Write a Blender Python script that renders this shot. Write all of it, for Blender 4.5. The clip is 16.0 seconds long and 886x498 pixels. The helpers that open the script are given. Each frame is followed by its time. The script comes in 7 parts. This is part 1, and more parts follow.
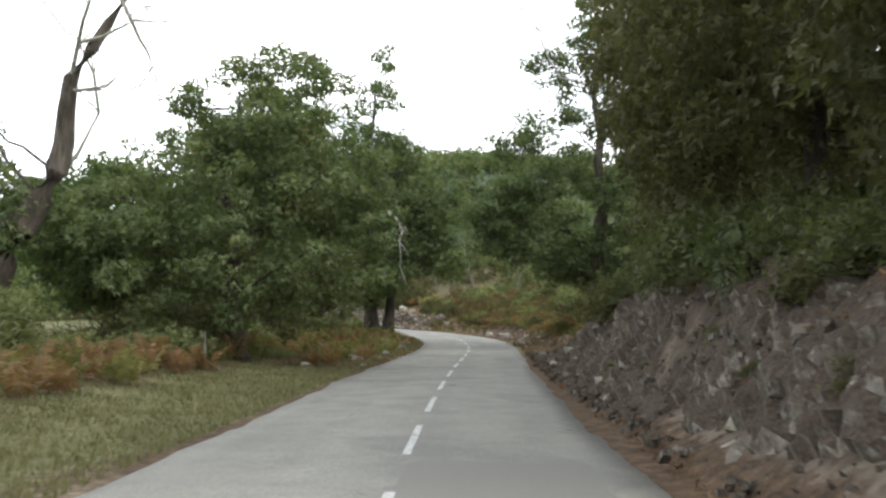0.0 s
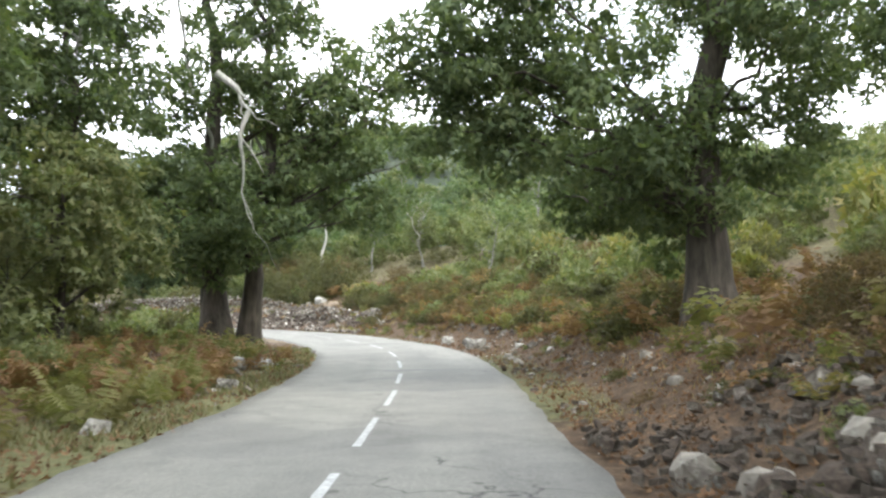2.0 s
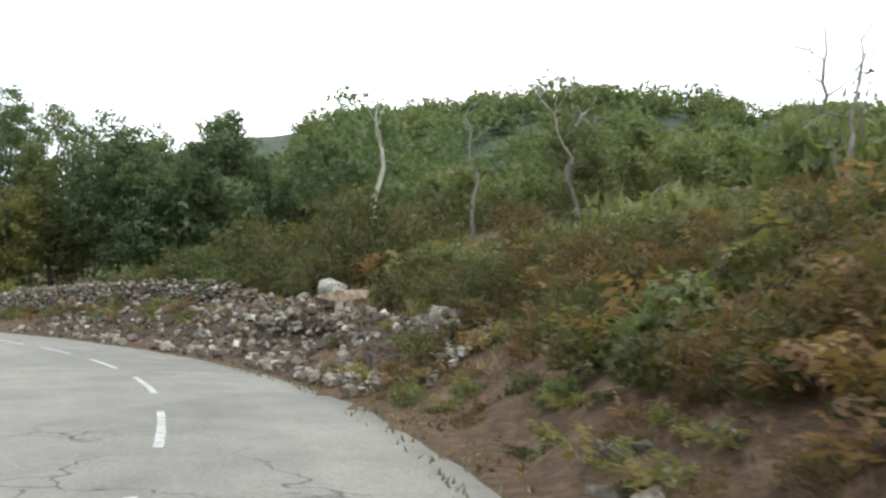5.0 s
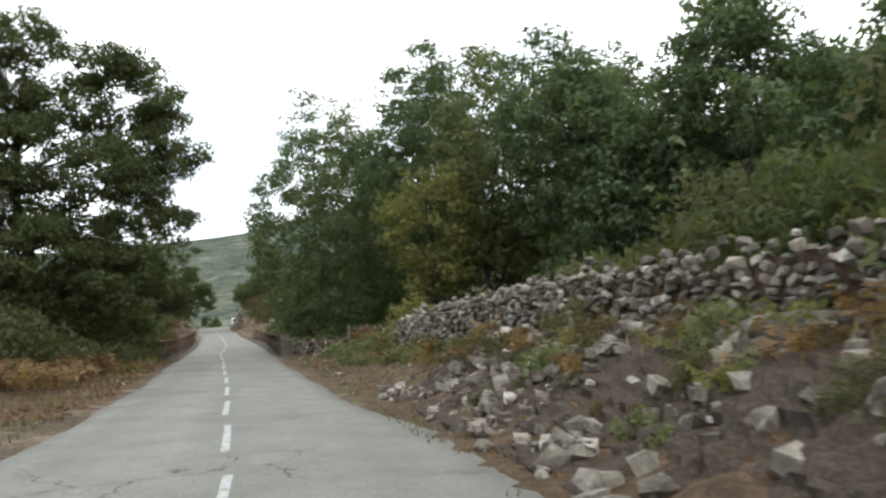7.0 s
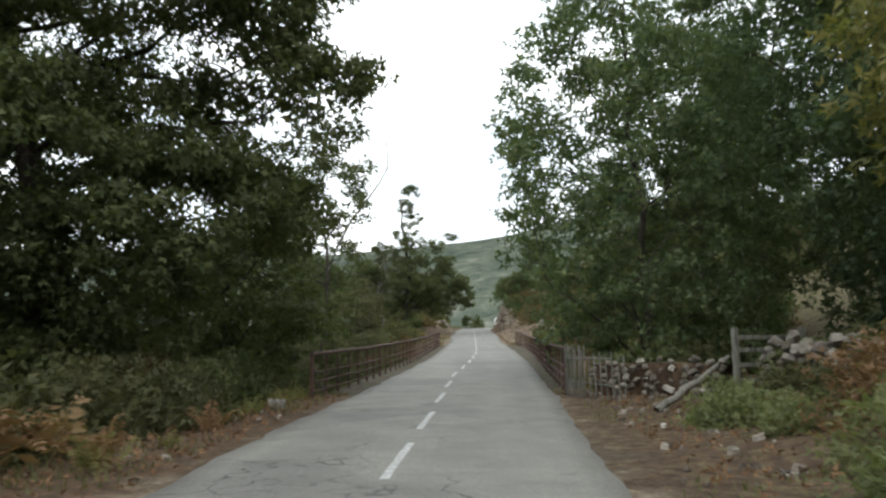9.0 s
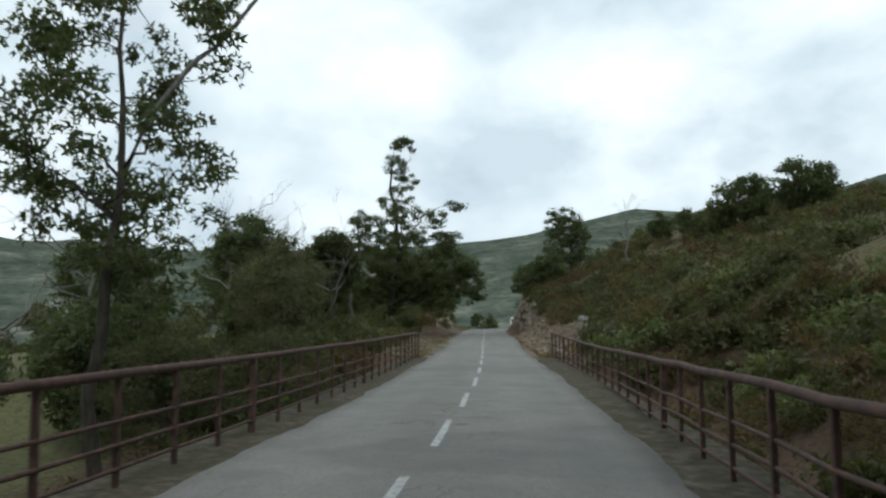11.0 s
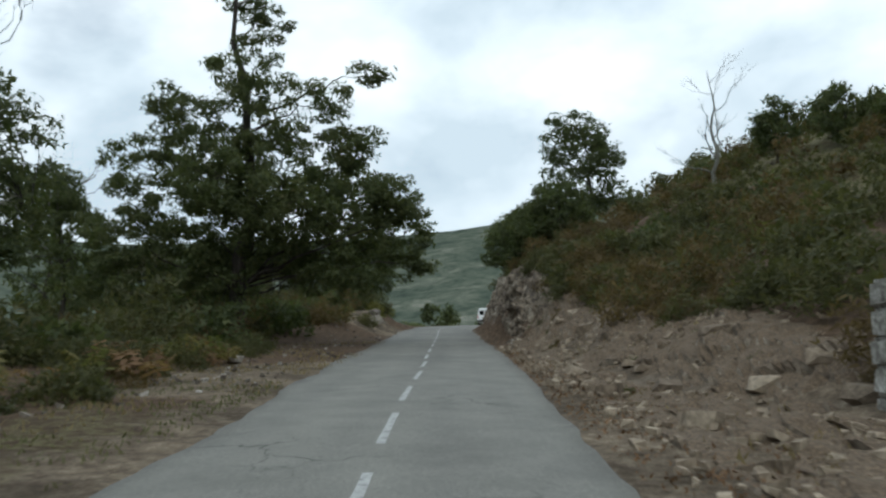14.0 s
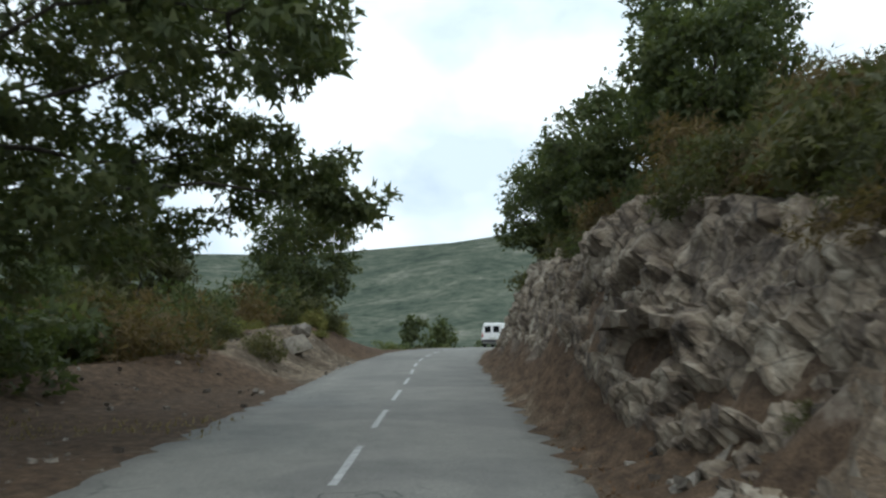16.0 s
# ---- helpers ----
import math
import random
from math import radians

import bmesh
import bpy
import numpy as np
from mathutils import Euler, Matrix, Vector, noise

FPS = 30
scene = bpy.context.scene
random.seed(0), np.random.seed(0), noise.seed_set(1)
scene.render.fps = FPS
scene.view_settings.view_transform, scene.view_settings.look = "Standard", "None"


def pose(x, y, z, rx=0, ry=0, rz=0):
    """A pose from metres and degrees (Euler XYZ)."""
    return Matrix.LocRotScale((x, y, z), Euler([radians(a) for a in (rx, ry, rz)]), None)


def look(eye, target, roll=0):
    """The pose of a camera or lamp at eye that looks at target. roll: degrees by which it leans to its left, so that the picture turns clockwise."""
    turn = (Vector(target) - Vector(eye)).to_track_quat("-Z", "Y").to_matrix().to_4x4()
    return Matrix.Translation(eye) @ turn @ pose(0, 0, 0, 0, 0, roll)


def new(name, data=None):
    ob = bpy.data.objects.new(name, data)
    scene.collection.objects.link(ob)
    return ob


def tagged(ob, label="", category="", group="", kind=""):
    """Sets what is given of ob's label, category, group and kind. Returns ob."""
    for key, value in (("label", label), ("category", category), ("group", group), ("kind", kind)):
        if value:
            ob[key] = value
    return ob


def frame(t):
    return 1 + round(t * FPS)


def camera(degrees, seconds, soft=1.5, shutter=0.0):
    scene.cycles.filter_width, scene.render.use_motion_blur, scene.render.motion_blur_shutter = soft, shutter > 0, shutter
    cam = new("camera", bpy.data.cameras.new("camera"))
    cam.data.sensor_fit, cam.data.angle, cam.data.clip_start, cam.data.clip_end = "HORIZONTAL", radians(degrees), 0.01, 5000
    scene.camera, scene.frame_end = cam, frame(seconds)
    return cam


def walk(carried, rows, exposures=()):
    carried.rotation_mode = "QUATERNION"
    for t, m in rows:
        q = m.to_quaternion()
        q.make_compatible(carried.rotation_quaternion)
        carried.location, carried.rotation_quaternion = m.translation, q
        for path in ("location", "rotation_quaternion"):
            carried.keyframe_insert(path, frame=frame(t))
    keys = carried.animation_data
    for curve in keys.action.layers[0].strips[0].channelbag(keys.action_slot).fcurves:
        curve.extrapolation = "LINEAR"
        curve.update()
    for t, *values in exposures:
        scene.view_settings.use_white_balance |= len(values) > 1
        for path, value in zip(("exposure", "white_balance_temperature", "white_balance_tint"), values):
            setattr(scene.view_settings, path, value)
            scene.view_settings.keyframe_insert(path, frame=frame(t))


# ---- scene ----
cam = camera(53.6, 16.0, 2.4, 0.13)
METRES, EYE, TILT, LEAN, TURN = 215.0, 1.5, 4.7, 0.0, 0.0
EXPOSURES = [(0.0, 0.82, 6360, 10), (1.0, 1.26, 6260, 10), (1.5, 1.60, 6200, 10), (3.0, 1.52, 6230, 9), (5.5, 0.64, 6320, 9), (7.0, 0.50, 6300, 8), (8.2, 0.54, 6320, 8), (9.7, 0.1, 6150, 6), (12.0, -0.68, 5850, 1), (13.5, -0.58, 5850, 2), (15.0, -0.22, 5780, 3), (16.0, -0.2, 5830, 3)]
ROWS = [
    (0.0, 0.0, 0.0, 0.0, 0.0, 0.0, -0.0),
    (0.5, 0.0013, 0.0328, -0.0029, -0.8, 0.07, 0.7),
    (1.0, 0.003, 0.0676, -0.0059, -1.61, -0.16, 1.27),
    (1.5, 0.0048, 0.0988, -0.0084, -2.14, -0.17, 0.48),
    (2.0, 0.007, 0.1318, -0.0111, -2.75, -0.15, 0.43),
    (2.5, 0.009, 0.1619, -0.0137, -3.34, -0.24, 0.5),
    (3.0, 0.0111, 0.1935, -0.0163, -3.82, -0.29, 0.15),
    (3.5, 0.0129, 0.2235, -0.0186, -3.61, -0.24, 0.01),
    (4, 0.0135, 0.2508, -0.0205, -1.95, -0.08, -0.14),
    (4.5, 0.0121, 0.2765, -0.022, 1.23, 0.12, -0.22),
    (5, 0.0078, 0.3015, -0.0235, 6.02, 0.31, -0.15),
    (5.5, -0.0002, 0.3268, -0.0249, 12.5, 0.44, 0.14),
    (6.0, -0.0104, 0.3526, -0.0264, 19.86, 0.72, 1.57),
    (6.5, -0.0228, 0.3757, -0.0275, 27.27, 1.3, 3.64),
    (7.0, -0.0399, 0.3988, -0.0287, 35.5, 2.15, 5.53),
    (7.5, -0.0582, 0.4185, -0.0296, 42.69, 2.92, 5.44),
    (8.0, -0.0802, 0.4388, -0.0305, 49.56, 3.77, 5.23),
    (8.5, -0.1011, 0.457, -0.0314, 51.84, 3.73, 4.63),
    (9.0, -0.1253, 0.4778, -0.0323, 52.74, 3.91, 4.77),
    (9.5, -0.1484, 0.4969, -0.0332, 53.61, 3.88, 4.07),
    (10, -0.1726, 0.5171, -0.0342, 54.13, 3.9, 3.89),
    (10.5, -0.1985, 0.5389, -0.0352, 54.09, 3.96, 3.76),
    (11, -0.2251, 0.5614, -0.0361, 53.68, 4.01, 3.68),
    (11.5, -0.2518, 0.5838, -0.0369, 53.11, 4.03, 3.62),
    (12.0, -0.2775, 0.6052, -0.0375, 52.57, 3.96, 3.57),
    (12.5, -0.3025, 0.6258, -0.0379, 52.12, 3.56, 3.43),
    (13.0, -0.3296, 0.6486, -0.0383, 51.78, 3.45, 4.96),
    (13.5, -0.3554, 0.6697, -0.0388, 51.27, 3.82, 3.18),
    (14.0, -0.3833, 0.693, -0.0395, 51.17, 3.43, 4.41),
    (14.5, -0.409, 0.7144, -0.0397, 51.19, 3.43, 4.11),
    (15.0, -0.436, 0.737, -0.0399, 51.23, 3.78, 4.23),
    (15.5, -0.4608, 0.7581, -0.0405, 51.1, 4.05, 4.69),
    (16.0, -0.4872, 0.7803, -0.0406, 51.01, 4.32, 3.98),
]
walk(cam, [(t, pose(0, 0, EYE, TILT, LEAN, TURN) @ pose(METRES * x, METRES * y, METRES * z, 90 + pitch, roll, yaw)) for t, x, y, z, yaw, pitch, roll in ROWS],
     exposures=EXPOSURES)

# ---- world, sun ----
SUN_UP, SUN_ROUND = 48.0, 120.0
world = bpy.data.worlds.new("overcast_sky")
scene.world = world
world.use_nodes = True
wt = world.node_tree
wt.nodes.clear()


def wnode(kind, **values):
    n = wt.nodes.new(kind)
    for k, v in values.items():
        n.inputs[k].default_value = v
    return n


w_out = wnode("ShaderNodeOutputWorld")
w_bg = wnode("ShaderNodeBackground", Strength=0.1)
w_sky = wt.nodes.new("ShaderNodeTexSky")
w_sky.sky_type = "NISHITA"
w_sky.sun_disc = False
w_sky.sun_elevation = radians(SUN_UP)
w_sky.sun_rotation = radians(SUN_ROUND)
w_sky.dust_density = 2.0
w_co = wnode("ShaderNodeTexCoord")
w_map = wnode("ShaderNodeMapping")
w_map.inputs["Scale"].default_value = (1.0, 1.0, 1.7)
w_map.inputs["Location"].default_value = (0.35, 0.1, 0.0)
w_n1 = wnode("ShaderNodeTexNoise", Scale=3.4, Detail=9.0, Roughness=0.54, Distortion=0.1)
w_n2 = wnode("ShaderNodeTexNoise", Scale=4.4, Detail=9.0, Roughness=0.52, Distortion=0.1)
w_r1 = wt.nodes.new("ShaderNodeValToRGB")
w_r1.color_ramp.elements[0].position, w_r1.color_ramp.elements[1].position = 0.30, 0.46
w_r1.color_ramp.elements[0].color = (0.62, 0.62, 0.62, 1)
w_r2 = wt.nodes.new("ShaderNodeValToRGB")
w_r2.color_ramp.elements[0].position, w_r2.color_ramp.elements[0].color = 0.36, (10.0, 10.8, 11.4, 1)
w_r2.color_ramp.elements[1].position, w_r2.color_ramp.elements[1].color = 0.62, (15.4, 15.5, 15.5, 1)
w_mix = wt.nodes.new("ShaderNodeMix")
w_mix.data_type = "RGBA"
wt.links.new(w_co.outputs["Generated"], w_map.inputs["Vector"])
wt.links.new(w_map.outputs["Vector"], w_n1.inputs["Vector"])
wt.links.new(w_map.outputs["Vector"], w_n2.inputs["Vector"])
wt.links.new(w_n1.outputs["Fac"], w_r1.inputs["Fac"])
wt.links.new(w_n2.outputs["Fac"], w_r2.inputs["Fac"])
wt.links.new(w_r1.outputs["Color"], w_mix.inputs["Factor"])
wt.links.new(w_sky.outputs["Color"], w_mix.inputs[6])
wt.links.new(w_r2.outputs["Color"], w_mix.inputs[7])
wt.links.new(w_mix.outputs[2], w_bg.inputs["Color"])
wt.links.new(w_bg.outputs["Background"], w_out.inputs["Surface"])

sun = new("sun", bpy.data.lights.new("sun", "SUN"))
sun.data.energy, sun.data.angle, sun.data.color = 0.9, radians(14), (1.0, 0.92, 0.80)
az = radians(SUN_ROUND)
sun.matrix_world = look((0, 0, 60), Vector((0, 0, 60)) - Vector((math.sin(az) * math.cos(radians(SUN_UP)), math.cos(az) * math.cos(radians(SUN_UP)), math.sin(radians(SUN_UP)))))


# ---- materials ----
def material(name):
    m = bpy.data.materials.new(name)
    m.use_nodes = True
    m.node_tree.nodes.clear()
    return m, m.node_tree


def node(tree, kind, **values):
    n = tree.nodes.new(kind)
    for k, v in values.items():
        n.inputs[k].default_value = v
    return n


def ramp(tree, source, stops):
    n = tree.nodes.new("ShaderNodeValToRGB")
    e = n.color_ramp.elements
    while len(e) < len(stops):
        e.new(0.5)
    for el, (p, c) in zip(e, stops):
        el.position, el.color = p, (*c, 1)
    tree.links.new(source, n.inputs["Fac"])
    return n.outputs["Color"]


def mix(tree, fac, a, b, mode="MIX"):
    n = tree.nodes.new("ShaderNodeMix")
    n.data_type, n.blend_type = "RGBA", mode
    for sock, v in ((n.inputs["Factor"], fac), (n.inputs[6], a), (n.inputs[7], b)):
        if isinstance(v, (int, float)):
            sock.default_value = v
        elif isinstance(v, tuple):
            sock.default_value = (*v, 1)
        else:
            tree.links.new(v, sock)
    return n.outputs[2]


def noise_fac(tree, scale, detail=5.0, rough=0.55, vector=None, distortion=0.0):
    n = node(tree, "ShaderNodeTexNoise", Scale=scale, Detail=detail, Roughness=rough, Distortion=distortion)
    if vector is None:
        vector = tree.nodes.new("ShaderNodeNewGeometry").outputs["Position"]
    tree.links.new(vector, n.inputs["Vector"])
    return n.outputs["Fac"]


def finish(tree, colour, rough=0.9, bump=None, strength=0.5, distance=0.02, metal=0.0, specular=0.3):
    p = node(tree, "ShaderNodeBsdfPrincipled", Metallic=metal)
    p.inputs["Specular IOR Level"].default_value = specular
    if isinstance(colour, tuple):
        p.inputs["Base Color"].default_value = (*colour, 1)
    else:
        tree.links.new(colour, p.inputs["Base Color"])
    if isinstance(rough, float):
        p.inputs["Roughness"].default_value = rough
    else:
        tree.links.new(rough, p.inputs["Roughness"])
    if bump is not None:
        b = node(tree, "ShaderNodeBump", Strength=strength, Distance=distance)
        tree.links.new(bump, b.inputs["Height"])
        tree.links.new(b.outputs["Normal"], p.inputs["Normal"])
    o = node(tree, "ShaderNodeOutputMaterial")
    tree.links.new(p.outputs["BSDF"], o.inputs["Surface"])
    return p


def leaf_material(name, stops, through_light=0.45, rough=0.62):
    """Leaves that differ one from another and from tree to tree, and let some light through."""
    m, t = material(name)
    geo = t.nodes.new("ShaderNodeNewGeometry")
    info = t.nodes.new("ShaderNodeObjectInfo")
    add = node(t, "ShaderNodeMath")
    add.operation = "MULTIPLY_ADD"
    add.inputs[1].default_value, add.inputs[2].default_value = 0.55, 0.0
    t.links.new(geo.outputs["Random Per Island"], add.inputs[0])
    big = noise_fac(t, 0.55, 3.0)
    sc = node(t, "ShaderNodeMath")
    sc.operation = "MULTIPLY_ADD"
    sc.inputs[1].default_value = 0.75
    t.links.new(big, sc.inputs[0])
    t.links.new(add.outputs[0], sc.inputs[2])
    sh = node(t, "ShaderNodeMath")
    sh.operation = "MULTIPLY_ADD"
    sh.inputs[1].default_value = 0.16
    t.links.new(info.outputs["Random"], sh.inputs[0])
    t.links.new(sc.outputs[0], sh.inputs[2])
    sub = node(t, "ShaderNodeMath")
    sub.operation = "SUBTRACT"
    sub.inputs[1].default_value = 0.22
    t.links.new(sh.outputs[0], sub.inputs[0])
    colour = ramp(t, sub.outputs[0], stops)
    p = node(t, "ShaderNodeBsdfPrincipled", Roughness=rough)
    p.inputs["Specular IOR Level"].default_value = 0.2
    t.links.new(colour, p.inputs["Base Color"])
    tr = t.nodes.new("ShaderNodeBsdfTranslucent")
    t.links.new(mix(t, 1.0, colour, (1.0, 1.1, 0.55), "MULTIPLY"), tr.inputs["Color"])
    ms = node(t, "ShaderNodeMixShader", Fac=through_light)
    t.links.new(p.outputs["BSDF"], ms.inputs[1])
    t.links.new(tr.outputs["BSDF"], ms.inputs[2])
    o = node(t, "ShaderNodeOutputMaterial")
    t.links.new(ms.outputs["Shader"], o.inputs["Surface"])
    return m


HEATH = leaf_material("olive_heath_leaves", [(0.0, (0.048, 0.051, 0.026)), (0.5, (0.088, 0.091, 0.043)), (0.85, (0.128, 0.118, 0.056)), (1.0, (0.150, 0.112, 0.058))], 0.42)
CHESTNUT = leaf_material("chestnut_leaves", [(0.0, (0.052, 0.072, 0.042)), (0.45, (0.103, 0.138, 0.063)), (0.8, (0.168, 0.192, 0.090)), (1.0, (0.266, 0.209, 0.095))])
ALDER = leaf_material("alder_leaves", [(0.0, (0.055, 0.078, 0.050)), (0.5, (0.100, 0.140, 0.072)), (0.85, (0.165, 0.190, 0.096)), (1.0, (0.240, 0.215, 0.10))])
OAK = leaf_material("oak_leaves", [(0.0, (0.046, 0.058, 0.032)), (0.5, (0.083, 0.101, 0.044)), (0.9, (0.132, 0.138, 0.060)), (1.0, (0.190, 0.150, 0.068))])
WILLOW = leaf_material("dull_olive_leaves", [(0.0, (0.055, 0.058, 0.032)), (0.5, (0.095, 0.096, 0.052)), (1.0, (0.145, 0.130, 0.070))])
YELLOWED = leaf_material("yellowing_leaves", [(0.0, (0.095, 0.105, 0.040)), (0.5, (0.178, 0.178, 0.062)), (1.0, (0.275, 0.220, 0.085))])
LIGHT_GREEN = leaf_material("light_green_leaves", [(0.0, (0.078, 0.094, 0.047)), (0.5, (0.145, 0.166, 0.076)), (1.0, (0.232, 0.222, 0.108))])
SCRUB = leaf_material("scrub_leaves", [(0.0, (0.044, 0.049, 0.026)), (0.5, (0.088, 0.090, 0.041)), (0.85, (0.130, 0.117, 0.054)), (1.0, (0.165, 0.120, 0.06))])
BROWN_SCRUB = leaf_material("brown_scrub_leaves", [(0.0, (0.060, 0.046, 0.026)), (0.5, (0.115, 0.082, 0.042)), (1.0, (0.17, 0.12, 0.055))])
RUST = leaf_material("rust_bracken", [(0.0, (0.098, 0.063, 0.039)), (0.5, (0.190, 0.113, 0.063)), (0.8, (0.265, 0.172, 0.098)), (1.0, (0.196, 0.184, 0.081))])
FERN = leaf_material("green_bracken", [(0.0, (0.081, 0.090, 0.037)), (0.45, (0.144, 0.150, 0.057)), (0.8, (0.213, 0.175, 0.081)), (1.0, (0.250, 0.156, 0.081))])
LITTER = leaf_material("fallen_leaves", [(0.0, (0.07, 0.042, 0.026)), (0.5, (0.15, 0.085, 0.045)), (1.0, (0.28, 0.17, 0.09))], 0.1, 0.8)
GRASS = leaf_material("grass_blades", [(0.0, (0.085, 0.088, 0.045)), (0.5, (0.135, 0.135, 0.068)), (1.0, (0.21, 0.18, 0.10))], 0.3, 0.7)
DRY_GRASS = leaf_material("dry_grass_blades", [(0.0, (0.13, 0.10, 0.055)), (0.5, (0.22, 0.17, 0.09)), (1.0, (0.32, 0.26, 0.15))], 0.3, 0.7)


def bark_material(name, dark, light, scale=6.0):
    m, t = material(name)
    geo = t.nodes.new("ShaderNodeNewGeometry")
    mp = t.nodes.new("ShaderNodeMapping")
    mp.inputs["Scale"].default_value = (1, 1, 0.18)
    t.links.new(geo.outputs["Position"], mp.inputs["Vector"])
    f = noise_fac(t, scale, 8.0, 0.65, mp.outputs["Vector"])
    c = ramp(t, f, [(0.32, dark), (0.68, light)])
    stain = ramp(t, noise_fac(t, 1.3, 3.0), [(0.4, (0.75, 0.78, 0.7)), (0.7, (1.1, 1.08, 1.05))])
    finish(t, mix(t, 1.0, c, stain, "MULTIPLY"), 0.95, f, 0.9, 0.06)
    return m


BARK = bark_material("chestnut_bark", (0.030, 0.025, 0.021), (0.125, 0.105, 0.088))
BARK_DARK = bark_material("dark_bark", (0.022, 0.019, 0.016), (0.085, 0.072, 0.06), 9.0)
DEADWOOD = bark_material("bleached_deadwood", (0.26, 0.245, 0.225), (0.52, 0.50, 0.47), 9.0)
GREY_WOOD = bark_material("weathered_wood", (0.10, 0.092, 0.085), (0.30, 0.285, 0.265), 14.0)

ROCK, t = material("lichen_stone")
info = t.nodes.new("ShaderNodeObjectInfo")
co = t.nodes.new("ShaderNodeNewGeometry")
f1 = noise_fac(t, 3.2, 9.0, 0.62)
f2 = noise_fac(t, 17.0, 6.0, 0.6)
stone_tone = ramp(t, info.outputs["Random"], [(0.0, (0.075, 0.064, 0.054)), (0.35, (0.135, 0.120, 0.103)), (0.7, (0.200, 0.184, 0.160)), (0.9, (0.235, 0.215, 0.185)), (1.0, (0.42, 0.40, 0.37))])
base = mix(t, 1.0, stone_tone, ramp(t, f1, [(0.3, (0.42, 0.40, 0.38)), (0.5, (1.0, 0.98, 0.95)), (0.70, (1.5, 1.48, 1.42))]), "MULTIPLY")
lichen = ramp(t, noise_fac(t, 7.0, 5.0, 0.7), [(0.56, (0, 0, 0)), (0.66, (1, 1, 1))])
base = mix(t, lichen, base, (0.28, 0.27, 0.23))
moss = ramp(t, noise_fac(t, 2.1, 5.0, 0.6), [(0.60, (0, 0, 0)), (0.72, (0.8, 0.8, 0.8))])
base = mix(t, moss, base, (0.085, 0.082, 0.045))
finish(t, base, 0.92, mix(t, 0.5, f1, f2), 0.8, 0.05)

CLIFF, t = material("fractured_rock_face")
f1 = noise_fac(t, 1.4, 10.0, 0.66, distortion=0.6)
f2 = noise_fac(t, 9.0, 6.0, 0.65)
vor = t.nodes.new("ShaderNodeTexVoronoi")
vor.feature = "DISTANCE_TO_EDGE"
vor.inputs["Scale"].default_value = 1.6
geo = t.nodes.new("ShaderNodeNewGeometry")
mp = t.nodes.new("ShaderNodeMapping")
mp.inputs["Scale"].default_value = (1.0, 1.0, 1.9)
mp.inputs["Rotation"].default_value = (0.4, 0.25, 0.0)
t.links.new(geo.outputs["Position"], mp.inputs["Vector"])
t.links.new(mp.outputs["Vector"], vor.inputs["Vector"])
crack = ramp(t, vor.outputs["Distance"], [(0.0, (0.25, 0.24, 0.23)), (0.05, (1, 1, 1))])
base = ramp(t, f1, [(0.34, (0.048, 0.038, 0.030)), (0.45, (0.125, 0.098, 0.074)), (0.54, (0.215, 0.175, 0.130)), (0.66, (0.36, 0.315, 0.25))])
base = mix(t, 0.6, base, crack, "MULTIPLY")
finish(t, base, 0.92, mix(t, 0.5, f1, f2), 1.0, 0.12)

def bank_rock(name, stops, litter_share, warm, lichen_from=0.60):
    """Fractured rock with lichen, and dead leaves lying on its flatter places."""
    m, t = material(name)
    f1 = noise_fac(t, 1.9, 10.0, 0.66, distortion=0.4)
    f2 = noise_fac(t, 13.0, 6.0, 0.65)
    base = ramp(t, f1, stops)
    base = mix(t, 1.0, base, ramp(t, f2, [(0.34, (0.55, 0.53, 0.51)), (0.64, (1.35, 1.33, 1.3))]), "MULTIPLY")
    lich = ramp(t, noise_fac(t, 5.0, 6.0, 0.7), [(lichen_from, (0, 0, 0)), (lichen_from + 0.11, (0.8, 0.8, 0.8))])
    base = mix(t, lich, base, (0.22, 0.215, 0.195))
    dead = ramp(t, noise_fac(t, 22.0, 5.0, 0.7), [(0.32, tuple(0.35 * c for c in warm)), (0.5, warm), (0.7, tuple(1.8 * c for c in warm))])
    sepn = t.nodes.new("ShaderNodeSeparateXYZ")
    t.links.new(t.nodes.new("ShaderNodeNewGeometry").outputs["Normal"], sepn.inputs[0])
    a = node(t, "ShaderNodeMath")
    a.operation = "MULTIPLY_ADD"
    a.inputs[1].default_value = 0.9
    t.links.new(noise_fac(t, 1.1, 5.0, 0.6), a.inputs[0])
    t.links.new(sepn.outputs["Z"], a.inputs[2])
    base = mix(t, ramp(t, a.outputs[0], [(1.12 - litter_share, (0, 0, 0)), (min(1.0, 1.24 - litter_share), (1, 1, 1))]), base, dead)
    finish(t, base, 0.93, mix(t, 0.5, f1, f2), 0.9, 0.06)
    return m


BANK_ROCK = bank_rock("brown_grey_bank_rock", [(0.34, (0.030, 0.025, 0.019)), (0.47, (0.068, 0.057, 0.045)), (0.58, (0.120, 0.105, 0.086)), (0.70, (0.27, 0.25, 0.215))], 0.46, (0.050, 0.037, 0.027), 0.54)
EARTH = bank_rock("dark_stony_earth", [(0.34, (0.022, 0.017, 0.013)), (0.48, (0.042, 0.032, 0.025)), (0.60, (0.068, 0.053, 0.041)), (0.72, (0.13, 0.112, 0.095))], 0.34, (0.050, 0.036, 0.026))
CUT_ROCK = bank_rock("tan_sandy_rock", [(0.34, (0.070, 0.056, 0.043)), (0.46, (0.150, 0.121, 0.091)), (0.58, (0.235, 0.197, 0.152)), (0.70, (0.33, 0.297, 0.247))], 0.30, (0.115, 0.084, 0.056))

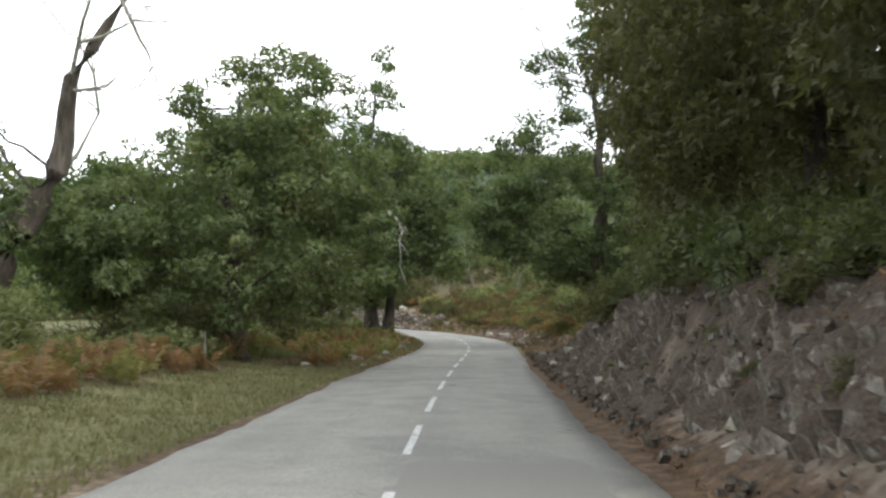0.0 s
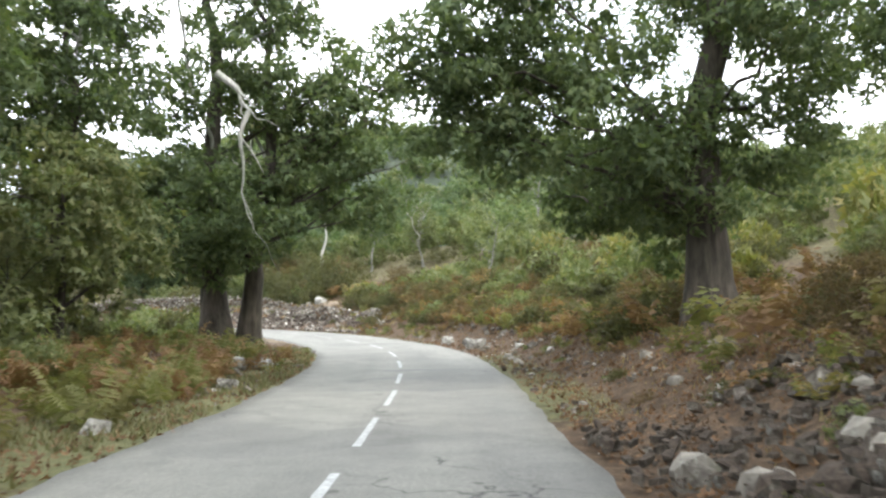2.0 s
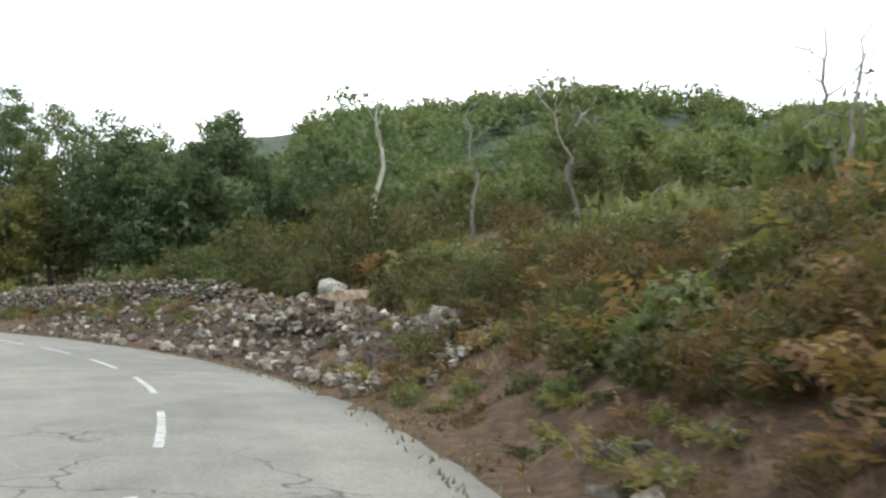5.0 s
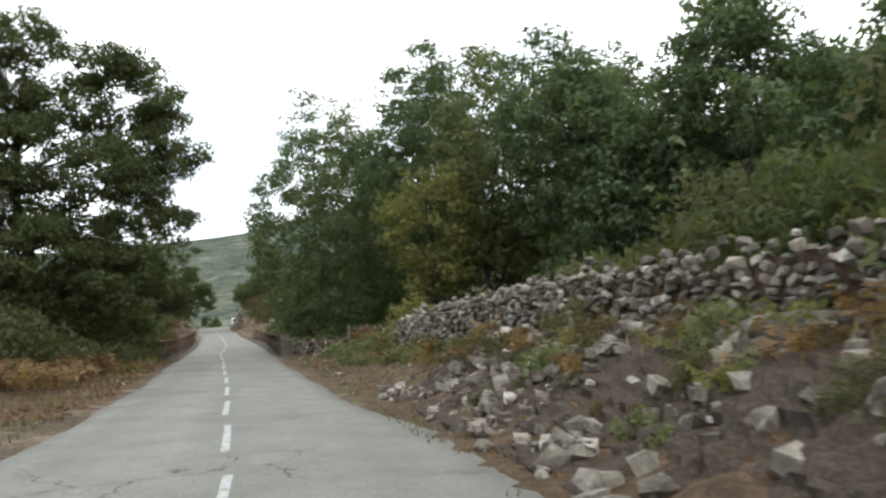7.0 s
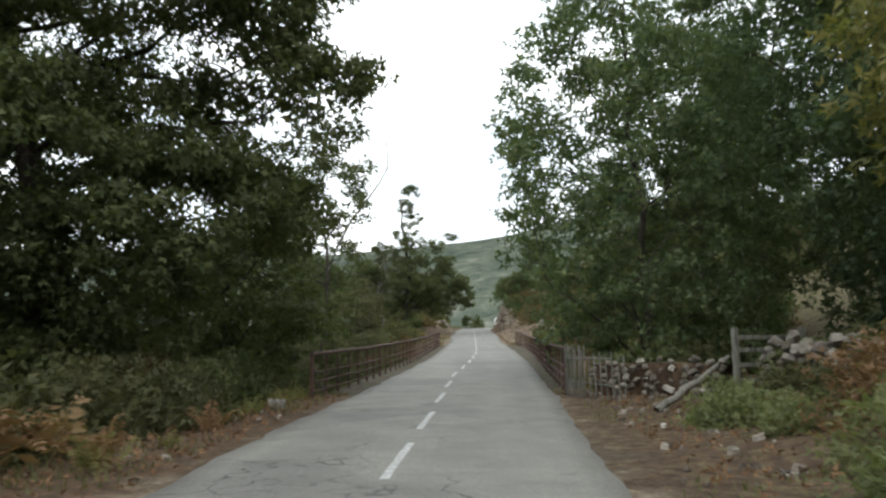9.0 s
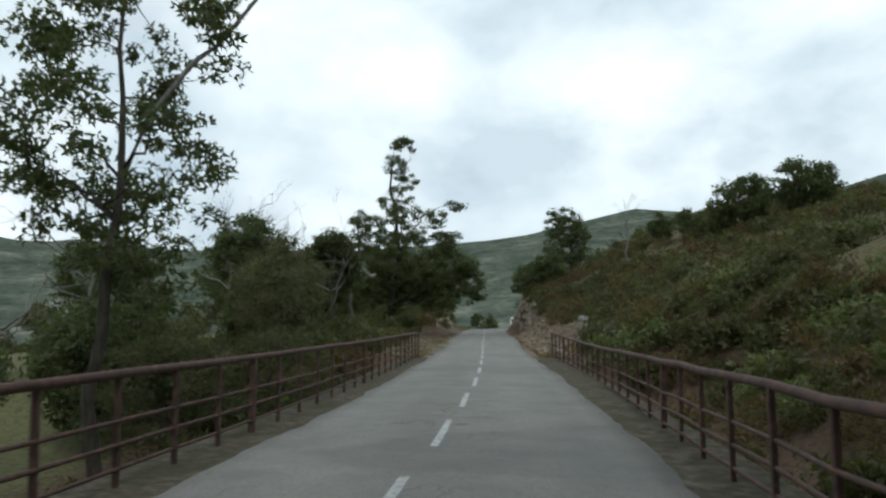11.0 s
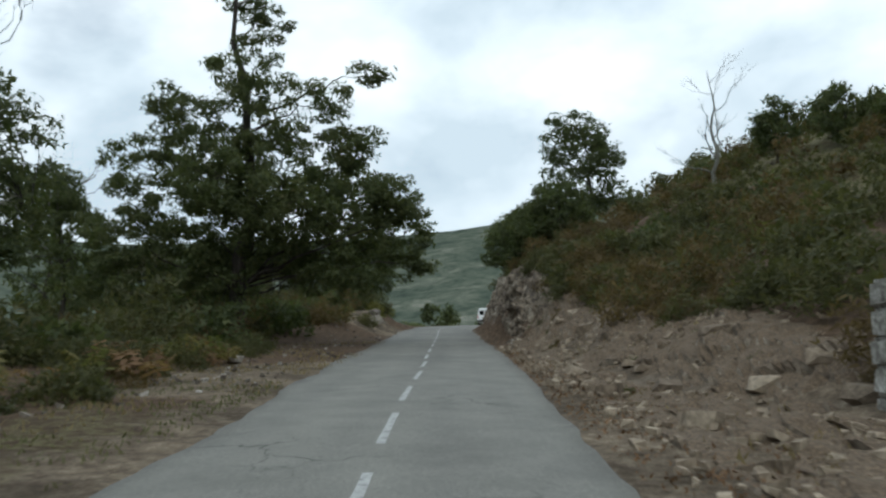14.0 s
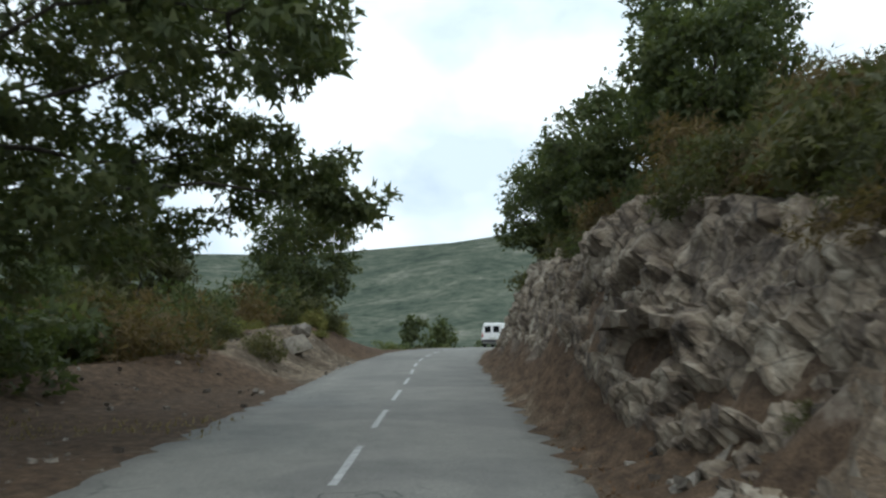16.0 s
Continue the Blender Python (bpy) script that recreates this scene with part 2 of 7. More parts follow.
# asphalt: worn grey chippings, wheel tracks, dark seams, cracks
ASPHALT, t = material("worn_grey_asphalt")
grain = noise_fac(t, 95.0, 3.0, 0.7)
mid = noise_fac(t, 1.1, 6.0, 0.6)
uv = node(t, "ShaderNodeUVMap")
uvm = t.nodes.new("ShaderNodeMapping")
uvm.inputs["Scale"].default_value = (0.03, 0.75, 1.0)
t.links.new(uv.outputs["UV"], uvm.inputs["Vector"])
streak = noise_fac(t, 1.0, 4.0, 0.5, uvm.outputs["Vector"])
base = ramp(t, mid, [(0.3, (0.149, 0.145, 0.130)), (0.5, (0.180, 0.175, 0.157)), (0.72, (0.205, 0.199, 0.178))])
speck = noise_fac(t, 26.0, 4.0, 0.7)
base = mix(t, 1.0, base, ramp(t, speck, [(0.36, (0.80, 0.80, 0.80)), (0.5, (1.0, 1.0, 1.0)), (0.66, (1.22, 1.22, 1.2))]), "MULTIPLY")
base = mix(t, 1.0, base, ramp(t, streak, [(0.34, (0.90, 0.90, 0.905)), (0.66, (1.08, 1.08, 1.07))]), "MULTIPLY")
base = mix(t, 1.0, base, ramp(t, grain, [(0.3, (0.68, 0.68, 0.68)), (0.7, (1.28, 1.28, 1.27))]), "MULTIPLY")
patch = ramp(t, noise_fac(t, 0.16, 2.0, 0.4), [(0.56, (1, 1, 1)), (0.575, (0.86, 0.86, 0.87))])
base = mix(t, 1.0, base, patch, "MULTIPLY")
vor = t.nodes.new("ShaderNodeTexVoronoi")
vor.feature = "DISTANCE_TO_EDGE"
vor.inputs["Scale"].default_value = 0.55
wig = t.nodes.new("ShaderNodeTexNoise")
wig.inputs["Scale"].default_value = 1.8
geo = t.nodes.new("ShaderNodeNewGeometry")
t.links.new(geo.outputs["Position"], wig.inputs["Vector"])
vadd = t.nodes.new("ShaderNodeVectorMath")
t.links.new(geo.outputs["Position"], vadd.inputs[0])
t.links.new(wig.outputs["Color"], vadd.inputs[1])
t.links.new(vadd.outputs[0], vor.inputs["Vector"])
crack = ramp(t, vor.outputs["Distance"], [(0.0, (0, 0, 0)), (0.016, (1, 1, 1))])
where = ramp(t, noise_fac(t, 0.22, 3.0), [(0.52, (0, 0, 0)), (0.62, (1, 1, 1))])
base = mix(t, where, base, mix(t, 0.75, base, crack, "MULTIPLY"))
finish(t, base, 0.82, grain, 0.5, 0.01, specular=0.35)

PAINT, t = material("worn_white_road_paint")
wear = ramp(t, noise_fac(t, 9.0, 8.0, 0.75), [(0.38, (0.20, 0.20, 0.195)), (0.50, (0.36, 0.36, 0.35)), (0.66, (0.50, 0.50, 0.485))])
finish(t, wear, 0.75, noise_fac(t, 90.0), 0.3, 0.005)

TAR, t = material("dark_tar_seal")
finish(t, ramp(t, noise_fac(t, 6.0, 6.0), [(0.3, (0.075, 0.075, 0.077)), (0.7, (0.125, 0.125, 0.125))]), 0.7, noise_fac(t, 70.0), 0.3, 0.005)

DARK_ASPHALT, t = material("darker_asphalt_repair")
finish(t, ramp(t, noise_fac(t, 80.0, 4.0), [(0.3, (0.122, 0.117, 0.105)), (0.7, (0.178, 0.172, 0.154))]), 0.85, noise_fac(t, 90.0), 0.4, 0.01)

# ground: leaf litter and soil, grass, pale sandy dirt, bare rock, chosen by the cover attribute
SOIL, t = material("roadside_ground")
att = t.nodes.new("ShaderNodeAttribute")
att.attribute_name = "cover"
sep = t.nodes.new("ShaderNodeSeparateColor")
t.links.new(att.outputs["Color"], sep.inputs["Color"])
n_big = noise_fac(t, 0.8, 6.0, 0.6)
n_mid = noise_fac(t, 4.5, 7.0, 0.65)
n_fine = noise_fac(t, 28.0, 6.0, 0.7)
litter = ramp(t, n_mid, [(0.28, (0.042, 0.030, 0.022)), (0.5, (0.092, 0.064, 0.043)), (0.72, (0.165, 0.115, 0.075))])
litter = mix(t, 1.0, litter, ramp(t, n_fine, [(0.3, (0.6, 0.58, 0.56)), (0.7, (1.4, 1.38, 1.34))]), "MULTIPLY")
grass = ramp(t, n_mid, [(0.25, (0.078, 0.080, 0.042)), (0.5, (0.125, 0.125, 0.064)), (0.78, (0.185, 0.160, 0.09))])
grass = mix(t, 1.0, grass, ramp(t, n_fine, [(0.3, (0.65, 0.66, 0.6)), (0.7, (1.3, 1.3, 1.25))]), "MULTIPLY")
sand = ramp(t, n_mid, [(0.3, (0.085, 0.066, 0.048)), (0.5, (0.165, 0.130, 0.096)), (0.7, (0.28, 0.235, 0.178))])
sand = mix(t, 1.0, sand, ramp(t, noise_fac(t, 0.5, 5.0, 0.65), [(0.40, (0.55, 0.54, 0.52)), (0.60, (1.12, 1.12, 1.1))]), "MULTIPLY")
sand = mix(t, 1.0, sand, ramp(t, n_fine, [(0.35, (0.6, 0.58, 0.56)), (0.65, (1.35, 1.35, 1.33))]), "MULTIPLY")
stone = ramp(t, n_big, [(0.36, (0.052, 0.041, 0.033)), (0.5, (0.115, 0.092, 0.072)), (0.66, (0.22, 0.185, 0.15))])
stone = mix(t, 1.0, stone, ramp(t, n_mid, [(0.3, (0.55, 0.54, 0.53)), (0.65, (1.2, 1.2, 1.18))]), "MULTIPLY")


def edged(tree, amount, wobble):
    a = node(tree, "ShaderNodeMath")
    a.operation = "MULTIPLY_ADD"
    a.inputs[1].default_value = 0.8
    tree.links.new(wobble, a.inputs[0])
    tree.links.new(amount, a.inputs[2])
    return ramp(tree, a.outputs[0], [(0.78, (0, 0, 0)), (1.0, (1, 1, 1))])


base = mix(t, edged(t, sep.outputs["Red"], n_mid), litter, grass)
base = mix(t, edged(t, sep.outputs["Green"], n_big), base, sand)
base = mix(t, edged(t, sep.outputs["Blue"], n_mid), base, stone)
finish(t, base, 0.97, mix(t, 0.5, n_mid, n_fine), 0.9, 0.08, specular=0.15)

# far maquis: green greyed and lightened in the base colour to stand for haze
HAZED_GREEN, t = material("hazed_far_maquis")
far_n = noise_fac(t, 0.018, 9.0, 0.72)
base = ramp(t, far_n, [(0.34, (0.048, 0.060, 0.050)), (0.46, (0.080, 0.094, 0.074)), (0.58, (0.115, 0.124, 0.098)), (0.70, (0.22, 0.212, 0.185))])
base = mix(t, 1.0, base, ramp(t, noise_fac(t, 0.09, 9.0, 0.75), [(0.38, (0.62, 0.68, 0.66)), (0.5, (1.0, 1.02, 1.0)), (0.62, (1.22, 1.2, 1.16))]), "MULTIPLY")
finish(t, base, 1.0, specular=0.0)

SAND_STONE, t = material("pale_weathered_stone")
inf = t.nodes.new("ShaderNodeObjectInfo").outputs["Random"]
isl = t.nodes.new("ShaderNodeNewGeometry").outputs["Random Per Island"]
tone = ramp(t, mix(t, 0.5, inf, isl), [(0.2, (0.12, 0.092, 0.068)), (0.5, (0.20, 0.16, 0.118)), (0.8, (0.30, 0.25, 0.19))])
sn = noise_fac(t, 6.0, 8.0, 0.65)
finish(t, mix(t, 1.0, tone, ramp(t, sn, [(0.36, (0.55, 0.53, 0.5)), (0.62, (1.3, 1.29, 1.26))]), "MULTIPLY"), 0.95, sn, 0.8, 0.04)

PALE_STONE, t = material("pale_lichen_boulder")
pn = noise_fac(t, 4.0, 9.0, 0.65)
finish(t, mix(t, 1.0, ramp(t, pn, [(0.34, (0.10, 0.09, 0.078)), (0.5, (0.27, 0.26, 0.235)), (0.66, (0.44, 0.43, 0.40))]), ramp(t, noise_fac(t, 16.0, 6.0, 0.65), [(0.35, (0.6, 0.59, 0.57)), (0.62, (1.2, 1.2, 1.18))]), "MULTIPLY"), 0.95, pn, 0.9, 0.06)

RUSTY, t = material("rusty_painted_iron")
rn = noise_fac(t, 7.0, 7.0, 0.65)
finish(t, ramp(t, rn, [(0.3, (0.040, 0.026, 0.022)), (0.5, (0.078, 0.045, 0.036)), (0.72, (0.135, 0.075, 0.055))]), 0.85, rn, 0.5, 0.01)


def plain(name, colour, rough=0.5, metal=0.0, specular=0.5, wear=0.08):
    m, tr = material(name)
    lo, hi = tuple(c * (1 - wear) for c in colour), tuple(min(1, c * (1 + wear)) for c in colour)
    finish(tr, ramp(tr, noise_fac(tr, 5.0, 5.0), [(0.3, lo), (0.7, hi)]), rough, metal=metal, specular=specular)
    return m


VAN_WHITE = plain("white_van_paint", (0.78, 0.79, 0.79), 0.3)
RUBBER = plain("black_rubber", (0.022, 0.022, 0.023), 0.8)
DARK_PLASTIC = plain("dark_grey_plastic", (0.05, 0.05, 0.052), 0.6)
DARK_GLASS = plain("tinted_window_glass", (0.012, 0.014, 0.016), 0.06, specular=0.6)
RED_LENS = plain("red_lamp_lens", (0.38, 0.02, 0.015), 0.25)
PALE_PLATE = plain("pale_plate", (0.55, 0.55, 0.5), 0.5)
STEEL = plain("dull_steel", (0.42, 0.42, 0.43), 0.45, 0.8)
CONCRETE, t = material("dirt_covered_concrete")
cn = noise_fac(t, 5.0, 8.0, 0.7)
base = ramp(t, cn, [(0.34, (0.035, 0.030, 0.020)), (0.5, (0.075, 0.064, 0.044)), (0.7, (0.155, 0.135, 0.105))])
base = mix(t, ramp(t, noise_fac(t, 1.3, 5.0), [(0.50, (0, 0, 0)), (0.62, (0.8, 0.8, 0.8))]), base, (0.050, 0.048, 0.026))
finish(t, base, 0.97, cn, 0.8, 0.04, specular=0.15)


# ---- mesh helpers ----
def mesh_object(name, verts, faces, mat, parent=None, label="", smooth=False):
    me = bpy.data.meshes.new(name)
    me.from_pydata([tuple(v) for v in verts], [], [tuple(f) for f in faces])
    me.materials.append(mat)
    if smooth:
        me.polygons.foreach_set("use_smooth", [True] * len(me.polygons))
    me.update()
    ob = new(name, me)
    ob.parent = parent
    return tagged(ob, label) if label else ob


def array_mesh(name, verts, tris, smooth=False):
    """A mesh from numpy arrays: verts (n, 3), tris (m, 3) or quads (m, 4)."""
    me = bpy.data.meshes.new(name)
    k = tris.shape[1]
    me.vertices.add(len(verts))
    me.vertices.foreach_set("co", np.ascontiguousarray(verts, dtype=np.float32).ravel())
    me.loops.add(tris.size)
    me.loops.foreach_set("vertex_index", np.ascontiguousarray(tris, dtype=np.int32).ravel())
    me.polygons.add(len(tris))
    me.polygons.foreach_set("loop_start", np.arange(0, tris.size, k, dtype=np.int32))
    me.polygons.foreach_set("use_smooth", np.full(len(tris), smooth))
    me.update(calc_edges=True)
    return me


def array_object(name, verts, tris, mat, parent=None, label="", smooth=False):
    me = array_mesh(name, verts, tris, smooth)
    me.materials.append(mat)
    ob = new(name, me)
    ob.parent = parent
    return tagged(ob, label) if label else ob


def part(name, bm, mat, parent, label="", smooth=False):
    me = bpy.data.meshes.new(name)
    bm.to_mesh(me)
    bm.free()
    me.materials.append(mat)
    if smooth:
        me.polygons.foreach_set("use_smooth", [True] * len(me.polygons))
    ob = new(name, me)
    ob.parent = parent
    return tagged(ob, label) if label else ob


def thing(name, place, label, category, group="", kind="", turn=0.0):
    ob = new(name)
    ob.empty_display_size = 0.2
    ob.matrix_basis = Matrix.Translation(place) @ pose(0, 0, 0, 0, 0, turn)
    return tagged(ob, label, category, group, kind)


def box(bm, x0, x1, y0, y1, z0, z1, bevel=0.0):
    vs = bmesh.ops.create_cube(bm, size=1.0)["verts"]
    for v in vs:
        v.co = Vector((x0 + (v.co.x + 0.5) * (x1 - x0), y0 + (v.co.y + 0.5) * (y1 - y0), z0 + (v.co.z + 0.5) * (z1 - z0)))
    if bevel > 0:
        es = list({e for v in vs for e in v.link_edges})
        bmesh.ops.bevel(bm, geom=es, offset=bevel, segments=2, affect="EDGES")


def tube_arrays(paths, sides=6):
    """Tapered tubes along paths: a list of (points (n, 3), radii (n,)). Returns verts and quads."""
    vs, fs, base = [], [], 0
    ang = np.arange(sides) * 2 * np.pi / sides
    for pts, rad in paths:
        pts = np.asarray(pts, float)
        tan = np.gradient(pts, axis=0)
        tan /= np.linalg.norm(tan, axis=1)[:, None] + 1e-9
        ref = np.where(np.abs(tan[:, 2:3]) > 0.9, np.array([[1.0, 0, 0]]), np.array([[0, 0, 1.0]]))
        a = np.cross(tan, ref)
        a /= np.linalg.norm(a, axis=1)[:, None] + 1e-9
        b = np.cross(tan, a)
        ring = pts[:, None] + np.asarray(rad)[:, None, None] * (a[:, None] * np.cos(ang)[None, :, None] + b[:, None] * np.sin(ang)[None, :, None])
        vs.append(ring.reshape(-1, 3))
        n = len(pts)
        i = np.arange(n - 1)[:, None] * sides
        j = np.arange(sides)[None, :]
        k = (j + 1) % sides
        q = np.stack([i + j, i + k, i + sides + k, i + sides + j], -1).reshape(-1, 4) + base
        fs.append(q)
        base += n * sides
    return np.concatenate(vs), np.concatenate(fs)


def hash_noise(x, y, seed=0):
    """Smooth value noise, 0 to 1, on arrays."""
    xi, yi = np.floor(x).astype(np.int64), np.floor(y).astype(np.int64)
    fx, fy = x - xi, y - yi
    fx, fy = fx * fx * (3 - 2 * fx), fy * fy * (3 - 2 * fy)

    def h(a, b):
        n = (a * 374761393 + b * 668265263 + seed * 1442695041) & 0xFFFFFFFF
        n = ((n ^ (n >> 13)) * 1274126177) & 0xFFFFFFFF
        return ((n ^ (n >> 16)) & 0xFFFF) / 65535.0
    return (h(xi, yi) * (1 - fx) + h(xi + 1, yi) * fx) * (1 - fy) + (h(xi, yi + 1) * (1 - fx) + h(xi + 1, yi + 1) * fx) * fy


def fbm(x, y, seed=0, octaves=4):
    out, amp = 0.0, 0.5
    for o in range(octaves):
        out = out + amp * (hash_noise(x * 2 ** o, y * 2 ** o, seed + o) - 0.5)
        amp *= 0.5
    return out


def smooth01(x):
    x = np.clip(x, 0, 1)
    return x * x * (3 - 2 * x)


# ---- the road's line and the lie of the land ----
ROAD = [
    (-2.2, -69.95, 0.0), (-1.25, -24.96, 0.0), (-0.73, 0.03, -0.02),
    (-0.52, 10.04, -0.04), (-0.18, 20.05, -0.06), (0.3, 30.04, -0.07),
    (0.91, 40.02, -0.06), (1.3, 47.96, -0.01), (1.35, 55.86, 0.1),
    (0.55, 63.65, 0.27), (-1.48, 71.19, 0.45), (-4.64, 78.34, 0.66),
    (-9.07, 84.74, 0.86), (-14.46, 90.43, 1.07), (-20.37, 95.75, 1.27),
    (-27.89, 102.32, 1.5), (-35.51, 108.79, 1.74), (-47.63, 119.24, 2.13),
    (-59.77, 129.65, 2.64), (-70.57, 138.57, 3.16), (-82.22, 148.03, 3.75),
    (-93.9, 157.44, 4.37), (-105.42, 167.04, 4.87), (-124.76, 182.89, 5.92),
    (-138.68, 194.29, 6.68), (-148.67, 204.08, 7.26), (-157.95, 217.08, 7.6),
    (-164.63, 231.59, 7.3), (-168.75, 249.08, 6.76), (-168.53, 272.01, 6.07),
]
ROAD = np.array(ROAD)


def road_line(step=0.5):
    seg = np.linalg.norm(np.diff(ROAD[:, :2], axis=0), axis=1)
    knots = np.r_[0, np.cumsum(seg)]
    slope = np.gradient(ROAD, knots, axis=0)
    at = np.arange(0, knots[-1], step)
    i = np.clip(np.searchsorted(knots, at, side="right") - 1, 0, len(knots) - 2)
    h = knots[i + 1] - knots[i]
    u = ((at - knots[i]) / h)[:, None]
    h = h[:, None]
    p = (2 * u**3 - 3 * u**2 + 1) * ROAD[i] + (u**3 - 2 * u**2 + u) * h * slope[i] + (3 * u**2 - 2 * u**3) * ROAD[i + 1] + (u**3 - u**2) * h * slope[i + 1]
    return p, at - knots[2]


LINE, ALONG = road_line()
DIRS = np.gradient(LINE[:, :2], axis=0)
DIRS /= np.linalg.norm(DIRS, axis=1)[:, None]
RIGHT = np.stack([DIRS[:, 1], -DIRS[:, 0]], 1)


def on_line(s, u):
    """The plan place u metres to the right of the road's middle at s metres along it, and the road's height there."""
    s, u = np.asarray(s, float), np.asarray(u, float)
    x, y, z = (np.interp(s, ALONG, LINE[:, i]) for i in range(3))
    rx, ry = (np.interp(s, ALONG, RIGHT[:, i]) for i in range(2))
    return x + rx * u, y + ry * u, z


# s, foot of the bank, its height, its width, then the slopes to 18 m behind it and to 70 m
RIGHT_SIDE = np.array([
    (-80, 3.3, 2.3, 1.8, 0.34, 0.2), (12, 3.3, 2.2, 1.8, 0.34, 0.2), (20, 3.3, 2.3, 1.8, 0.36, 0.2), (30, 3.4, 1.45, 1.8, 0.30, 0.2),
    (40, 3.6, 1.0, 3.0, 0.22, 0.2), (55, 3.6, 0.9, 2.4, 0.28, 0.26), (72, 3.6, 0.9, 1.6, 0.34, 0.26), (80, 4.3, 1.0, 1.8, 0.30, 0.2), (88, 3.5, 1.45, 2.6, 0.28, 0.16),
    (102, 3.2, 1.05, 2.4, 0.28, 0.14), (110, 3.6, 0.85, 2.3, 0.2, 0.14), (118, 4.2, 0.6, 2.0, 0.12, 0.14), (134, 5.0, 0.3, 2.0, 0.10, 0.2), (150, 4.0, 0.4, 3.0, 0.30, 0.3),
    (178, 3.4, 0.6, 2.5, 0.40, 0.22), (186, 4.8, 0.5, 2.4, 0.40, 0.18), (193, 6.0, 0.7, 1.8, 0.42, 0.18), (197, 5.6, 0.9, 1.8, 0.42, 0.18), (202, 4.2, 1.0, 2.2, 0.42, 0.18), (208, 3.5, 1.2, 2.5, 0.42, 0.18), (214, 3.5, 1.5, 2.3, 0.41, 0.18),
    (219, 3.8, 1.5, 1.5, 0.38, 0.18), (224, 3.4, 2.5, 1.4, 0.38, 0.2), (229, 2.95, 3.0, 1.4, 0.42, 0.2), (245, 2.9, 3.6, 1.6, 0.50, 0.25), (270, 3.2, 2.5, 3.0, 0.45, 0.25), (360, 3.2, 2.5, 3.0, 0.4, 0.2)])
LEFT_SIDE = np.array([
    (-80, 5.5, 0.3, 3.0, 0.02, 0.02), (30, 5.0, 0.35, 3.0, 0.02, 0.0), (55, 3.3, 0.4, 2.0, 0.03, 0.0), (75, 4.5, 0.2, 2.0, 0.0, -0.03),
    (110, 4.5, 0.3, 2.0, -0.02, -0.05), (134, 3.2, -0.4, 1.5, -0.1, -0.06), (178, 3.4, 0.1, 2.0, -0.05, -0.08), (200, 6.0, 0.35, 2.0, -0.03, -0.1),
    (225, 8.0, 0.3, 2.5, -0.05, -0.12), (240, 3.8, 0.9, 2.0, -0.04, -0.12), (250, 3.4, 1.6, 2.2, -0.05, -0.12), (259, 3.4, 1.5, 2.0, -0.05, -0.12), (275, 3.4, -0.3, 3.0, -0.12, -0.12), (360, 3.2, -0.3, 3.0, -0.12, -0.12)])
BRIDGE_A, BRIDGE_B = 135.0, 177.5


def side_height(table, s, v):
    foot, high, wide, near, far = (np.interp(s, table[:, 0], table[:, i]) for i in range(1, 6))
    d = v - foot - wide
    return high * smooth01((v - foot) / wide) + near * np.clip(d, 0, 18) + far * np.clip(d - 18, 0, 70)


def lie(s, u):
    """Height of the land over the road's level."""
    h = np.where(u > 0, side_height(RIGHT_SIDE, s, u), side_height(LEFT_SIDE, s, -u))
    cut = smooth01((s - BRIDGE_A + 1) / 7) * smooth01((BRIDGE_B + 1 - s) / 7)
    h = h - cut * 3.0 * (1 - 0.8 * smooth01((u - 5) / 12)) * (1 - 0.5 * smooth01((-u - 10) / 20))
    x, y, _ = on_line(s, u)
    a = np.abs(u)
    rough = smooth01((a - 2.5) / 2.5)
    h = h + rough * (0.32 * fbm(x * 0.45, y * 0.45, 3) + 0.18 * fbm(x * 1.7, y * 1.7, 9, 3)) + smooth01((a - 14) / 30) * 3.0 * fbm(x * 0.05, y * 0.05, 5, 3)
    bank = smooth01((u - 3.2) / 1.0) * (1 - smooth01((u - 7.5) / 3)) * (0.4 + smooth01((s - 216) / 6) * (1 - smooth01((s - 250) / 6)) + smooth01((22 - s) / 8))
    h = h + bank * 0.7 * fbm(x * 1.1 + 7, y * 1.1, 21, 4)
    talus = np.where(u > 0, smooth01((s - 214) / 5) * smooth01((236 - s) / 6), 0) * 0.42 * smooth01((u - 2.7) / 1.2)
    return h + talus - 0.06 * (1 - smooth01((a - 2.3) / 0.5))


def locate(x, y):
    """s and u of plan places."""
    x, y = np.asarray(x, float), np.asarray(y, float)
    s, u = np.empty(x.shape), np.empty(x.shape)
    line, dirs, right, along = LINE[::4, :2], DIRS[::4], RIGHT[::4], ALONG[::4]
    for k in range(0, len(x), 20000):
        q = np.stack([x[k:k + 20000], y[k:k + 20000]], 1)
        d2 = (q**2).sum(1)[:, None] - 2 * q @ line.T + (line**2).sum(1)[None]
        i = np.argmin(d2, 1)
        w = q - line[i]
        s[k:k + 20000] = along[i] + (w * dirs[i]).sum(1)
        u[k:k + 20000] = (w * right[i]).sum(1)
        far = np.sqrt(np.maximum(d2[np.arange(len(i)), i], 0))
        u[k:k + 20000] = np.where(far > 25, np.sign(u[k:k + 20000]) * far, u[k:k + 20000])
    return s, u


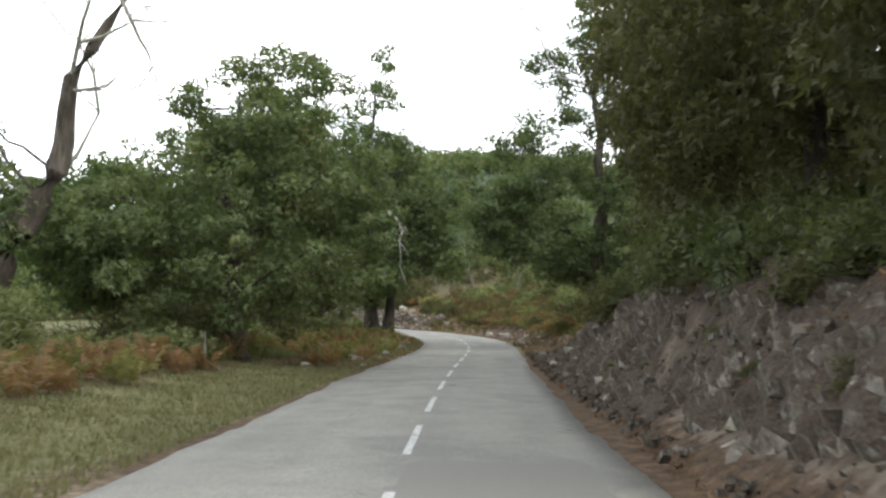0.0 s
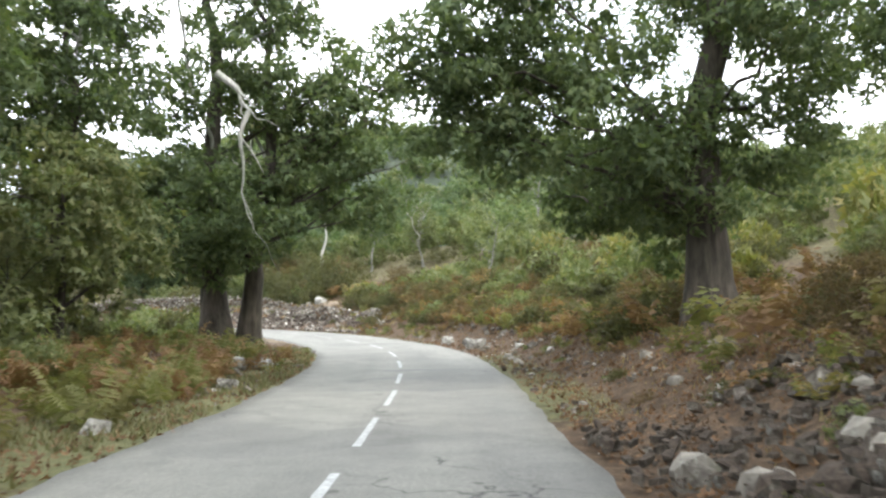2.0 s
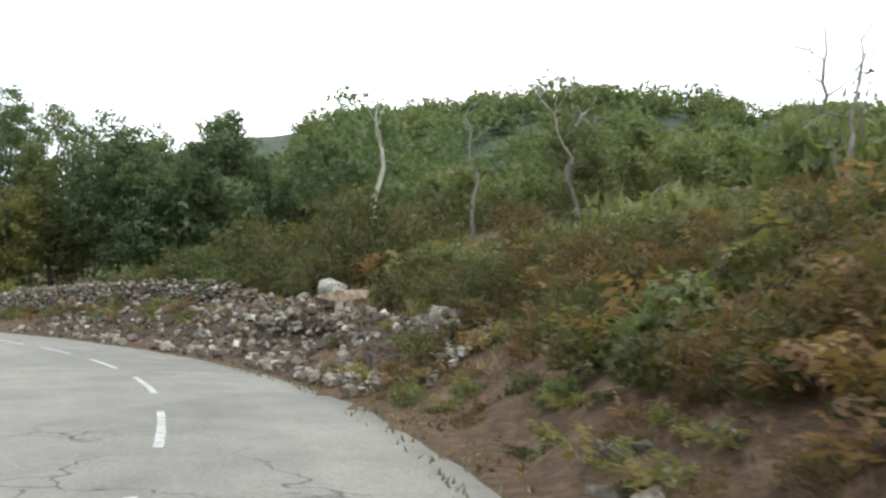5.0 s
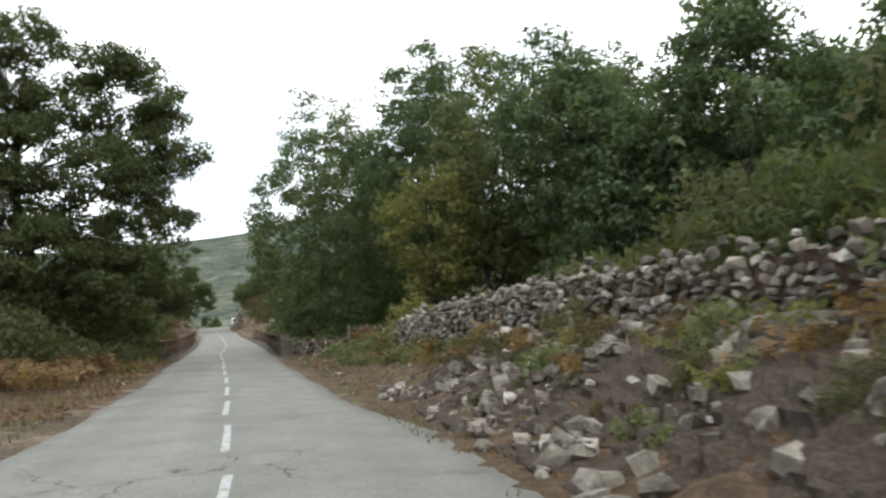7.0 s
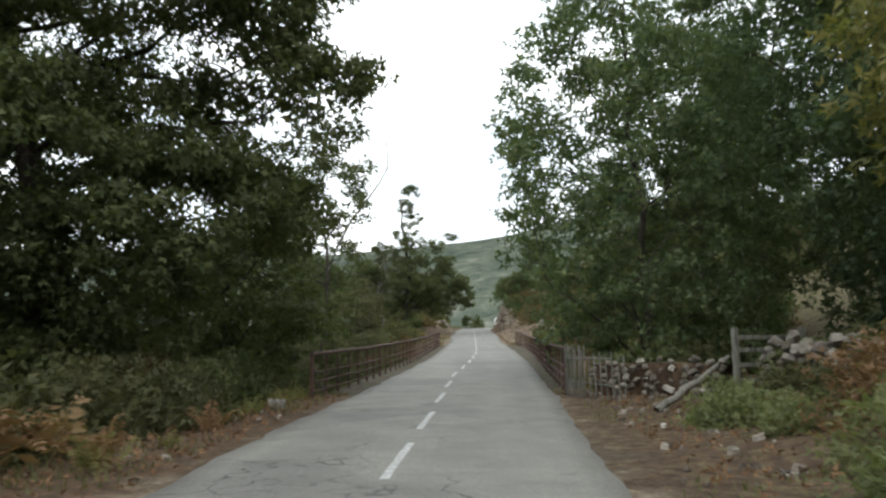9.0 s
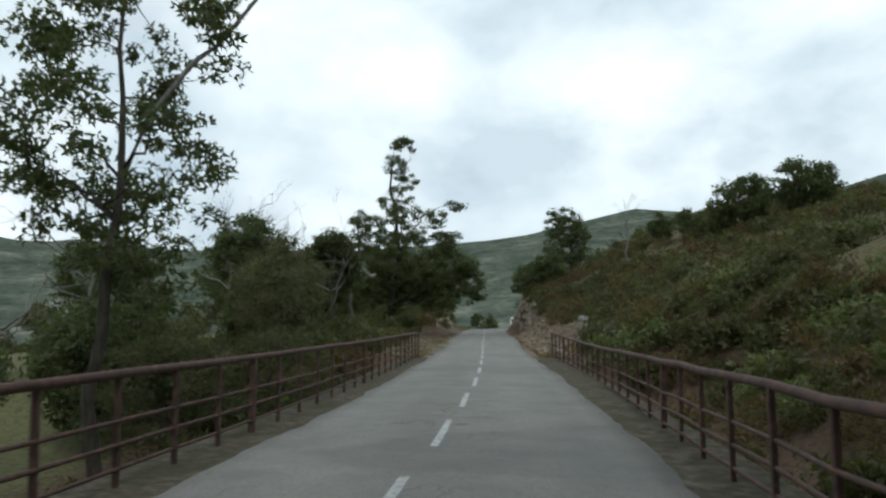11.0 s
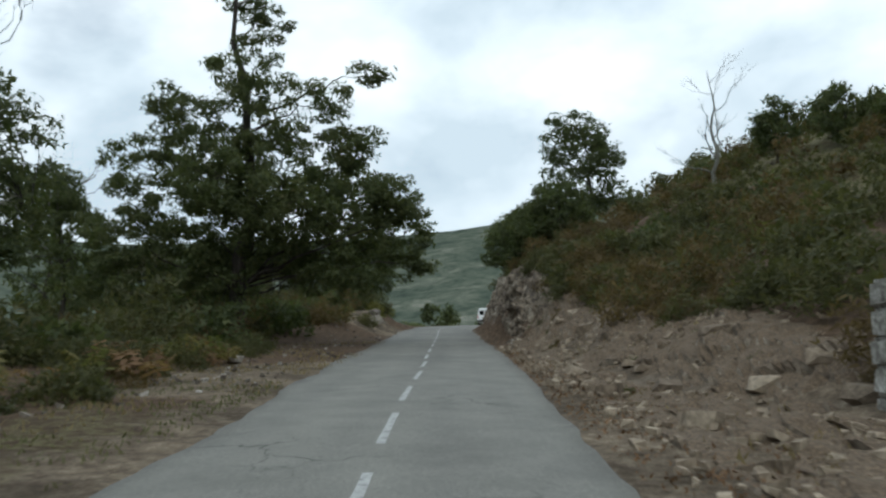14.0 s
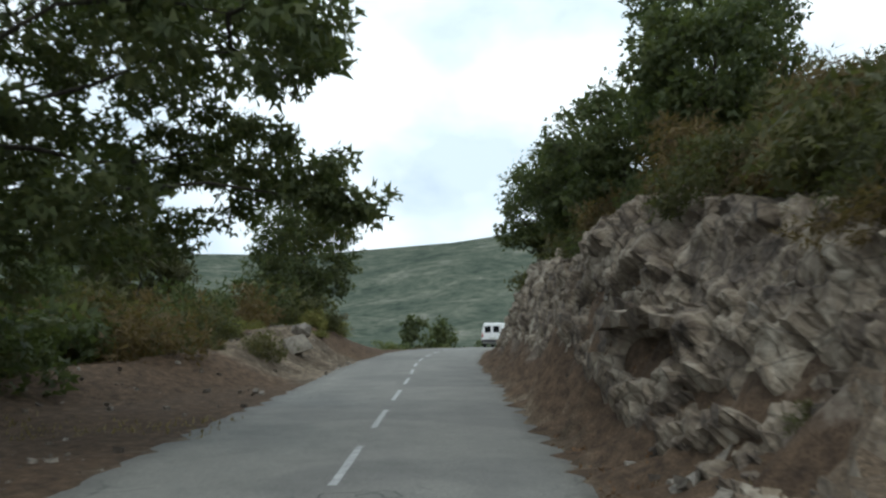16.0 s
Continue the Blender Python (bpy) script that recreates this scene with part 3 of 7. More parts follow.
def far_land(x, y):
    """The land's own height far from the road: a valley with green hills behind it."""
    bearing = np.degrees(np.arctan2(-(x + 60), y - 130))
    r = np.hypot(x + 60, y - 130)
    ridge = np.interp(bearing, [-180, -110, -60, -20, 10, 25, 40, 47, 54, 62, 75, 90, 110, 140, 180], [60, 60, 80, 90, 120, 190, 225, 205, 172, 150, 165, 160, 140, 90, 60])
    hill = ridge * smooth01((r - 320) / 1150) ** 1.2
    rough = smooth01((r - 300) / 500)
    return hill * (1 + 0.28 * rough * fbm(x * 0.004, y * 0.004, 31, 5)) + rough * 26 * fbm(x * 0.012, y * 0.012, 37, 4) - 14 * smooth01((r - 160) / 160) * (1 - smooth01((r - 350) / 500))


def wooded_hill(x, y):
    """The big wooded hill ahead of the first bend."""
    ax, ay, bx, by = 12.0, 300.0, 210.0, 240.0
    w = np.clip(((x - ax) * (bx - ax) + (y - ay) * (by - ay)) / ((bx - ax) ** 2 + (by - ay) ** 2), 0, 1)
    d = np.hypot(x - ax - w * (bx - ax), y - ay - w * (by - ay))
    return 45.0 * smooth01(1 - d / 135) * (1 + 0.25 * fbm(x * 0.02, y * 0.02, 33, 3))


def land(x, y):
    s, u = locate(x, y)
    sc = np.clip(s, ALONG[0], ALONG[-1])
    z = np.interp(sc, ALONG, LINE[:, 2])
    near = z + lie(sc, u)
    r = np.maximum(np.abs(u), np.abs(s - sc))
    w = smooth01((r - 70) / 130)
    return near * (1 - w) + (far_land(x, y) + 3.0) * w + wooded_hill(x, y), s, u


def ground_at(s, u):
    x, y, z = on_line(s, u)
    return Vector((float(x), float(y), float(z + lie(np.asarray(s, float), np.asarray(u, float)))))


def graded(lo, hi, step, out_lo, out_hi):
    core = list(np.arange(lo, hi, step))
    a, g = lo, step
    left, rightward = [], []
    while a > out_lo:
        g *= 1.16
        a -= g
        left.append(a)
    a, g = core[-1], step
    while a < out_hi:
        g *= 1.16
        a += g
        rightward.append(a)
    return np.array(left[::-1] + core + rightward)


gx = graded(-165, 32, 0.85, -3200, 3000)
gy = graded(-12, 235, 0.85, -2500, 3400)
X, Y = np.meshgrid(gx, gy)
Z, S, U = land(X.ravel(), Y.ravel())
nx, ny = len(gx), len(gy)
ii = (np.arange(ny - 1)[:, None] * nx + np.arange(nx - 1)[None]).ravel()
quads = np.stack([ii, ii + 1, ii + nx + 1, ii + nx], 1)
me = array_mesh("ground", np.stack([X.ravel(), Y.ravel(), Z], 1), quads, True)
me.materials.append(SOIL)
me.materials.append(HAZED_GREEN)
centre = (np.abs(U[quads]).mean(1) > 34) | (S[quads].mean(1) > 335) | (S[quads].mean(1) < -66)
me.polygons.foreach_set("material_index", centre.astype(np.int32))


def span(s, a, b, soft=4.0):
    return smooth01((s - a) / soft) * smooth01((b - s) / soft)


grass_w = np.where(U < 0, span(S, 2, 33, 10) * smooth01((-U - 2.6) / 0.8) * smooth01((7.5 + U) / 1.5), 0) \
    + 0.75 * np.where(U < 0, span(S, 34, 66), 0) * smooth01((6 + U) / 2) + np.where(U > 0, span(S, 38, 62, 5) * smooth01((4.4 - U) / 0.7) * 0.6, 0) + np.where(U > 0, span(S, 100, 132) * smooth01((6.5 - U) / 1.5) * 0.38, 0) \
    + np.where(U < 0, span(S, 84, 108) * smooth01((-U - 5) / 1) * smooth01((10 + U) / 2) * 0.8, 0) + np.where(U < 0, span(S, 176, 200, 3) * smooth01((6 + U) / 1) * 0.45, 0) + np.where((U > 0) & (S > 140), 0.5, np.where(U < 0, 0.62, 0.5)) * smooth01((np.abs(U) - 9) / 6)
sand_w = np.where(U < 0, span(S, -30, 18, 12) * smooth01((5.5 + U) / 2.5) * 0.55, 0) + np.where(U < 0, span(S, 66, 108, 8) * smooth01((7.5 + U) / 2) * 0.9, 0) + np.where(U < 0, (0.34 * span(S, 177, 201, 3) + 0.80 * span(S, 199, 214, 3) * smooth01((7 + U) / 1) + 0.12 * span(S, 213, 232, 3)) * smooth01((9 + U) / 2), 0) \
    + np.where(U > 0, span(S, 178, 222, 4) * smooth01((7.5 - U) / 1.5) * 0.95, 0) + np.where(U < 0, span(S, 238, 256) * smooth01((7 + U) / 1), 0) \
    + 0.55 * smooth01((3.3 - np.abs(U)) / 0.6) * span(S, 100, 270)
rock_w = np.where(U > 0, smooth01((U - np.where((S > 214) & (S < 236), 3.8, 3.1)) / 0.5) * (1 - smooth01((U - 5.6) / 1.5)), 0) * (0.9 * span(S, -80, 36, 6) + 0.95 * span(S, 219, 256, 3) + 0.45 * span(S, 196, 222) + 0.2 * span(S, 55, 110))
cover = np.stack([np.clip(grass_w, 0, 1), np.clip(sand_w, 0, 1), np.clip(rock_w, 0, 1), np.ones_like(S)], 1)
ca = me.color_attributes.new("cover", "FLOAT_COLOR", "POINT")
ca.data.foreach_set("color", cover.astype(np.float32).ravel())
tagged(new("ground", me), "leaf-littered soil, grass and sandy verges rising to green hills", "ground", kind="structure")

# ---- road: a slab with ragged edges ----
rs = np.arange(-68, 345, 0.5)
wobble = lambda seed, f: fbm(rs * f, rs * 0 + 0.5, seed, 4)
half_r = np.interp(rs, [0, 20, 45, 60, 77, 86, 99, 104, 112, 128, 150, 187, 199, 208], [2.5, 2.6, 2.7, 2.85, 3.05, 2.9, 2.95, 2.45, 2.25, 2.4, 2.45, 2.15, 2.45, 2.6]) + 0.30 * wobble(41, 0.35) + 0.16 * wobble(43, 1.5)
half_l = np.interp(rs, [0, 14, 39, 92, 102, 111, 128, 136, 160, 180, 197, 206, 214], [2.5, 2.65, 2.65, 2.6, 2.3, 2.25, 2.4, 2.45, 2.25, 2.1, 2.05, 2.6, 3.05]) + 0.36 * wobble(45, 0.30) + 0.2 * wobble(47, 1.3)
cols = np.linspace(-1, 1, 13)
rv, ruv = [], []
for c in cols:
    u = np.where(c > 0, c * half_r, c * half_l)
    x, y, z = on_line(rs, u)
    rv.append(np.stack([x, y, z + 0.03 * (1 - c * c) - 0.005], 1))
    ruv.append(np.stack([rs, u], 1))
x, y, z = on_line(rs, half_r)
rv.append(np.stack([x, y, z - 0.25], 1))
ruv.append(np.stack([rs, half_r], 1))
x, y, z = on_line(rs, -half_l)
rv.insert(0, np.stack([x, y, z - 0.25], 1))
ruv.insert(0, np.stack([rs, -half_l], 1))
nc, nr = len(rv), len(rs)
V = np.stack(rv, 1).reshape(-1, 3)
UVS = np.stack(ruv, 1).reshape(-1, 2)
ii = (np.arange(nr - 1)[:, None] * nc + np.arange(nc - 1)[None]).ravel()
Q = np.stack([ii, ii + 1, ii + nc + 1, ii + nc], 1)
me = array_mesh("road", V, Q, True)
me.materials.append(ASPHALT)
uvl = me.uv_layers.new(name="UVMap")
uvl.data.foreach_set("uv", UVS[Q.ravel()].astype(np.float32).ravel())
road = tagged(new("road", me), "worn grey two-lane asphalt road with ragged edges", "road", kind="structure")


def strip(name, s0, s1, u0, u1, mat, parent, label="", lift=0.004, ragged=0.012, n=14):
    """A thin painted or sealed strip lying on the road."""
    ss = np.linspace(s0, s1, n)
    rows = []
    for k, c in enumerate(np.linspace(0, 1, 4)):
        uu = u0 + (u1 - u0) * c + ragged * np.array([random.uniform(-1, 1) for _ in ss])
        x, y, z = on_line(ss, uu)
        half = np.where(uu > 0, 2.42, 2.52)
        rows.append(np.stack([x, y, z + 0.03 * (1 - (uu / half) ** 2) - 0.005 + lift], 1))
    v = np.stack(rows, 1).reshape(-1, 3)
    i = (np.arange(n - 1)[:, None] * 4 + np.arange(3)[None]).ravel()
    return array_object(name, v, np.stack([i, i + 1, i + 5, i + 4], 1), mat, parent, label)


# the middle dashes: 3 m long, unevenly set out
for k in range(-2, 60):
    s = float(np.interp(k, [-2, 0, 4, 8, 16, 21, 24, 33, 39, 43, 60], [-0.1, 10.1, 29.6, 48.2, 89.3, 112.5, 126.2, 171.4, 199.0, 218.3, 303.0]))
    c = float(np.interp(s, [0, 20, 45, 53, 78, 92, 102, 112, 127, 133, 141, 152, 163, 190, 205, 215], [0.10, 0.10, 0.12, 0.05, 0.34, 0.34, 0.15, 0.05, -0.08, -0.22, -0.38, -0.15, 0.05, 0.1, 0.05, -0.15]))
    strip("road_marking", s, s + 2.9, c - 0.05, c + 0.05, PAINT, road, "worn white centre dash", 0.004, 0.006, 12)


# ---- plants ----
def leaf_arrays(rng, centres, radii, count, size, droop=0.25, slim=0.55, squash=0.8):
    """Pairs of slender leaflets, one triangle each, scattered round the clump centres."""
    n = len(centres) * count
    c = np.repeat(centres, count, 0)
    r = np.repeat(radii, count)[:, None]
    d = rng.normal(size=(n, 3))
    d /= np.linalg.norm(d, axis=1)[:, None] + 1e-9
    p = c + d * r * rng.uniform(0.15, 1.0, (n, 1)) ** 0.6 * np.array([1, 1, squash])
    ax = d * 0.35 + rng.normal(size=(n, 3)) * 0.7 + np.array([0, 0, -droop])
    ax /= np.linalg.norm(ax, axis=1)[:, None] + 1e-9
    nn = d * 1.2 + rng.normal(size=(n, 3)) * 0.5 + np.array([0, 0, 0.4])
    side = np.cross(nn, ax)
    side /= np.linalg.norm(side, axis=1)[:, None] + 1e-9
    up = np.cross(ax, side)
    L = size * rng.uniform(0.6, 1.3, (n, 1))
    W = L * slim * 0.34
    rows = []
    for sg in (-1, 1):
        lean = rng.uniform(0.25, 0.75, (n, 1)) * sg
        out = ax + side * lean + up * rng.normal(size=(n, 1)) * 0.25
        flat = side - ax * lean
        rows += [p + out * L * 0.22 + flat * W, p + out * L * 0.22 - flat * W, p + out * L]
    v = np.stack(rows, 1).reshape(-1, 3)
    i = np.arange(n)[:, None] * 6
    return v, np.concatenate([i + np.array([[0, 1, 2]]), i + np.array([[3, 4, 5]])])


def wander(rng, a, b, n, sway, sag=0.0):
    """A crooked line from a to b."""
    a, b = np.asarray(a, float), np.asarray(b, float)
    w = np.linspace(0, 1, n)[:, None]
    off = np.cumsum(rng.normal(size=(n, 3)) * sway, 0)
    off -= off[0] + (off[-1] - off[0]) * w
    bow = np.sin(w * np.pi) * np.array([[0, 0, sag]])
    return a + (b - a) * w + off + bow


def tree(name, label, place, height, radius, leaves, bark, seed, trunk_r=0.3, crown_low=0.25, clumps=260, per=44, leaf=0.30, clump_r=0.75,
         lean=(0.0, 0.0), limbs=11, gaps=0.35, bare=0, category="tree", group="", stretch=(1.0, 1.0), topping=1.0, slim=0.72, blobs=()):
    """A tree: crooked tapered trunk and limbs, and a crown of leaf clumps with gaps. bare: number of leafless limbs."""
    rng = np.random.default_rng(seed)
    per, leaf = int(per * 0.92), leaf * 0.85
    ob = thing(name, place, label, category, group)
    top = np.array([lean[0], lean[1], height * 0.86])
    spine = wander(rng, (0, 0, -0.3), top, 14, min(0.014 * height, 0.2))
    spine[1:3] = spine[0] + (spine[3] - spine[0]) * np.array([[0.33], [0.66]])
    tr = trunk_r * (1.0 - np.linspace(0, 1, 14) ** 0.8 * 0.9)
    tr[0] *= 1.5
    tr[1] *= 1.12
    wood = [(spine, tr)]
    mid = np.array([lean[0] * 0.6, lean[1] * 0.6, height * (1 + crown_low) / 2])
    half = np.array([radius * stretch[0], radius * stretch[1], height * (1 - crown_low) / 2])
    # clump centres, crowded towards the crown's skin, broken by lumps and gaps
    cand = rng.normal(size=(clumps * 6, 3))
    cand /= np.linalg.norm(cand, axis=1)[:, None]
    lump = np.zeros(len(cand))
    for k in range(9):
        w = rng.normal(size=3)
        w /= np.linalg.norm(w)
        lump = np.maximum(lump, np.clip((cand @ w - 0.55) / 0.45, 0, 1) * rng.uniform(0.7, 1.0))
    rr = rng.uniform(0.25, 1.0, len(cand)) ** 0.45 * (0.70 + 0.38 * lump)
    shape = np.where(cand[:, 2] > 0, 1.0 - (1 - topping) * cand[:, 2] ** 2, 1.0)
    pts = mid + cand * rr[:, None] * half * np.stack([shape, shape, np.ones_like(shape)], 1)
    hole = fbm(pts[:, 0] * 0.55 + seed, pts[:, 1] * 0.55 + pts[:, 2] * 0.5, seed, 3) + 0.5
    pts = pts[hole > gaps][:clumps]
    if blobs:
        weight = np.array([q[3] ** 1.8 for q in blobs])
        take = np.maximum(3, (clumps * weight / weight.sum()).astype(int))
        pts = []
        for (bx, by, bz, br), n in zip(blobs, take):
            d = rng.normal(size=(n, 3))
            d /= np.linalg.norm(d, axis=1)[:, None]
            pts.append(np.array([bx, by, bz]) + d * np.array([br, br, br * 0.8]) * rng.uniform(0.2, 1.0, (n, 1)) ** 0.5)
        pts = np.concatenate(pts)
        hole = fbm(pts[:, 0] * 0.7 + seed, pts[:, 1] * 0.7 + pts[:, 2] * 0.6, seed, 3) + 0.5
        pts = pts[hole > gaps]
    # limbs towards well-spread clumps
    order = rng.permutation(len(pts))[:limbs * 3]
    ends = pts[order[:limbs]]
    if blobs:
        ends = np.concatenate([np.array([q[:3] for q in blobs]), ends[:max(0, limbs - len(blobs))]])
    limb_pts = []
    for e in ends:
        d = np.hypot(e[0] - mid[0], e[1] - mid[1])
        h0 = np.clip(e[2] - d * rng.uniform(0.2, 0.6), min(3.4, height * 0.25), height * 0.8)
        k = int(np.clip(h0 / (height * 0.86) * 13, 1, 12))
        line = wander(rng, spine[k], e, 9, 0.03 * radius, sag=0.05 * d)
        r0 = min(tr[k] * 0.5, 0.075, 0.012 * np.linalg.norm(e - spine[k]) + 0.02)
        wood.append((line, r0 * (1 - np.linspace(0, 1, 9) * 0.85)))
        limb_pts.append(line[2:])
    joints = np.concatenate(limb_pts + [spine[5:]])
    twigs = []
    for e in pts[rng.permutation(len(pts))[:min(len(pts), 44)]]:
        j = joints[np.argmin(((joints - e) ** 2).sum(1) + 2.0 * np.clip(joints[:, 2] - e[2], 0, None))]
        twigs.append((wander(rng, j, e, 5, 0.06), np.array([0.035, 0.028, 0.02, 0.014, 0.006]) * (0.6 + trunk_r)))
    v, f = tube_arrays(wood[:1], 10)
    array_object("trunk", v, f, bark, ob, smooth=True)
    for one in wood[1:]:
        v, f = tube_arrays([one], 6)
        array_object("limb", v, f, bark, ob, smooth=True)
    v, f = tube_arrays(twigs, 3)
    tagged(array_object("twig", v, f, bark, ob, smooth=True), kind="stuff")
    cr = clump_r * rng.uniform(0.6, 1.25, len(pts))
    lv, lf = leaf_arrays(rng, pts, cr, per, leaf, slim=slim, squash=0.55)
    array_object("crown", lv, lf, leaves, ob)
    for k in range(bare):
        bare_limb(ob, rng, mat=GREY_WOOD if bark is BARK_DARK else DEADWOOD, r0=0.08, a=spine[int(rng.integers(5, 12))], b=mid + (rng.normal(size=3) * np.array([1, 1, 0.3]) + np.array([0, 0, 0.95])) * half * 0.95)
    return ob


def branching(rng, a, b, r0, levels, spread=0.5, kids=4):
    """A bare branch with its side twigs, as tube paths."""
    line = wander(rng, a, b, 9, 0.035 * np.linalg.norm(np.asarray(b) - a))
    out = [(line, r0 * (1 - np.linspace(0, 1, 9) * 0.88))]
    if levels:
        L = np.linalg.norm(np.asarray(b, float) - a)
        axis = (np.asarray(b, float) - a) / (L + 1e-9)
        for k in range(kids):
            i = int(rng.integers(2, 9))
            d = axis + rng.normal(size=3) * spread + np.array([0, 0, 0.12])
            d /= np.linalg.norm(d)
            out += branching(rng, line[min(i, 8)], line[min(i, 8)] + d * L * rng.uniform(0.28, 0.5), r0 * (1 - i / 10) * 0.6 + 0.003, levels - 1, spread, kids)
    return out


def bare_limb(parent, rng, a, b, mat=None, name="dead_limb", r0=0.06, label="bare grey dead limb"):
    v, f = tube_arrays(branching(rng, a, b, r0, 2), 4)
    return array_object(name, v, f, mat or DEADWOOD, parent, label, smooth=True)


def bare_tree(name, label, place, height, seed, trunk_r=0.14, wood=None, kids=6, spread=0.5, lean=(0, 0), levels=3, group="", first=0.35):
    rng = np.random.default_rng(seed)
    ob = thing(name, place, label, "dead tree", group)
    top = np.array([lean[0], lean[1], height])
    line = wander(rng, (0, 0, -0.3), top, 12, 0.022 * height)
    rad = trunk_r * (1 - np.linspace(0, 1, 12) * 0.9)
    v, f = tube_arrays([(line, rad)], 8)
    array_object("trunk", v, f, wood or DEADWOOD, ob, smooth=True)
    for k in range(kids):
        i = int(12 * (first + (0.95 - first) * k / max(1, kids - 1)))
        i = min(i, 10)
        d = np.array([rng.normal(), rng.normal(), rng.uniform(0.6, 1.5)])
        d /= np.linalg.norm(d)
        v, f = tube_arrays(branching(rng, line[i], line[i] + d * height * rng.uniform(0.22, 0.4), rad[i] * 0.55, levels - 1, spread, 4), 5)
        array_object("limb", v, f, wood or DEADWOOD, ob, smooth=True)
    return ob


def bush_mesh(seed, size=1.0, clumps=34, per=40, leaf=0.11, slim=0.5, tall=0.85, stems=6):
    """One shrub about 2 m wide and as high as tall says: leaf clumps on thin stems. Returns leaf and stem meshes."""
    rng = np.random.default_rng(seed)
    c = rng.normal(size=(clumps, 3))
    c /= np.linalg.norm(c, axis=1)[:, None]
    c[:, 2] = np.abs(c[:, 2]) * 0.95 + 0.02
    lump = 0.75 + 0.6 * (fbm(c[:, 0] * 1.7 + seed, c[:, 1] * 1.7, seed, 2) + 0.1)
    c = c * (rng.uniform(0.35, 1.0, clumps) ** 0.5 * lump)[:, None] * np.array([1.0, 1.0, tall * 1.15]) * size
    v, f = leaf_arrays(rng, c, 0.30 * size * rng.uniform(0.7, 1.4, clumps), per, leaf, 0.05, slim)
    v[:, 2] = np.maximum(v[:, 2], -0.1)
    lines = [(wander(rng, rng.normal(size=3) * np.array([0.12, 0.12, 0]) - np.array([0, 0, 0.15]), q, 5, 0.03), np.array([0.022, 0.018, 0.014, 0.01, 0.004]) * size) for q in c[:stems]]
    sv, sf = tube_arrays(lines, 3)
    return array_mesh("foliage", v, f), array_mesh("stem", sv, sf, True)


BUSH_SHAPES = [bush_mesh(100 + k, tall=t, leaf=l, clumps=c, per=p) for k, (t, l, c, p) in enumerate([(0.8, 0.108, 42, 32), (1.0, 0.105, 44, 32), (0.62, 0.105, 40, 32), (1.25, 0.108, 46, 32)])]
WISPY = [bush_mesh(140 + k, tall=t, leaf=0.125, slim=0.28, clumps=46, per=34, stems=9) for k, t in enumerate([0.9, 1.15])]
ROUGH = [bush_mesh(160 + k, tall=t, leaf=0.20, clumps=29, per=15, slim=0.7, stems=1)[0] for k, t in enumerate([0.8, 1.0, 0.65, 1.25])]
FINE = [bush_mesh(170 + k, tall=t, leaf=0.14, clumps=33, per=20, slim=0.7, stems=1)[0] for k, t in enumerate([0.8, 1.0, 0.65, 1.25])]
ROUGH_WISPY = [bush_mesh(150 + k, tall=t, leaf=0.16, slim=0.32, clumps=32, per=19, stems=1)[0] for k, t in enumerate([0.9, 1.15])]
shared_meshes = {}


def shared(mesh, mat):
    """A mesh datablock for that mesh in that material, made once."""
    key = (mesh.name, mat.name)
    if key not in shared_meshes:
        me = mesh.copy()
        me.materials.clear()
        me.materials.append(mat)
        shared_meshes[key] = me
    return shared_meshes[key]


def bush(s, u, size, leaves, label, seed, wispy=False, sink=0.1, name="bush", tall=1.0, group="roadside scrub", category="bush", apart=True):
    """A shrub: a thing of its own, or, where apart is off, a part of the joined scrub of that leaf."""
    rng = random.Random(seed)
    pool = WISPY if wispy else BUSH_SHAPES
    fol, st = pool[rng.randrange(len(pool))]
    place, turn = ground_at(s, u) - Vector((0, 0, sink)), rng.uniform(0, 360)
    scale = (size, size * rng.uniform(0.85, 1.15), size * tall * rng.uniform(0.85, 1.15))
    if not apart:
        fol = ROUGH_WISPY[rng.randrange(2)] if wispy else (FINE if abs(u) < 9 else ROUGH)[rng.randrange(4)]
        joined.setdefault(("scrub", leaves.name), (leaves, []))[1].append((fol, Matrix.LocRotScale(place, Euler((0, 0, radians(turn))), scale)))
        return
    ob = thing(name, place, label, category, group, turn=turn)
    ob.scale = scale
    new("foliage", shared(fol, leaves)).parent = ob
    new("stem", shared(st, BARK_DARK)).parent = ob


def frond_mesh(seed, n=17):
    """One arching bracken frond, 1 m long: a thin stalk with slender leaflets set apart along it."""
    rng = np.random.default_rng(seed)
    w = np.linspace(0, 1, n)
    rise = rng.uniform(0.5, 1.0)
    pts = np.stack([w * 0.78, 0.05 * np.sin(w * 4 + seed), rise * np.sin(w * np.pi * 0.64)], 1)
    wide = 0.008 * (1 - 0.8 * w)[:, None] * np.array([[0.0, 1.0, 0.0]])
    vs, fs = list(pts - wide) + list(pts + wide), []
    for i in range(n - 1):
        fs += [(i, i + 1, n + i + 1), (i, n + i + 1, n + i)]
    for i in range(3, n):
        ln = 0.34 * (1 - ((i - 3) / (n - 3)) ** 1.2) * rng.uniform(0.8, 1.15) + 0.03
        along_stalk = pts[i] - pts[i - 1]
        for sg in (-1, 1):
            d = np.array([0.35, sg, rng.uniform(-0.5, 0.2)])
            d /= np.linalg.norm(d)
            p, k = pts[i], len(vs)
            vs += [p + d * ln * 0.5 + along_stalk * 0.42, p + d * ln + np.array([0.02, 0, -0.05 * ln]), p + d * ln * 0.5 - along_stalk * 0.42]
            root = i if sg < 0 else n + i
            fs += [(root, k, k + 1), (root, k + 1, k + 2)]
    return array_mesh("frond", np.array(vs), np.array(fs))


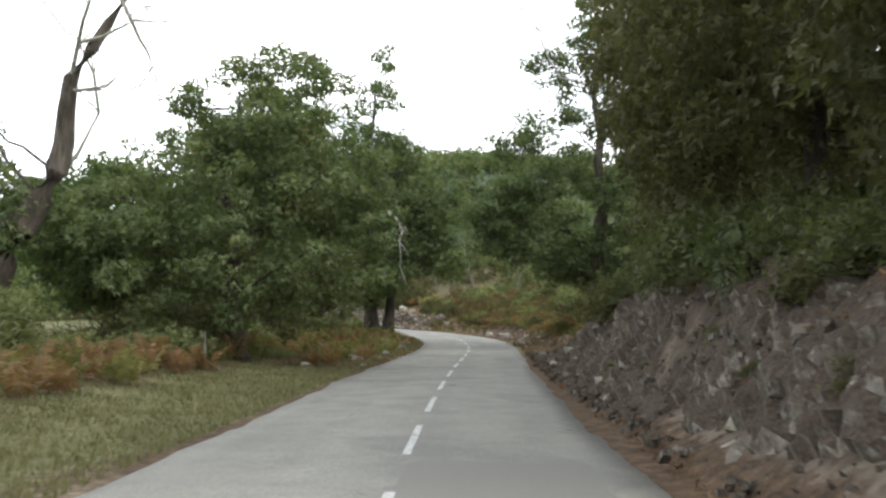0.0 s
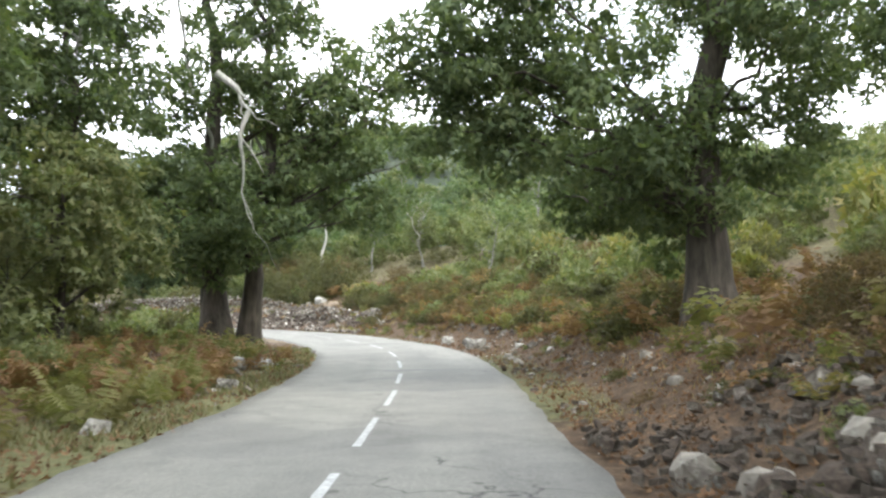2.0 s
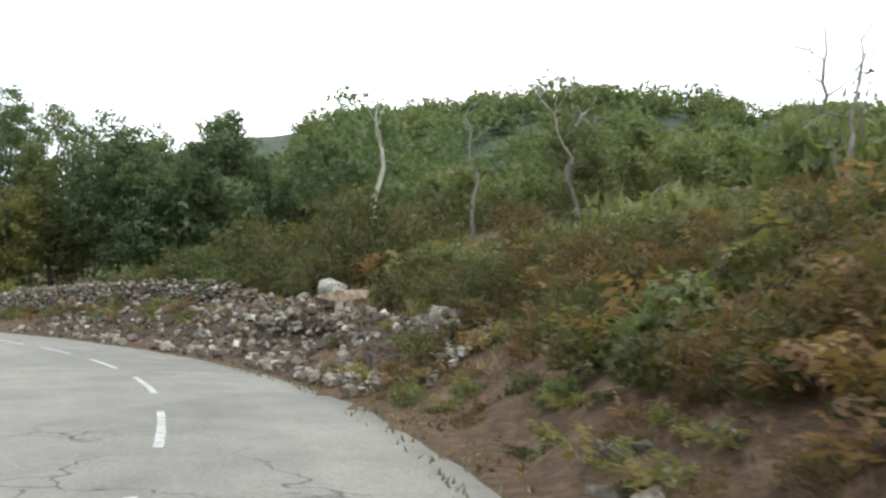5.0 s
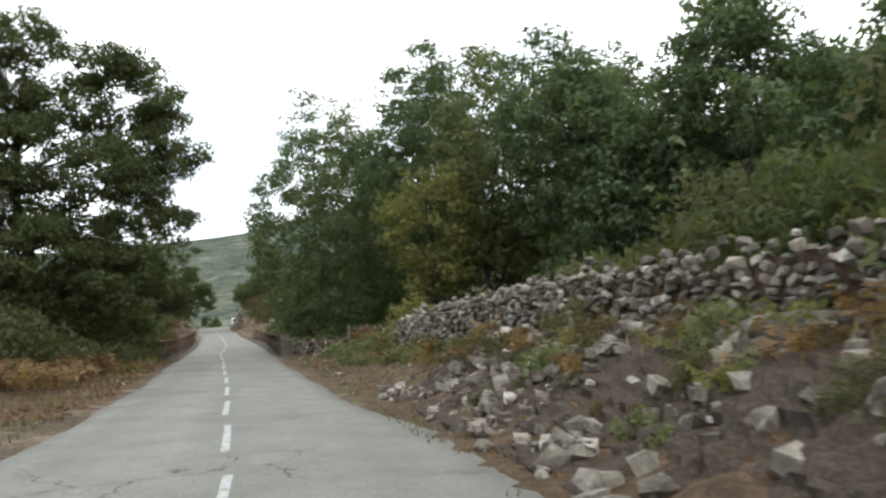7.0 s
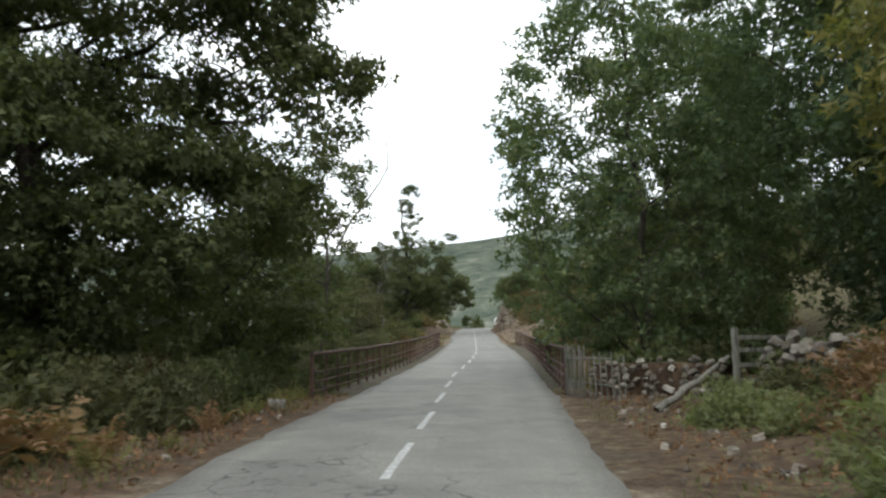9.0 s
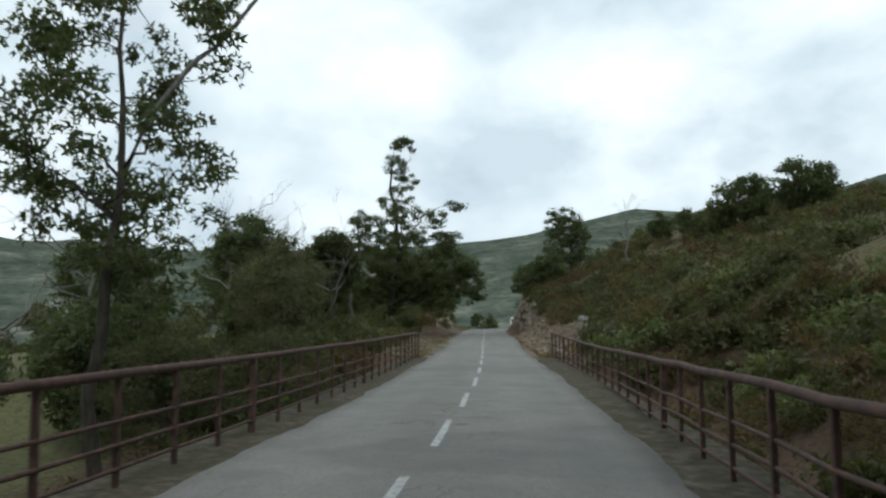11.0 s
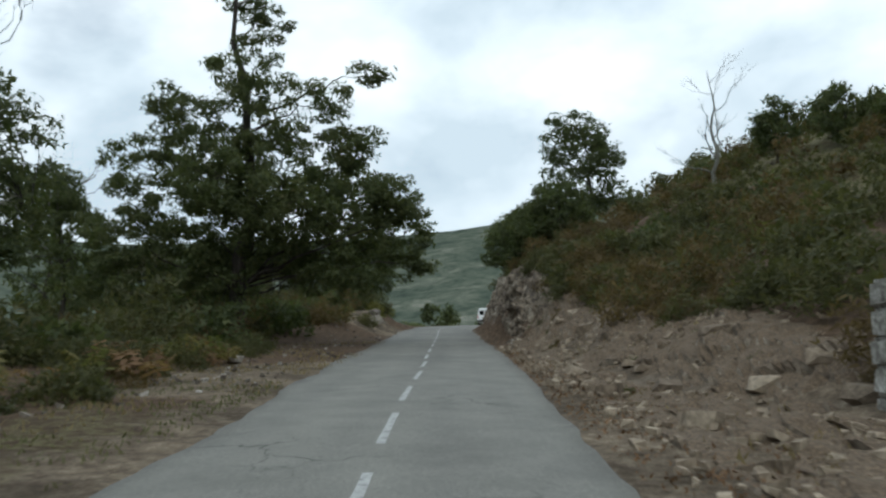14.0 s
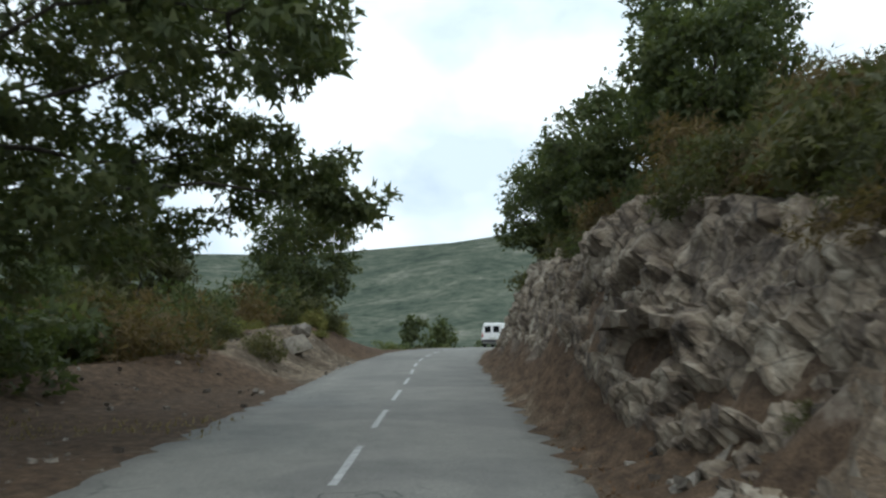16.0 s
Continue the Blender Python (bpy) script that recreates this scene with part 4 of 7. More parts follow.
FRONDS_ROUGH = [frond_mesh(210 + k, 10) for k in range(5)]
FRONDS = [frond_mesh(200 + k) for k in range(5)]


def fern(s, u, size, leaves, label, seed, group="roadside bracken", apart=True):
    """A clump of bracken fronds: a thing of its own, or part of the joined bracken."""
    rng = random.Random(seed)
    place = ground_at(s, u) - Vector((0, 0, 0.03))
    ob = thing("bracken", place, label, "bracken", group) if apart else None
    for k in range(rng.randint(8, 11)):
        sz = size * rng.uniform(0.7, 1.25)
        m = Matrix.LocRotScale((rng.uniform(-0.12, 0.12), rng.uniform(-0.12, 0.12), 0), Euler((rng.uniform(-0.25, 0.25), rng.uniform(-0.35, 0.25), rng.uniform(0, 6.28))), (sz, sz, sz))
        mesh = (FRONDS if apart else FRONDS_ROUGH)[rng.randrange(5)]
        if apart:
            f = new("frond", shared(mesh, leaves))
            f.parent = ob
            f.matrix_basis = m
        else:
            joined.setdefault(("bracken", leaves.name), (leaves, []))[1].append((mesh, Matrix.Translation(place) @ m))


joined = {}


def join_rest(names):
    """Builds what was set aside in joined, one object of stuff for each leaf."""
    cache = {}
    for (what, leaf_name), (leaves, items) in joined.items():
        vs, fs, base = [], [], 0
        for mesh, m in items:
            if mesh.name not in cache:
                co = np.empty(len(mesh.vertices) * 3, np.float32)
                mesh.vertices.foreach_get("co", co)
                ix = np.empty(len(mesh.loops), np.int32)
                mesh.loops.foreach_get("vertex_index", ix)
                cache[mesh.name] = (co.reshape(-1, 3), ix.reshape(-1, 3))
            co, tri = cache[mesh.name]
            a = np.array(m)
            vs.append(co @ a[:3, :3].T + a[:3, 3])
            fs.append(tri + base)
            base += len(co)
        name, label = names[what]
        tagged(array_object(name, np.concatenate(vs), np.concatenate(fs), leaves), label + " with " + leaf_name.replace("_", " "), what, kind="stuff")


# ---- trees, along the road ----
P = ground_at


def spread(seed, n, s0, s1, u0, u1, gap=0.8):
    """n places (s, u) in a stretch beside the road, none nearer than gap to another."""
    rng = random.Random(seed)
    out = []
    for _ in range(n * 12):
        p = (rng.uniform(s0, s1), rng.uniform(u0, u1))
        if all((p[0] - q[0]) ** 2 + (p[1] - q[1]) ** 2 > gap * gap for q in out):
            out.append(p)
        if len(out) == n:
            break
    return out


def along(s, blobs):
    """Blobs given as (ahead, right, up, radius) by the road's direction at s, turned into the world's x and y."""
    i = int(np.clip(np.searchsorted(ALONG, s), 0, len(ALONG) - 1))
    f, r = DIRS[i], RIGHT[i]
    return [(float(a * f[0] + b * r[0]), float(a * f[1] + b * r[1]), c, q) for a, b, c, q in blobs]


tree("chestnut_tree", "dense broad sweet chestnut tree on a grass verge", P(29, -7.2), 10.5, 4.4, CHESTNUT, BARK, 1, 0.4, 0.07, 460, 72, 0.225, 0.68, limbs=20, gaps=0.38,
     blobs=along(29, [(0, 0, 8.5, 2.2), (0, 2, 9, 2.0), (0, -1.8, 6.5, 2.3), (0, 3.2, 6.2, 2.2), (-1, 1, 6, 2.8), (-1, -2.4, 3.5, 2.4), (-1, 1, 3, 2.5), (-0.5, 3.4, 3.4, 2.1), (0, 0, 4.5, 3), (0, 4.2, 4.6, 1.6), (1.5, 1, 7, 2.5), (0, -3.6, 5.2, 2.0)]))
tree("chestnut_tree", "tall sweet chestnut tree with a sparse top", P(58.6, -5.8), 20.0, 4.6, CHESTNUT, BARK, 2, 0.5, 0.12, 520, 46, 0.27, 0.72, limbs=24, gaps=0.42, bare=3,
     blobs=along(58, [(0, 2.6, 8.5, 2.2), (0, 4.2, 7.5, 1.6), (0, 0, 9.5, 2.4), (-1, -1.6, 8, 1.6), (0, 1.5, 12, 2.0), (0, -1, 13, 1.8), (0, 0.5, 16, 1.6), (0, 1, 18.5, 1.1), (-1.5, -1.5, 4.6, 2.2), (-2, 0.6, 4.2, 1.9), (-2.5, -3, 4.0, 2.0), (0, -4.5, 4.0, 1.9), (0, 2.2, 5.2, 1.7), (0, 5.2, 8.8, 1.2), (-1, 5.8, 7.6, 1.3), (-1, 4, 6.2, 1.3), (0, 3.2, 5.0, 1.2), (-1.2, 6.6, 6.3, 0.9), (-0.9, 5.7, 5.2, 0.9), (-0.8, 5.3, 4.0, 0.9), (-0.8, 4.3, 6.0, 0.9), (-0.5, 2.5, 5.6, 0.9), (-1, -1, 3.2, 1.7), (-1, 1.2, 3.6, 1.4)]))
tree("chestnut_tree", "old chestnut tree with ivy inside the road's bend", P(59, -4.9), 15.0, 3.6, CHESTNUT, BARK, 3, 0.44, 0.2, 190, 40, 0.28, 0.7, gaps=0.42, bare=2, limbs=18,
     blobs=along(59, [(0, 0, 5, 1.8), (0, 2, 6.2, 1.7), (0, -2, 6, 2), (0, 0, 8.5, 2.2), (0, 2.5, 10, 1.8), (0, 0, 12.5, 1.8), (0, 4, 8.6, 1.3)]))
tree("chestnut_tree", "huge spreading chestnut tree on a leaf-littered bank", P(48.5, 7.3), 20.0, 7.0, CHESTNUT, BARK, 4, 0.55, 0.06, 860, 64, 0.225, 0.72, limbs=28, gaps=0.33, bare=2,
     blobs=along(48.5, [(-1, -6.2, 6.2, 1.6), (0, -4.2, 6.4, 2.1), (-1, -2.4, 4.8, 2.1), (-0.5, -1, 3.5, 1.7), (0.5, 1.5, 4.6, 2.0), (-1, -2, 9.2, 1.9), (1, 1, 8.5, 2.2), (0, -0.6, 12.5, 1.8), (0.5, 1.8, 12, 1.8), (0, 0, 16, 1.9), (0, 0, 19, 1.4), (-1, 0.5, 7.4, 1.8), (-2, 2.6, 6.6, 1.8), (0, -3.2, 11.0, 1.5), (-1, -4.8, 9.8, 1.2), (1, 3.2, 10.5, 2.0), (0, 3.6, 14, 1.7), (0, -2.4, 14.5, 1.4), (1, 3.4, 7, 1.9), (-1.5, -4.6, 8.0, 1.3), (0.5, -2.8, 6.8, 1.7), (5, -2.7, 3.7, 0.9), (5, -1.4, 3.7, 1.3), (5, -0.2, 3.6, 1.7), (5, 0.6, 2.6, 1.2), (5, -2, 4.9, 1.3), (5, 0, 5, 1.5), (3, -1.6, 5, 1.4), (4.5, 1.2, 4, 1.5), (-0.8, -6.2, 4.7, 0.9), (-0.8, -5.2, 4.5, 1.0), (-0.8, -4.4, 4.0, 0.9), (-0.9, -4.9, 5.4, 1.1)]))
lean_tree = tree("leaning_chestnut_tree", "old leaning chestnut tree with hanging dead branches", P(29, -16.6), 16.0, 4.2, CHESTNUT, BARK, 11, 0.78, 0.3, 150, 44, 0.28, 0.7, lean=(5.6, 0.3), bare=2, gaps=0.3, limbs=8,
     blobs=along(29, [(0, -1.5, 7, 2.2), (0, 0.6, 5, 2.0), (0, -2, 4, 2.2), (0, 4.6, 13.2, 0.8), (0, -3, 9, 1.6)]))
for k, (a, q) in enumerate([((5.2, 0, 12.8), (6.4, 0.2, 8.0)), ((3.6, 0, 10.5), (6.0, -0.4, 11.5)), ((3.2, 0, 9.0), (5.4, 0.3, 9.6))]):
    bare_limb(lean_tree, np.random.default_rng(60 + k), np.array(a), np.array(q), r0=0.09)
tree("chestnut_tree", "dense chestnut tree behind bracken", P(34, -13.5), 8.5, 4.0, CHESTNUT, BARK, 12, 0.3, 0.08, 260, 36, 0.36, 0.9)
tree("chestnut_tree", "light green chestnut tree behind bracken", P(44, -11.5), 8.0, 3.4, LIGHT_GREEN, BARK, 13, 0.3, 0.08, 260, 36, 0.34, 0.85)
tree("chestnut_tree", "tall leafy chestnut tree beside bracken", P(40, -10.0), 12.5, 3.8, CHESTNUT, BARK, 15, 0.3, 0.06, 300, 40, 0.28, 0.75, gaps=0.38)
tree("chestnut_tree", "tall leafy chestnut tree beside bracken", P(47.0, -10.4), 12.0, 3.2, CHESTNUT, BARK, 16, 0.28, 0.08, 250, 40, 0.27, 0.72, gaps=0.4)
tree("chestnut_tree", "tall leafy chestnut tree behind the bend", P(53, -9.6), 14.5, 3.6, CHESTNUT, BARK, 19, 0.32, 0.28, 330, 42, 0.27, 0.72, gaps=0.36, bare=2)
tree("young_chestnut_tree", "light green young tree on a bank", P(40, 9.8), 6.8, 2.4, LIGHT_GREEN, BARK_DARK, 14, 0.10, 0.05, 190, 44, 0.22, 0.6)
tree("young_chestnut_tree", "light green young chestnut tree on the verge", P(51, -8.6), 6.5, 2.8, LIGHT_GREEN, BARK_DARK, 18, 0.14, 0.1, 170, 44, 0.24, 0.65)
for k, (s, u, h, r) in enumerate([(14, 6.4, 9.5, 3.5), (19.5, 6.4, 9.0, 3.3), (25, 7.2, 11.0, 3.2), (8, 6.1, 10, 3.4), (23, 11.0, 14, 3.8), (33, 9.6, 13.5, 3.6), (29, 12.5, 15.0, 4.0)]):
    tree("evergreen_oak", "dark evergreen oak overhanging a rocky bank", P(s, u), h, r, OAK if k > 3 else HEATH, BARK_DARK, 30 + k, 0.24, 0.02, 470, 50, 0.195, 0.62, gaps=0.29, slim=0.62, group="evergreen oaks on the rocky bank")
tree("oak_tree", "large spreading oak tree overhanging the road before a bridge", P(130, -8.6), 17.5, 7.6, OAK, BARK_DARK, 7, 0.42, 0.02, 1950, 88, 0.195, 0.66, limbs=30, gaps=0.24,
     blobs=along(130, [(0, 6.2, 7, 1.2), (-3, -5, 12, 2.4), (-3, -2.5, 15, 2.2), (-4, -6.5, 15, 2.4), (0, 6.6, 10.2, 1.3), (0, 5.8, 12.6, 1.5), (0, 5.0, 14.5, 1.3), (0, 4.6, 10.5, 1.9), (0, 5.1, 8.6, 1.5), (0, 0, 15.6, 1.9), (0, 3, 14.6, 1.7), (0, -3, 14.4, 1.9), (0, 5.4, 12.2, 1.1), (0, 2, 12.4, 2.2), (0, -1, 13, 2.2), (0, -4, 11, 2.5), (0, -5.5, 8, 2.3), (0, 0, 8, 2.6), (0, 3, 6.4, 2.0), (0, -2, 5, 2.6), (0, 2, 3.4, 2.3), (0, -5, 3.5, 2.4), (-2, 0, 10, 2.4), (-2, 3.5, 9.2, 2.0), (-3, -3, 8, 2.5), (0, 0.5, 1.6, 1.9), (-3, -6.5, 5, 2.3), (-2, -7, 9.5, 2.2), (-2, 0.5, 5.5, 2.6), (-2, -4, 2.5, 2.4), (-1, 3.5, 4.6, 2.0), (-2, -1, 3, 2.4), (0, -8.5, 6, 2.2), (1, 5, 5, 1.5)]))
tree("oak_tree", "dark dense oak tree beside a bridge rail", P(137, -6.6), 7.5, 3.4, OAK, BARK_DARK, 71, 0.22, 0.0, 300, 60, 0.19, 0.68, gaps=0.3)
tree("tall_oak_tree", "tall dark oak tree with a narrow top beside a lay-by", P(224, -8.9), 20.5, 6.6, OAK, BARK_DARK, 8, 0.45, 0.06, 1400, 66, 0.20, 0.52, limbs=34, bare=1, gaps=0.31,
     blobs=along(224, [(0, 0.9, 18.4, 1.2), (0, 0.2, 16.4, 1.2), (0, 1.2, 14.8, 1.1), (0, 0.3, 12.8, 1.8), (0, -2.5, 10.5, 1.9), (0, 1, 10.5, 2.4), (0, 4, 11.2, 1.3), (0, 6, 12.3, 0.8), (0, 5.2, 9, 1.5), (0, 3, 8, 2.4), (0, -1, 8, 2.6), (0, -4.2, 8, 2.0), (0, 5.6, 6, 1.8),
                       (0, 2, 5, 2.6), (0, -2, 5, 2.7), (0, -4.8, 5, 2), (-1, 7.6, 4.8, 1.4), (-1, 7, 6.6, 1.3), (-2.5, 0, 7, 2.4), (-2.5, 3, 6, 2.1), (2, 0, 7, 2.4), (0, 4.5, 3.2, 1.9), (0, -1, 2.6, 2.2), (0, -5.5, 2.8, 2.0), (6, 7.8, 4.0, 1.3), (6, 6, 4.8, 1.6), (5, 7, 6.6, 1.3), (5, 4, 6.2, 1.8), (6, 4, 3.9, 1.5), (4, 2, 4.2, 1.7), (5, 0, 5, 2.0), (5, 5.2, 8.2, 1.5), (4, -2.5, 4, 2.0)]))
for k, (s, u, h, r) in enumerate([(121, 14.5, 13, 3.8), (127, 12.5, 14, 3.8), (133, 11.0, 16, 4.2), (140, 12.8, 17.5, 4.2), (138.5, 5.5, 17.5, 4.6), (145, 8.4, 17.5, 4.2), (150, 11.5, 14, 3.6), (114, 18, 11, 3.6), (108, 21.0, 7.5, 3.0), (124, 17.5, 12.0, 3.8), (118, 15.5, 8.0, 3.0)]):
    tree("alder_tree", "slender dark green alder tree in a roadside row", P(s, u), h, r, LIGHT_GREEN if k in (1, 6) else ALDER, BARK_DARK, 40 + k, 0.17, 0.0, 540 if 130 < s < 147 else 460, 56 if 130 < s < 147 else 38, 0.205 if 130 < s < 147 else 0.26, 0.66, group="alder row", gaps=0.34, topping=0.8)
tree("yellowing_tree", "small tree with yellowing autumn leaves", P(126.5, 9.2), 8.5, 2.6, YELLOWED, BARK_DARK, 60, 0.1, 0.1, 130, 36, 0.22, 0.6)
tree("thin_oak_tree", "thin sparse oak tree beyond a bridge rail", P(160, -8.1), 17.0, 3.3, OAK, BARK_DARK, 61, 0.2, 0.25, 190, 46, 0.22, 0.55, gaps=0.4, bare=1)
for k, (s, u, h, r) in enumerate([(183, -17, 7.4, 2.6), (190, -22, 7.4, 2.8), (182, -10.5, 4.6, 2.0), (188, -13, 7.6, 2.4), (195, -14.5, 8.4, 2.6), (200, -10.4, 7.6, 2.5), (207, -12.0, 8.6, 2.6), (173, -13, 5.2, 2.2), (201, -17, 8.5, 2.8), (212, -21, 10.5, 3.2), (236, -23.5, 12.5, 3.6), (226, -17.5, 9.0, 2.6), (172, -14, 6.0, 2.6), (164, -16, 6.5, 2.8)]):
    tree("stunted_oak_tree", "stunted dark oak tree with dead upper branches", P(s, u), h, r, OAK, BARK_DARK, 80 + k, 0.2, 0.1, 210, 44, 0.2, 0.5, gaps=0.46, bare=3, group="stunted oaks", topping=0.7)
for k, (s, u, h, r) in enumerate([(172, -7.6, 4.8, 2.4), (177.5, -8.6, 5.4, 2.5), (167.5, -9.4, 5.2, 2.5)]):
    tree("willow_shrub", "dull olive bushy willow beyond a bridge rail", P(s, u), h, r, WILLOW, BARK_DARK, 120 + k, 0.1, 0.0, 170, 60, 0.19, 0.55, gaps=0.3, slim=0.36, group="willows")
tree("evergreen_oak", "rounded green oak tree on top of a rock face", P(240, 9.4), 9.0, 3.0, OAK, BARK_DARK, 90, 0.16, 0.05, 230, 40, 0.24, 0.6, gaps=0.36)
for k, (s, u, h, r) in enumerate([(236, 5.6, 4.2, 2.0), (243, 5.4, 4.6, 2.1), (249, 5.2, 4.6, 2.0), (231.5, 6.6, 4.0, 1.9)]):
    tree("evergreen_oak", "dark bushy evergreen oak hanging over a rock face", P(s, u), h, r, OAK, BARK_DARK, 93 + k, 0.12, 0.0, 170, 42, 0.20, 0.55, gaps=0.3, group="oaks over the rock face")
tree("hillside_oak", "dark broad-crowned oak on the hillside crest", P(222, 24.0), 5.6, 3.2, OAK, BARK_DARK, 98, 0.2, 0.2, 190, 42, 0.24, 0.6, gaps=0.4, bare=1)
tree("hillside_oak", "dark broad-crowned oak on the hillside crest", P(212, 25.5), 5.8, 3.0, OAK, BARK_DARK, 99, 0.2, 0.15, 190, 42, 0.24, 0.6, gaps=0.4)
tree("oak_tree", "bushy oak tree beyond a dirt mound", P(262, -7.4), 9.0, 3.2, OAK, BARK_DARK, 97, 0.2, 0.0, 420, 46, 0.22, 0.65, gaps=0.3)
for k, (s, u, h, r) in enumerate([(252, -12.5, 5.5, 2.6), (244, -14.5, 5.0, 2.6), (270, -11.0, 5.5, 2.6), (257, -17.0, 6.0, 3.0), (236, -17.0, 5.0, 2.6)]):
    tree("bushy_oak", "low bushy dark oak beyond the lay-by", P(s, u), h, r, OAK if k % 2 else WILLOW, BARK_DARK, 145 + k, 0.12, 0.0, 260, 46, 0.22, 0.6, gaps=0.28, group="bushy oaks beyond the lay-by")
for k, (s, u, h, r) in enumerate([(229, 17.5, 3.4, 1.5), (226.5, 20.0, 3.4, 1.7), (223.5, 22.0, 3.0, 1.8), (216, 27.5, 5.0, 2.2)]):
    tree("hillside_oak", "small dark oak on the hillside crest", P(s, u), h, r, OAK, BARK_DARK, 130 + k, 0.1, 0.05, 70, 40, 0.22, 0.5, gaps=0.36, group="crest oaks")
bare_tree("bare_tree", "leafless grey tree on a scrubby hillside", P(228, 13.8), 6.4, 5, 0.13, kids=10, spread=0.4, levels=3, first=0.2, wood=GREY_WOOD)
bare_tree("dead_tree", "bleached dead tree trunk on the hillside", P(95, 13.2), 7.4, 6, 0.17, kids=4, spread=0.3, levels=2, first=0.6, lean=(0.6, 0.2))
bare_tree("dead_tree", "bare grey dead tree on the hillside", P(92.5, 16.5), 6.3, 26, 0.1, kids=6, levels=3, wood=GREY_WOOD)
tree("hillside_oak", "slender half-dead oak on the hillside", P(88.5, 17.6), 5.2, 1.5, LIGHT_GREEN, GREY_WOOD, 27, 0.12, 0.2, 60, 40, 0.2, 0.45, gaps=0.45, bare=4)
bare_tree("dead_tree", "bare grey dead tree on the hillside", P(86, 27.0), 7.0, 7, 0.13, kids=7, levels=3, wood=GREY_WOOD)
bare_tree("dead_tree", "bare grey dead tree on the hillside", P(78, 24.0), 7.5, 8, 0.12, kids=7, levels=3, wood=GREY_WOOD)
bare_tree("dead_tree", "forked grey dead sapling among bracken", P(76, 10.5), 4.2, 9, 0.06, kids=7, levels=3, first=0.3, lean=(0.9, 0.3), wood=GREY_WOOD)
bare_tree("dead_tree", "bare grey dead tree among young trees", P(70, 16.0), 7.0, 10, 0.1, kids=7, levels=3, wood=GREY_WOOD)
for k, (s, u, h) in enumerate([(178, -17.0, 7.5), (200, -13.4, 8.2), (206, -17.0, 8.5), (203, -9.4, 7.4)]):
    bare_tree("dead_tree", "leafless grey oak with forked bare branches", P(s, u), h, 110 + k, 0.16, kids=7, levels=3, first=0.4, group="bare oaks", wood=GREY_WOOD)

# the bleached broken branch that hangs from the tall chestnut
hang = thing("broken_branch", P(50.5, -4.0) + Vector((0, 0, 4.2)), "bleached dead branch hanging from a chestnut tree", "branch")
hang_rng = np.random.default_rng(5)
v, f = tube_arrays(branching(hang_rng, np.array([-0.6, 0.4, 3.6]), np.array([0.5, 0.0, 2.3]), 0.12, 1, 0.4, 3) + branching(hang_rng, np.array([0.3, 0.0, 2.5]), np.array([0.5, -0.1, -0.6]), 0.07, 1, 0.3, 3), 6)
array_object("limb", v, f, DEADWOOD, hang, smooth=True)


# ---- far woods ----
def woods(name, label, spots, leaves, seed, lobes=11, per=28, leaf=0.35, high=(2.5, 5.5), wide=(1.4, 2.4), plan=False):
    """Many crowns together on a far slope, as one thing that cannot be counted."""
    rng = np.random.default_rng(seed)
    cs, rs2 = [], []
    heights = {}
    if plan:
        z, _, off = land(np.array([q[0] for q in spots]), np.array([q[1] for q in spots]))
        heights = {q: h for q, h, o in zip(spots, z, off) if o > 48}
        spots = list(heights)
    for s, u in spots:
        g = np.array((s, u, heights[(s, u)])) if plan else np.array(ground_at(s, u))
        h, w = rng.uniform(*high), rng.uniform(*wide)
        d = rng.normal(size=(lobes, 3))
        d /= np.linalg.norm(d, axis=1)[:, None]
        c = g + np.array([0, 0, h * 0.52]) + d * np.array([w, w, h * 0.44]) * rng.uniform(0.3, 0.85, (lobes, 1))
        cs.append(c)
        rs2.append(np.full(lobes, w * 0.46) * rng.uniform(0.7, 1.25, lobes))
    v, f = leaf_arrays(rng, np.concatenate(cs), np.concatenate(rs2), per, leaf, 0.1, 0.8)
    return tagged(array_object(name, v, f, leaves), label, "woods", kind="stuff")


woods("hillside_woods", "mixed green woods covering the hillside above the bend", spread(301, 150, 46, 76, 18, 46, 2.0), LIGHT_GREEN, 301, high=(2.4, 4.2), wide=(1.0, 1.9), leaf=0.25, per=40)
woods("hillside_woods", "dark green woods covering the hillside above the bend", spread(302, 170, 40, 128, 30, 92, 2.8), CHESTNUT, 302, high=(3, 5.2), wide=(1.6, 2.6))
woods("hillside_woods", "mixed green woods on the ridge behind the wall", spread(309, 110, 78, 124, 17, 48, 2.4), LIGHT_GREEN, 309, high=(2.4, 4.4), wide=(1.2, 2.1), leaf=0.27, per=40)
woods("hillside_woods", "dark green woods between the alders", spread(310, 70, 100, 140, 16, 46, 2.6), ALDER, 310, high=(7, 11), wide=(1.8, 2.8))
woods("hillside_woods", "dark oak woods on the slope behind roadside trees", spread(303, 40, 10, 50, 14, 40, 2.6), OAK, 303, high=(5, 9), wide=(1.8, 3.0))
woods("hillside_woods", "green woods behind the verge and bracken", spread(304, 50, -5, 70, -42, -16, 2.4), CHESTNUT, 304, high=(4, 8.5), wide=(1.8, 3.0))
woods("hillside_scrub", "brownish green maquis scrub on the hillside", spread(305, 330, 158, 262, 11, 40, 1.3), SCRUB, 305, lobes=8, per=24, high=(1.0, 2.1), wide=(0.9, 1.6), leaf=0.23)
woods("hillside_scrub", "dry brown maquis scrub on the hillside", spread(311, 120, 160, 262, 9, 34, 1.6), BROWN_SCRUB, 311, lobes=8, per=24, high=(1.0, 2.4), wide=(0.8, 1.5), leaf=0.2)
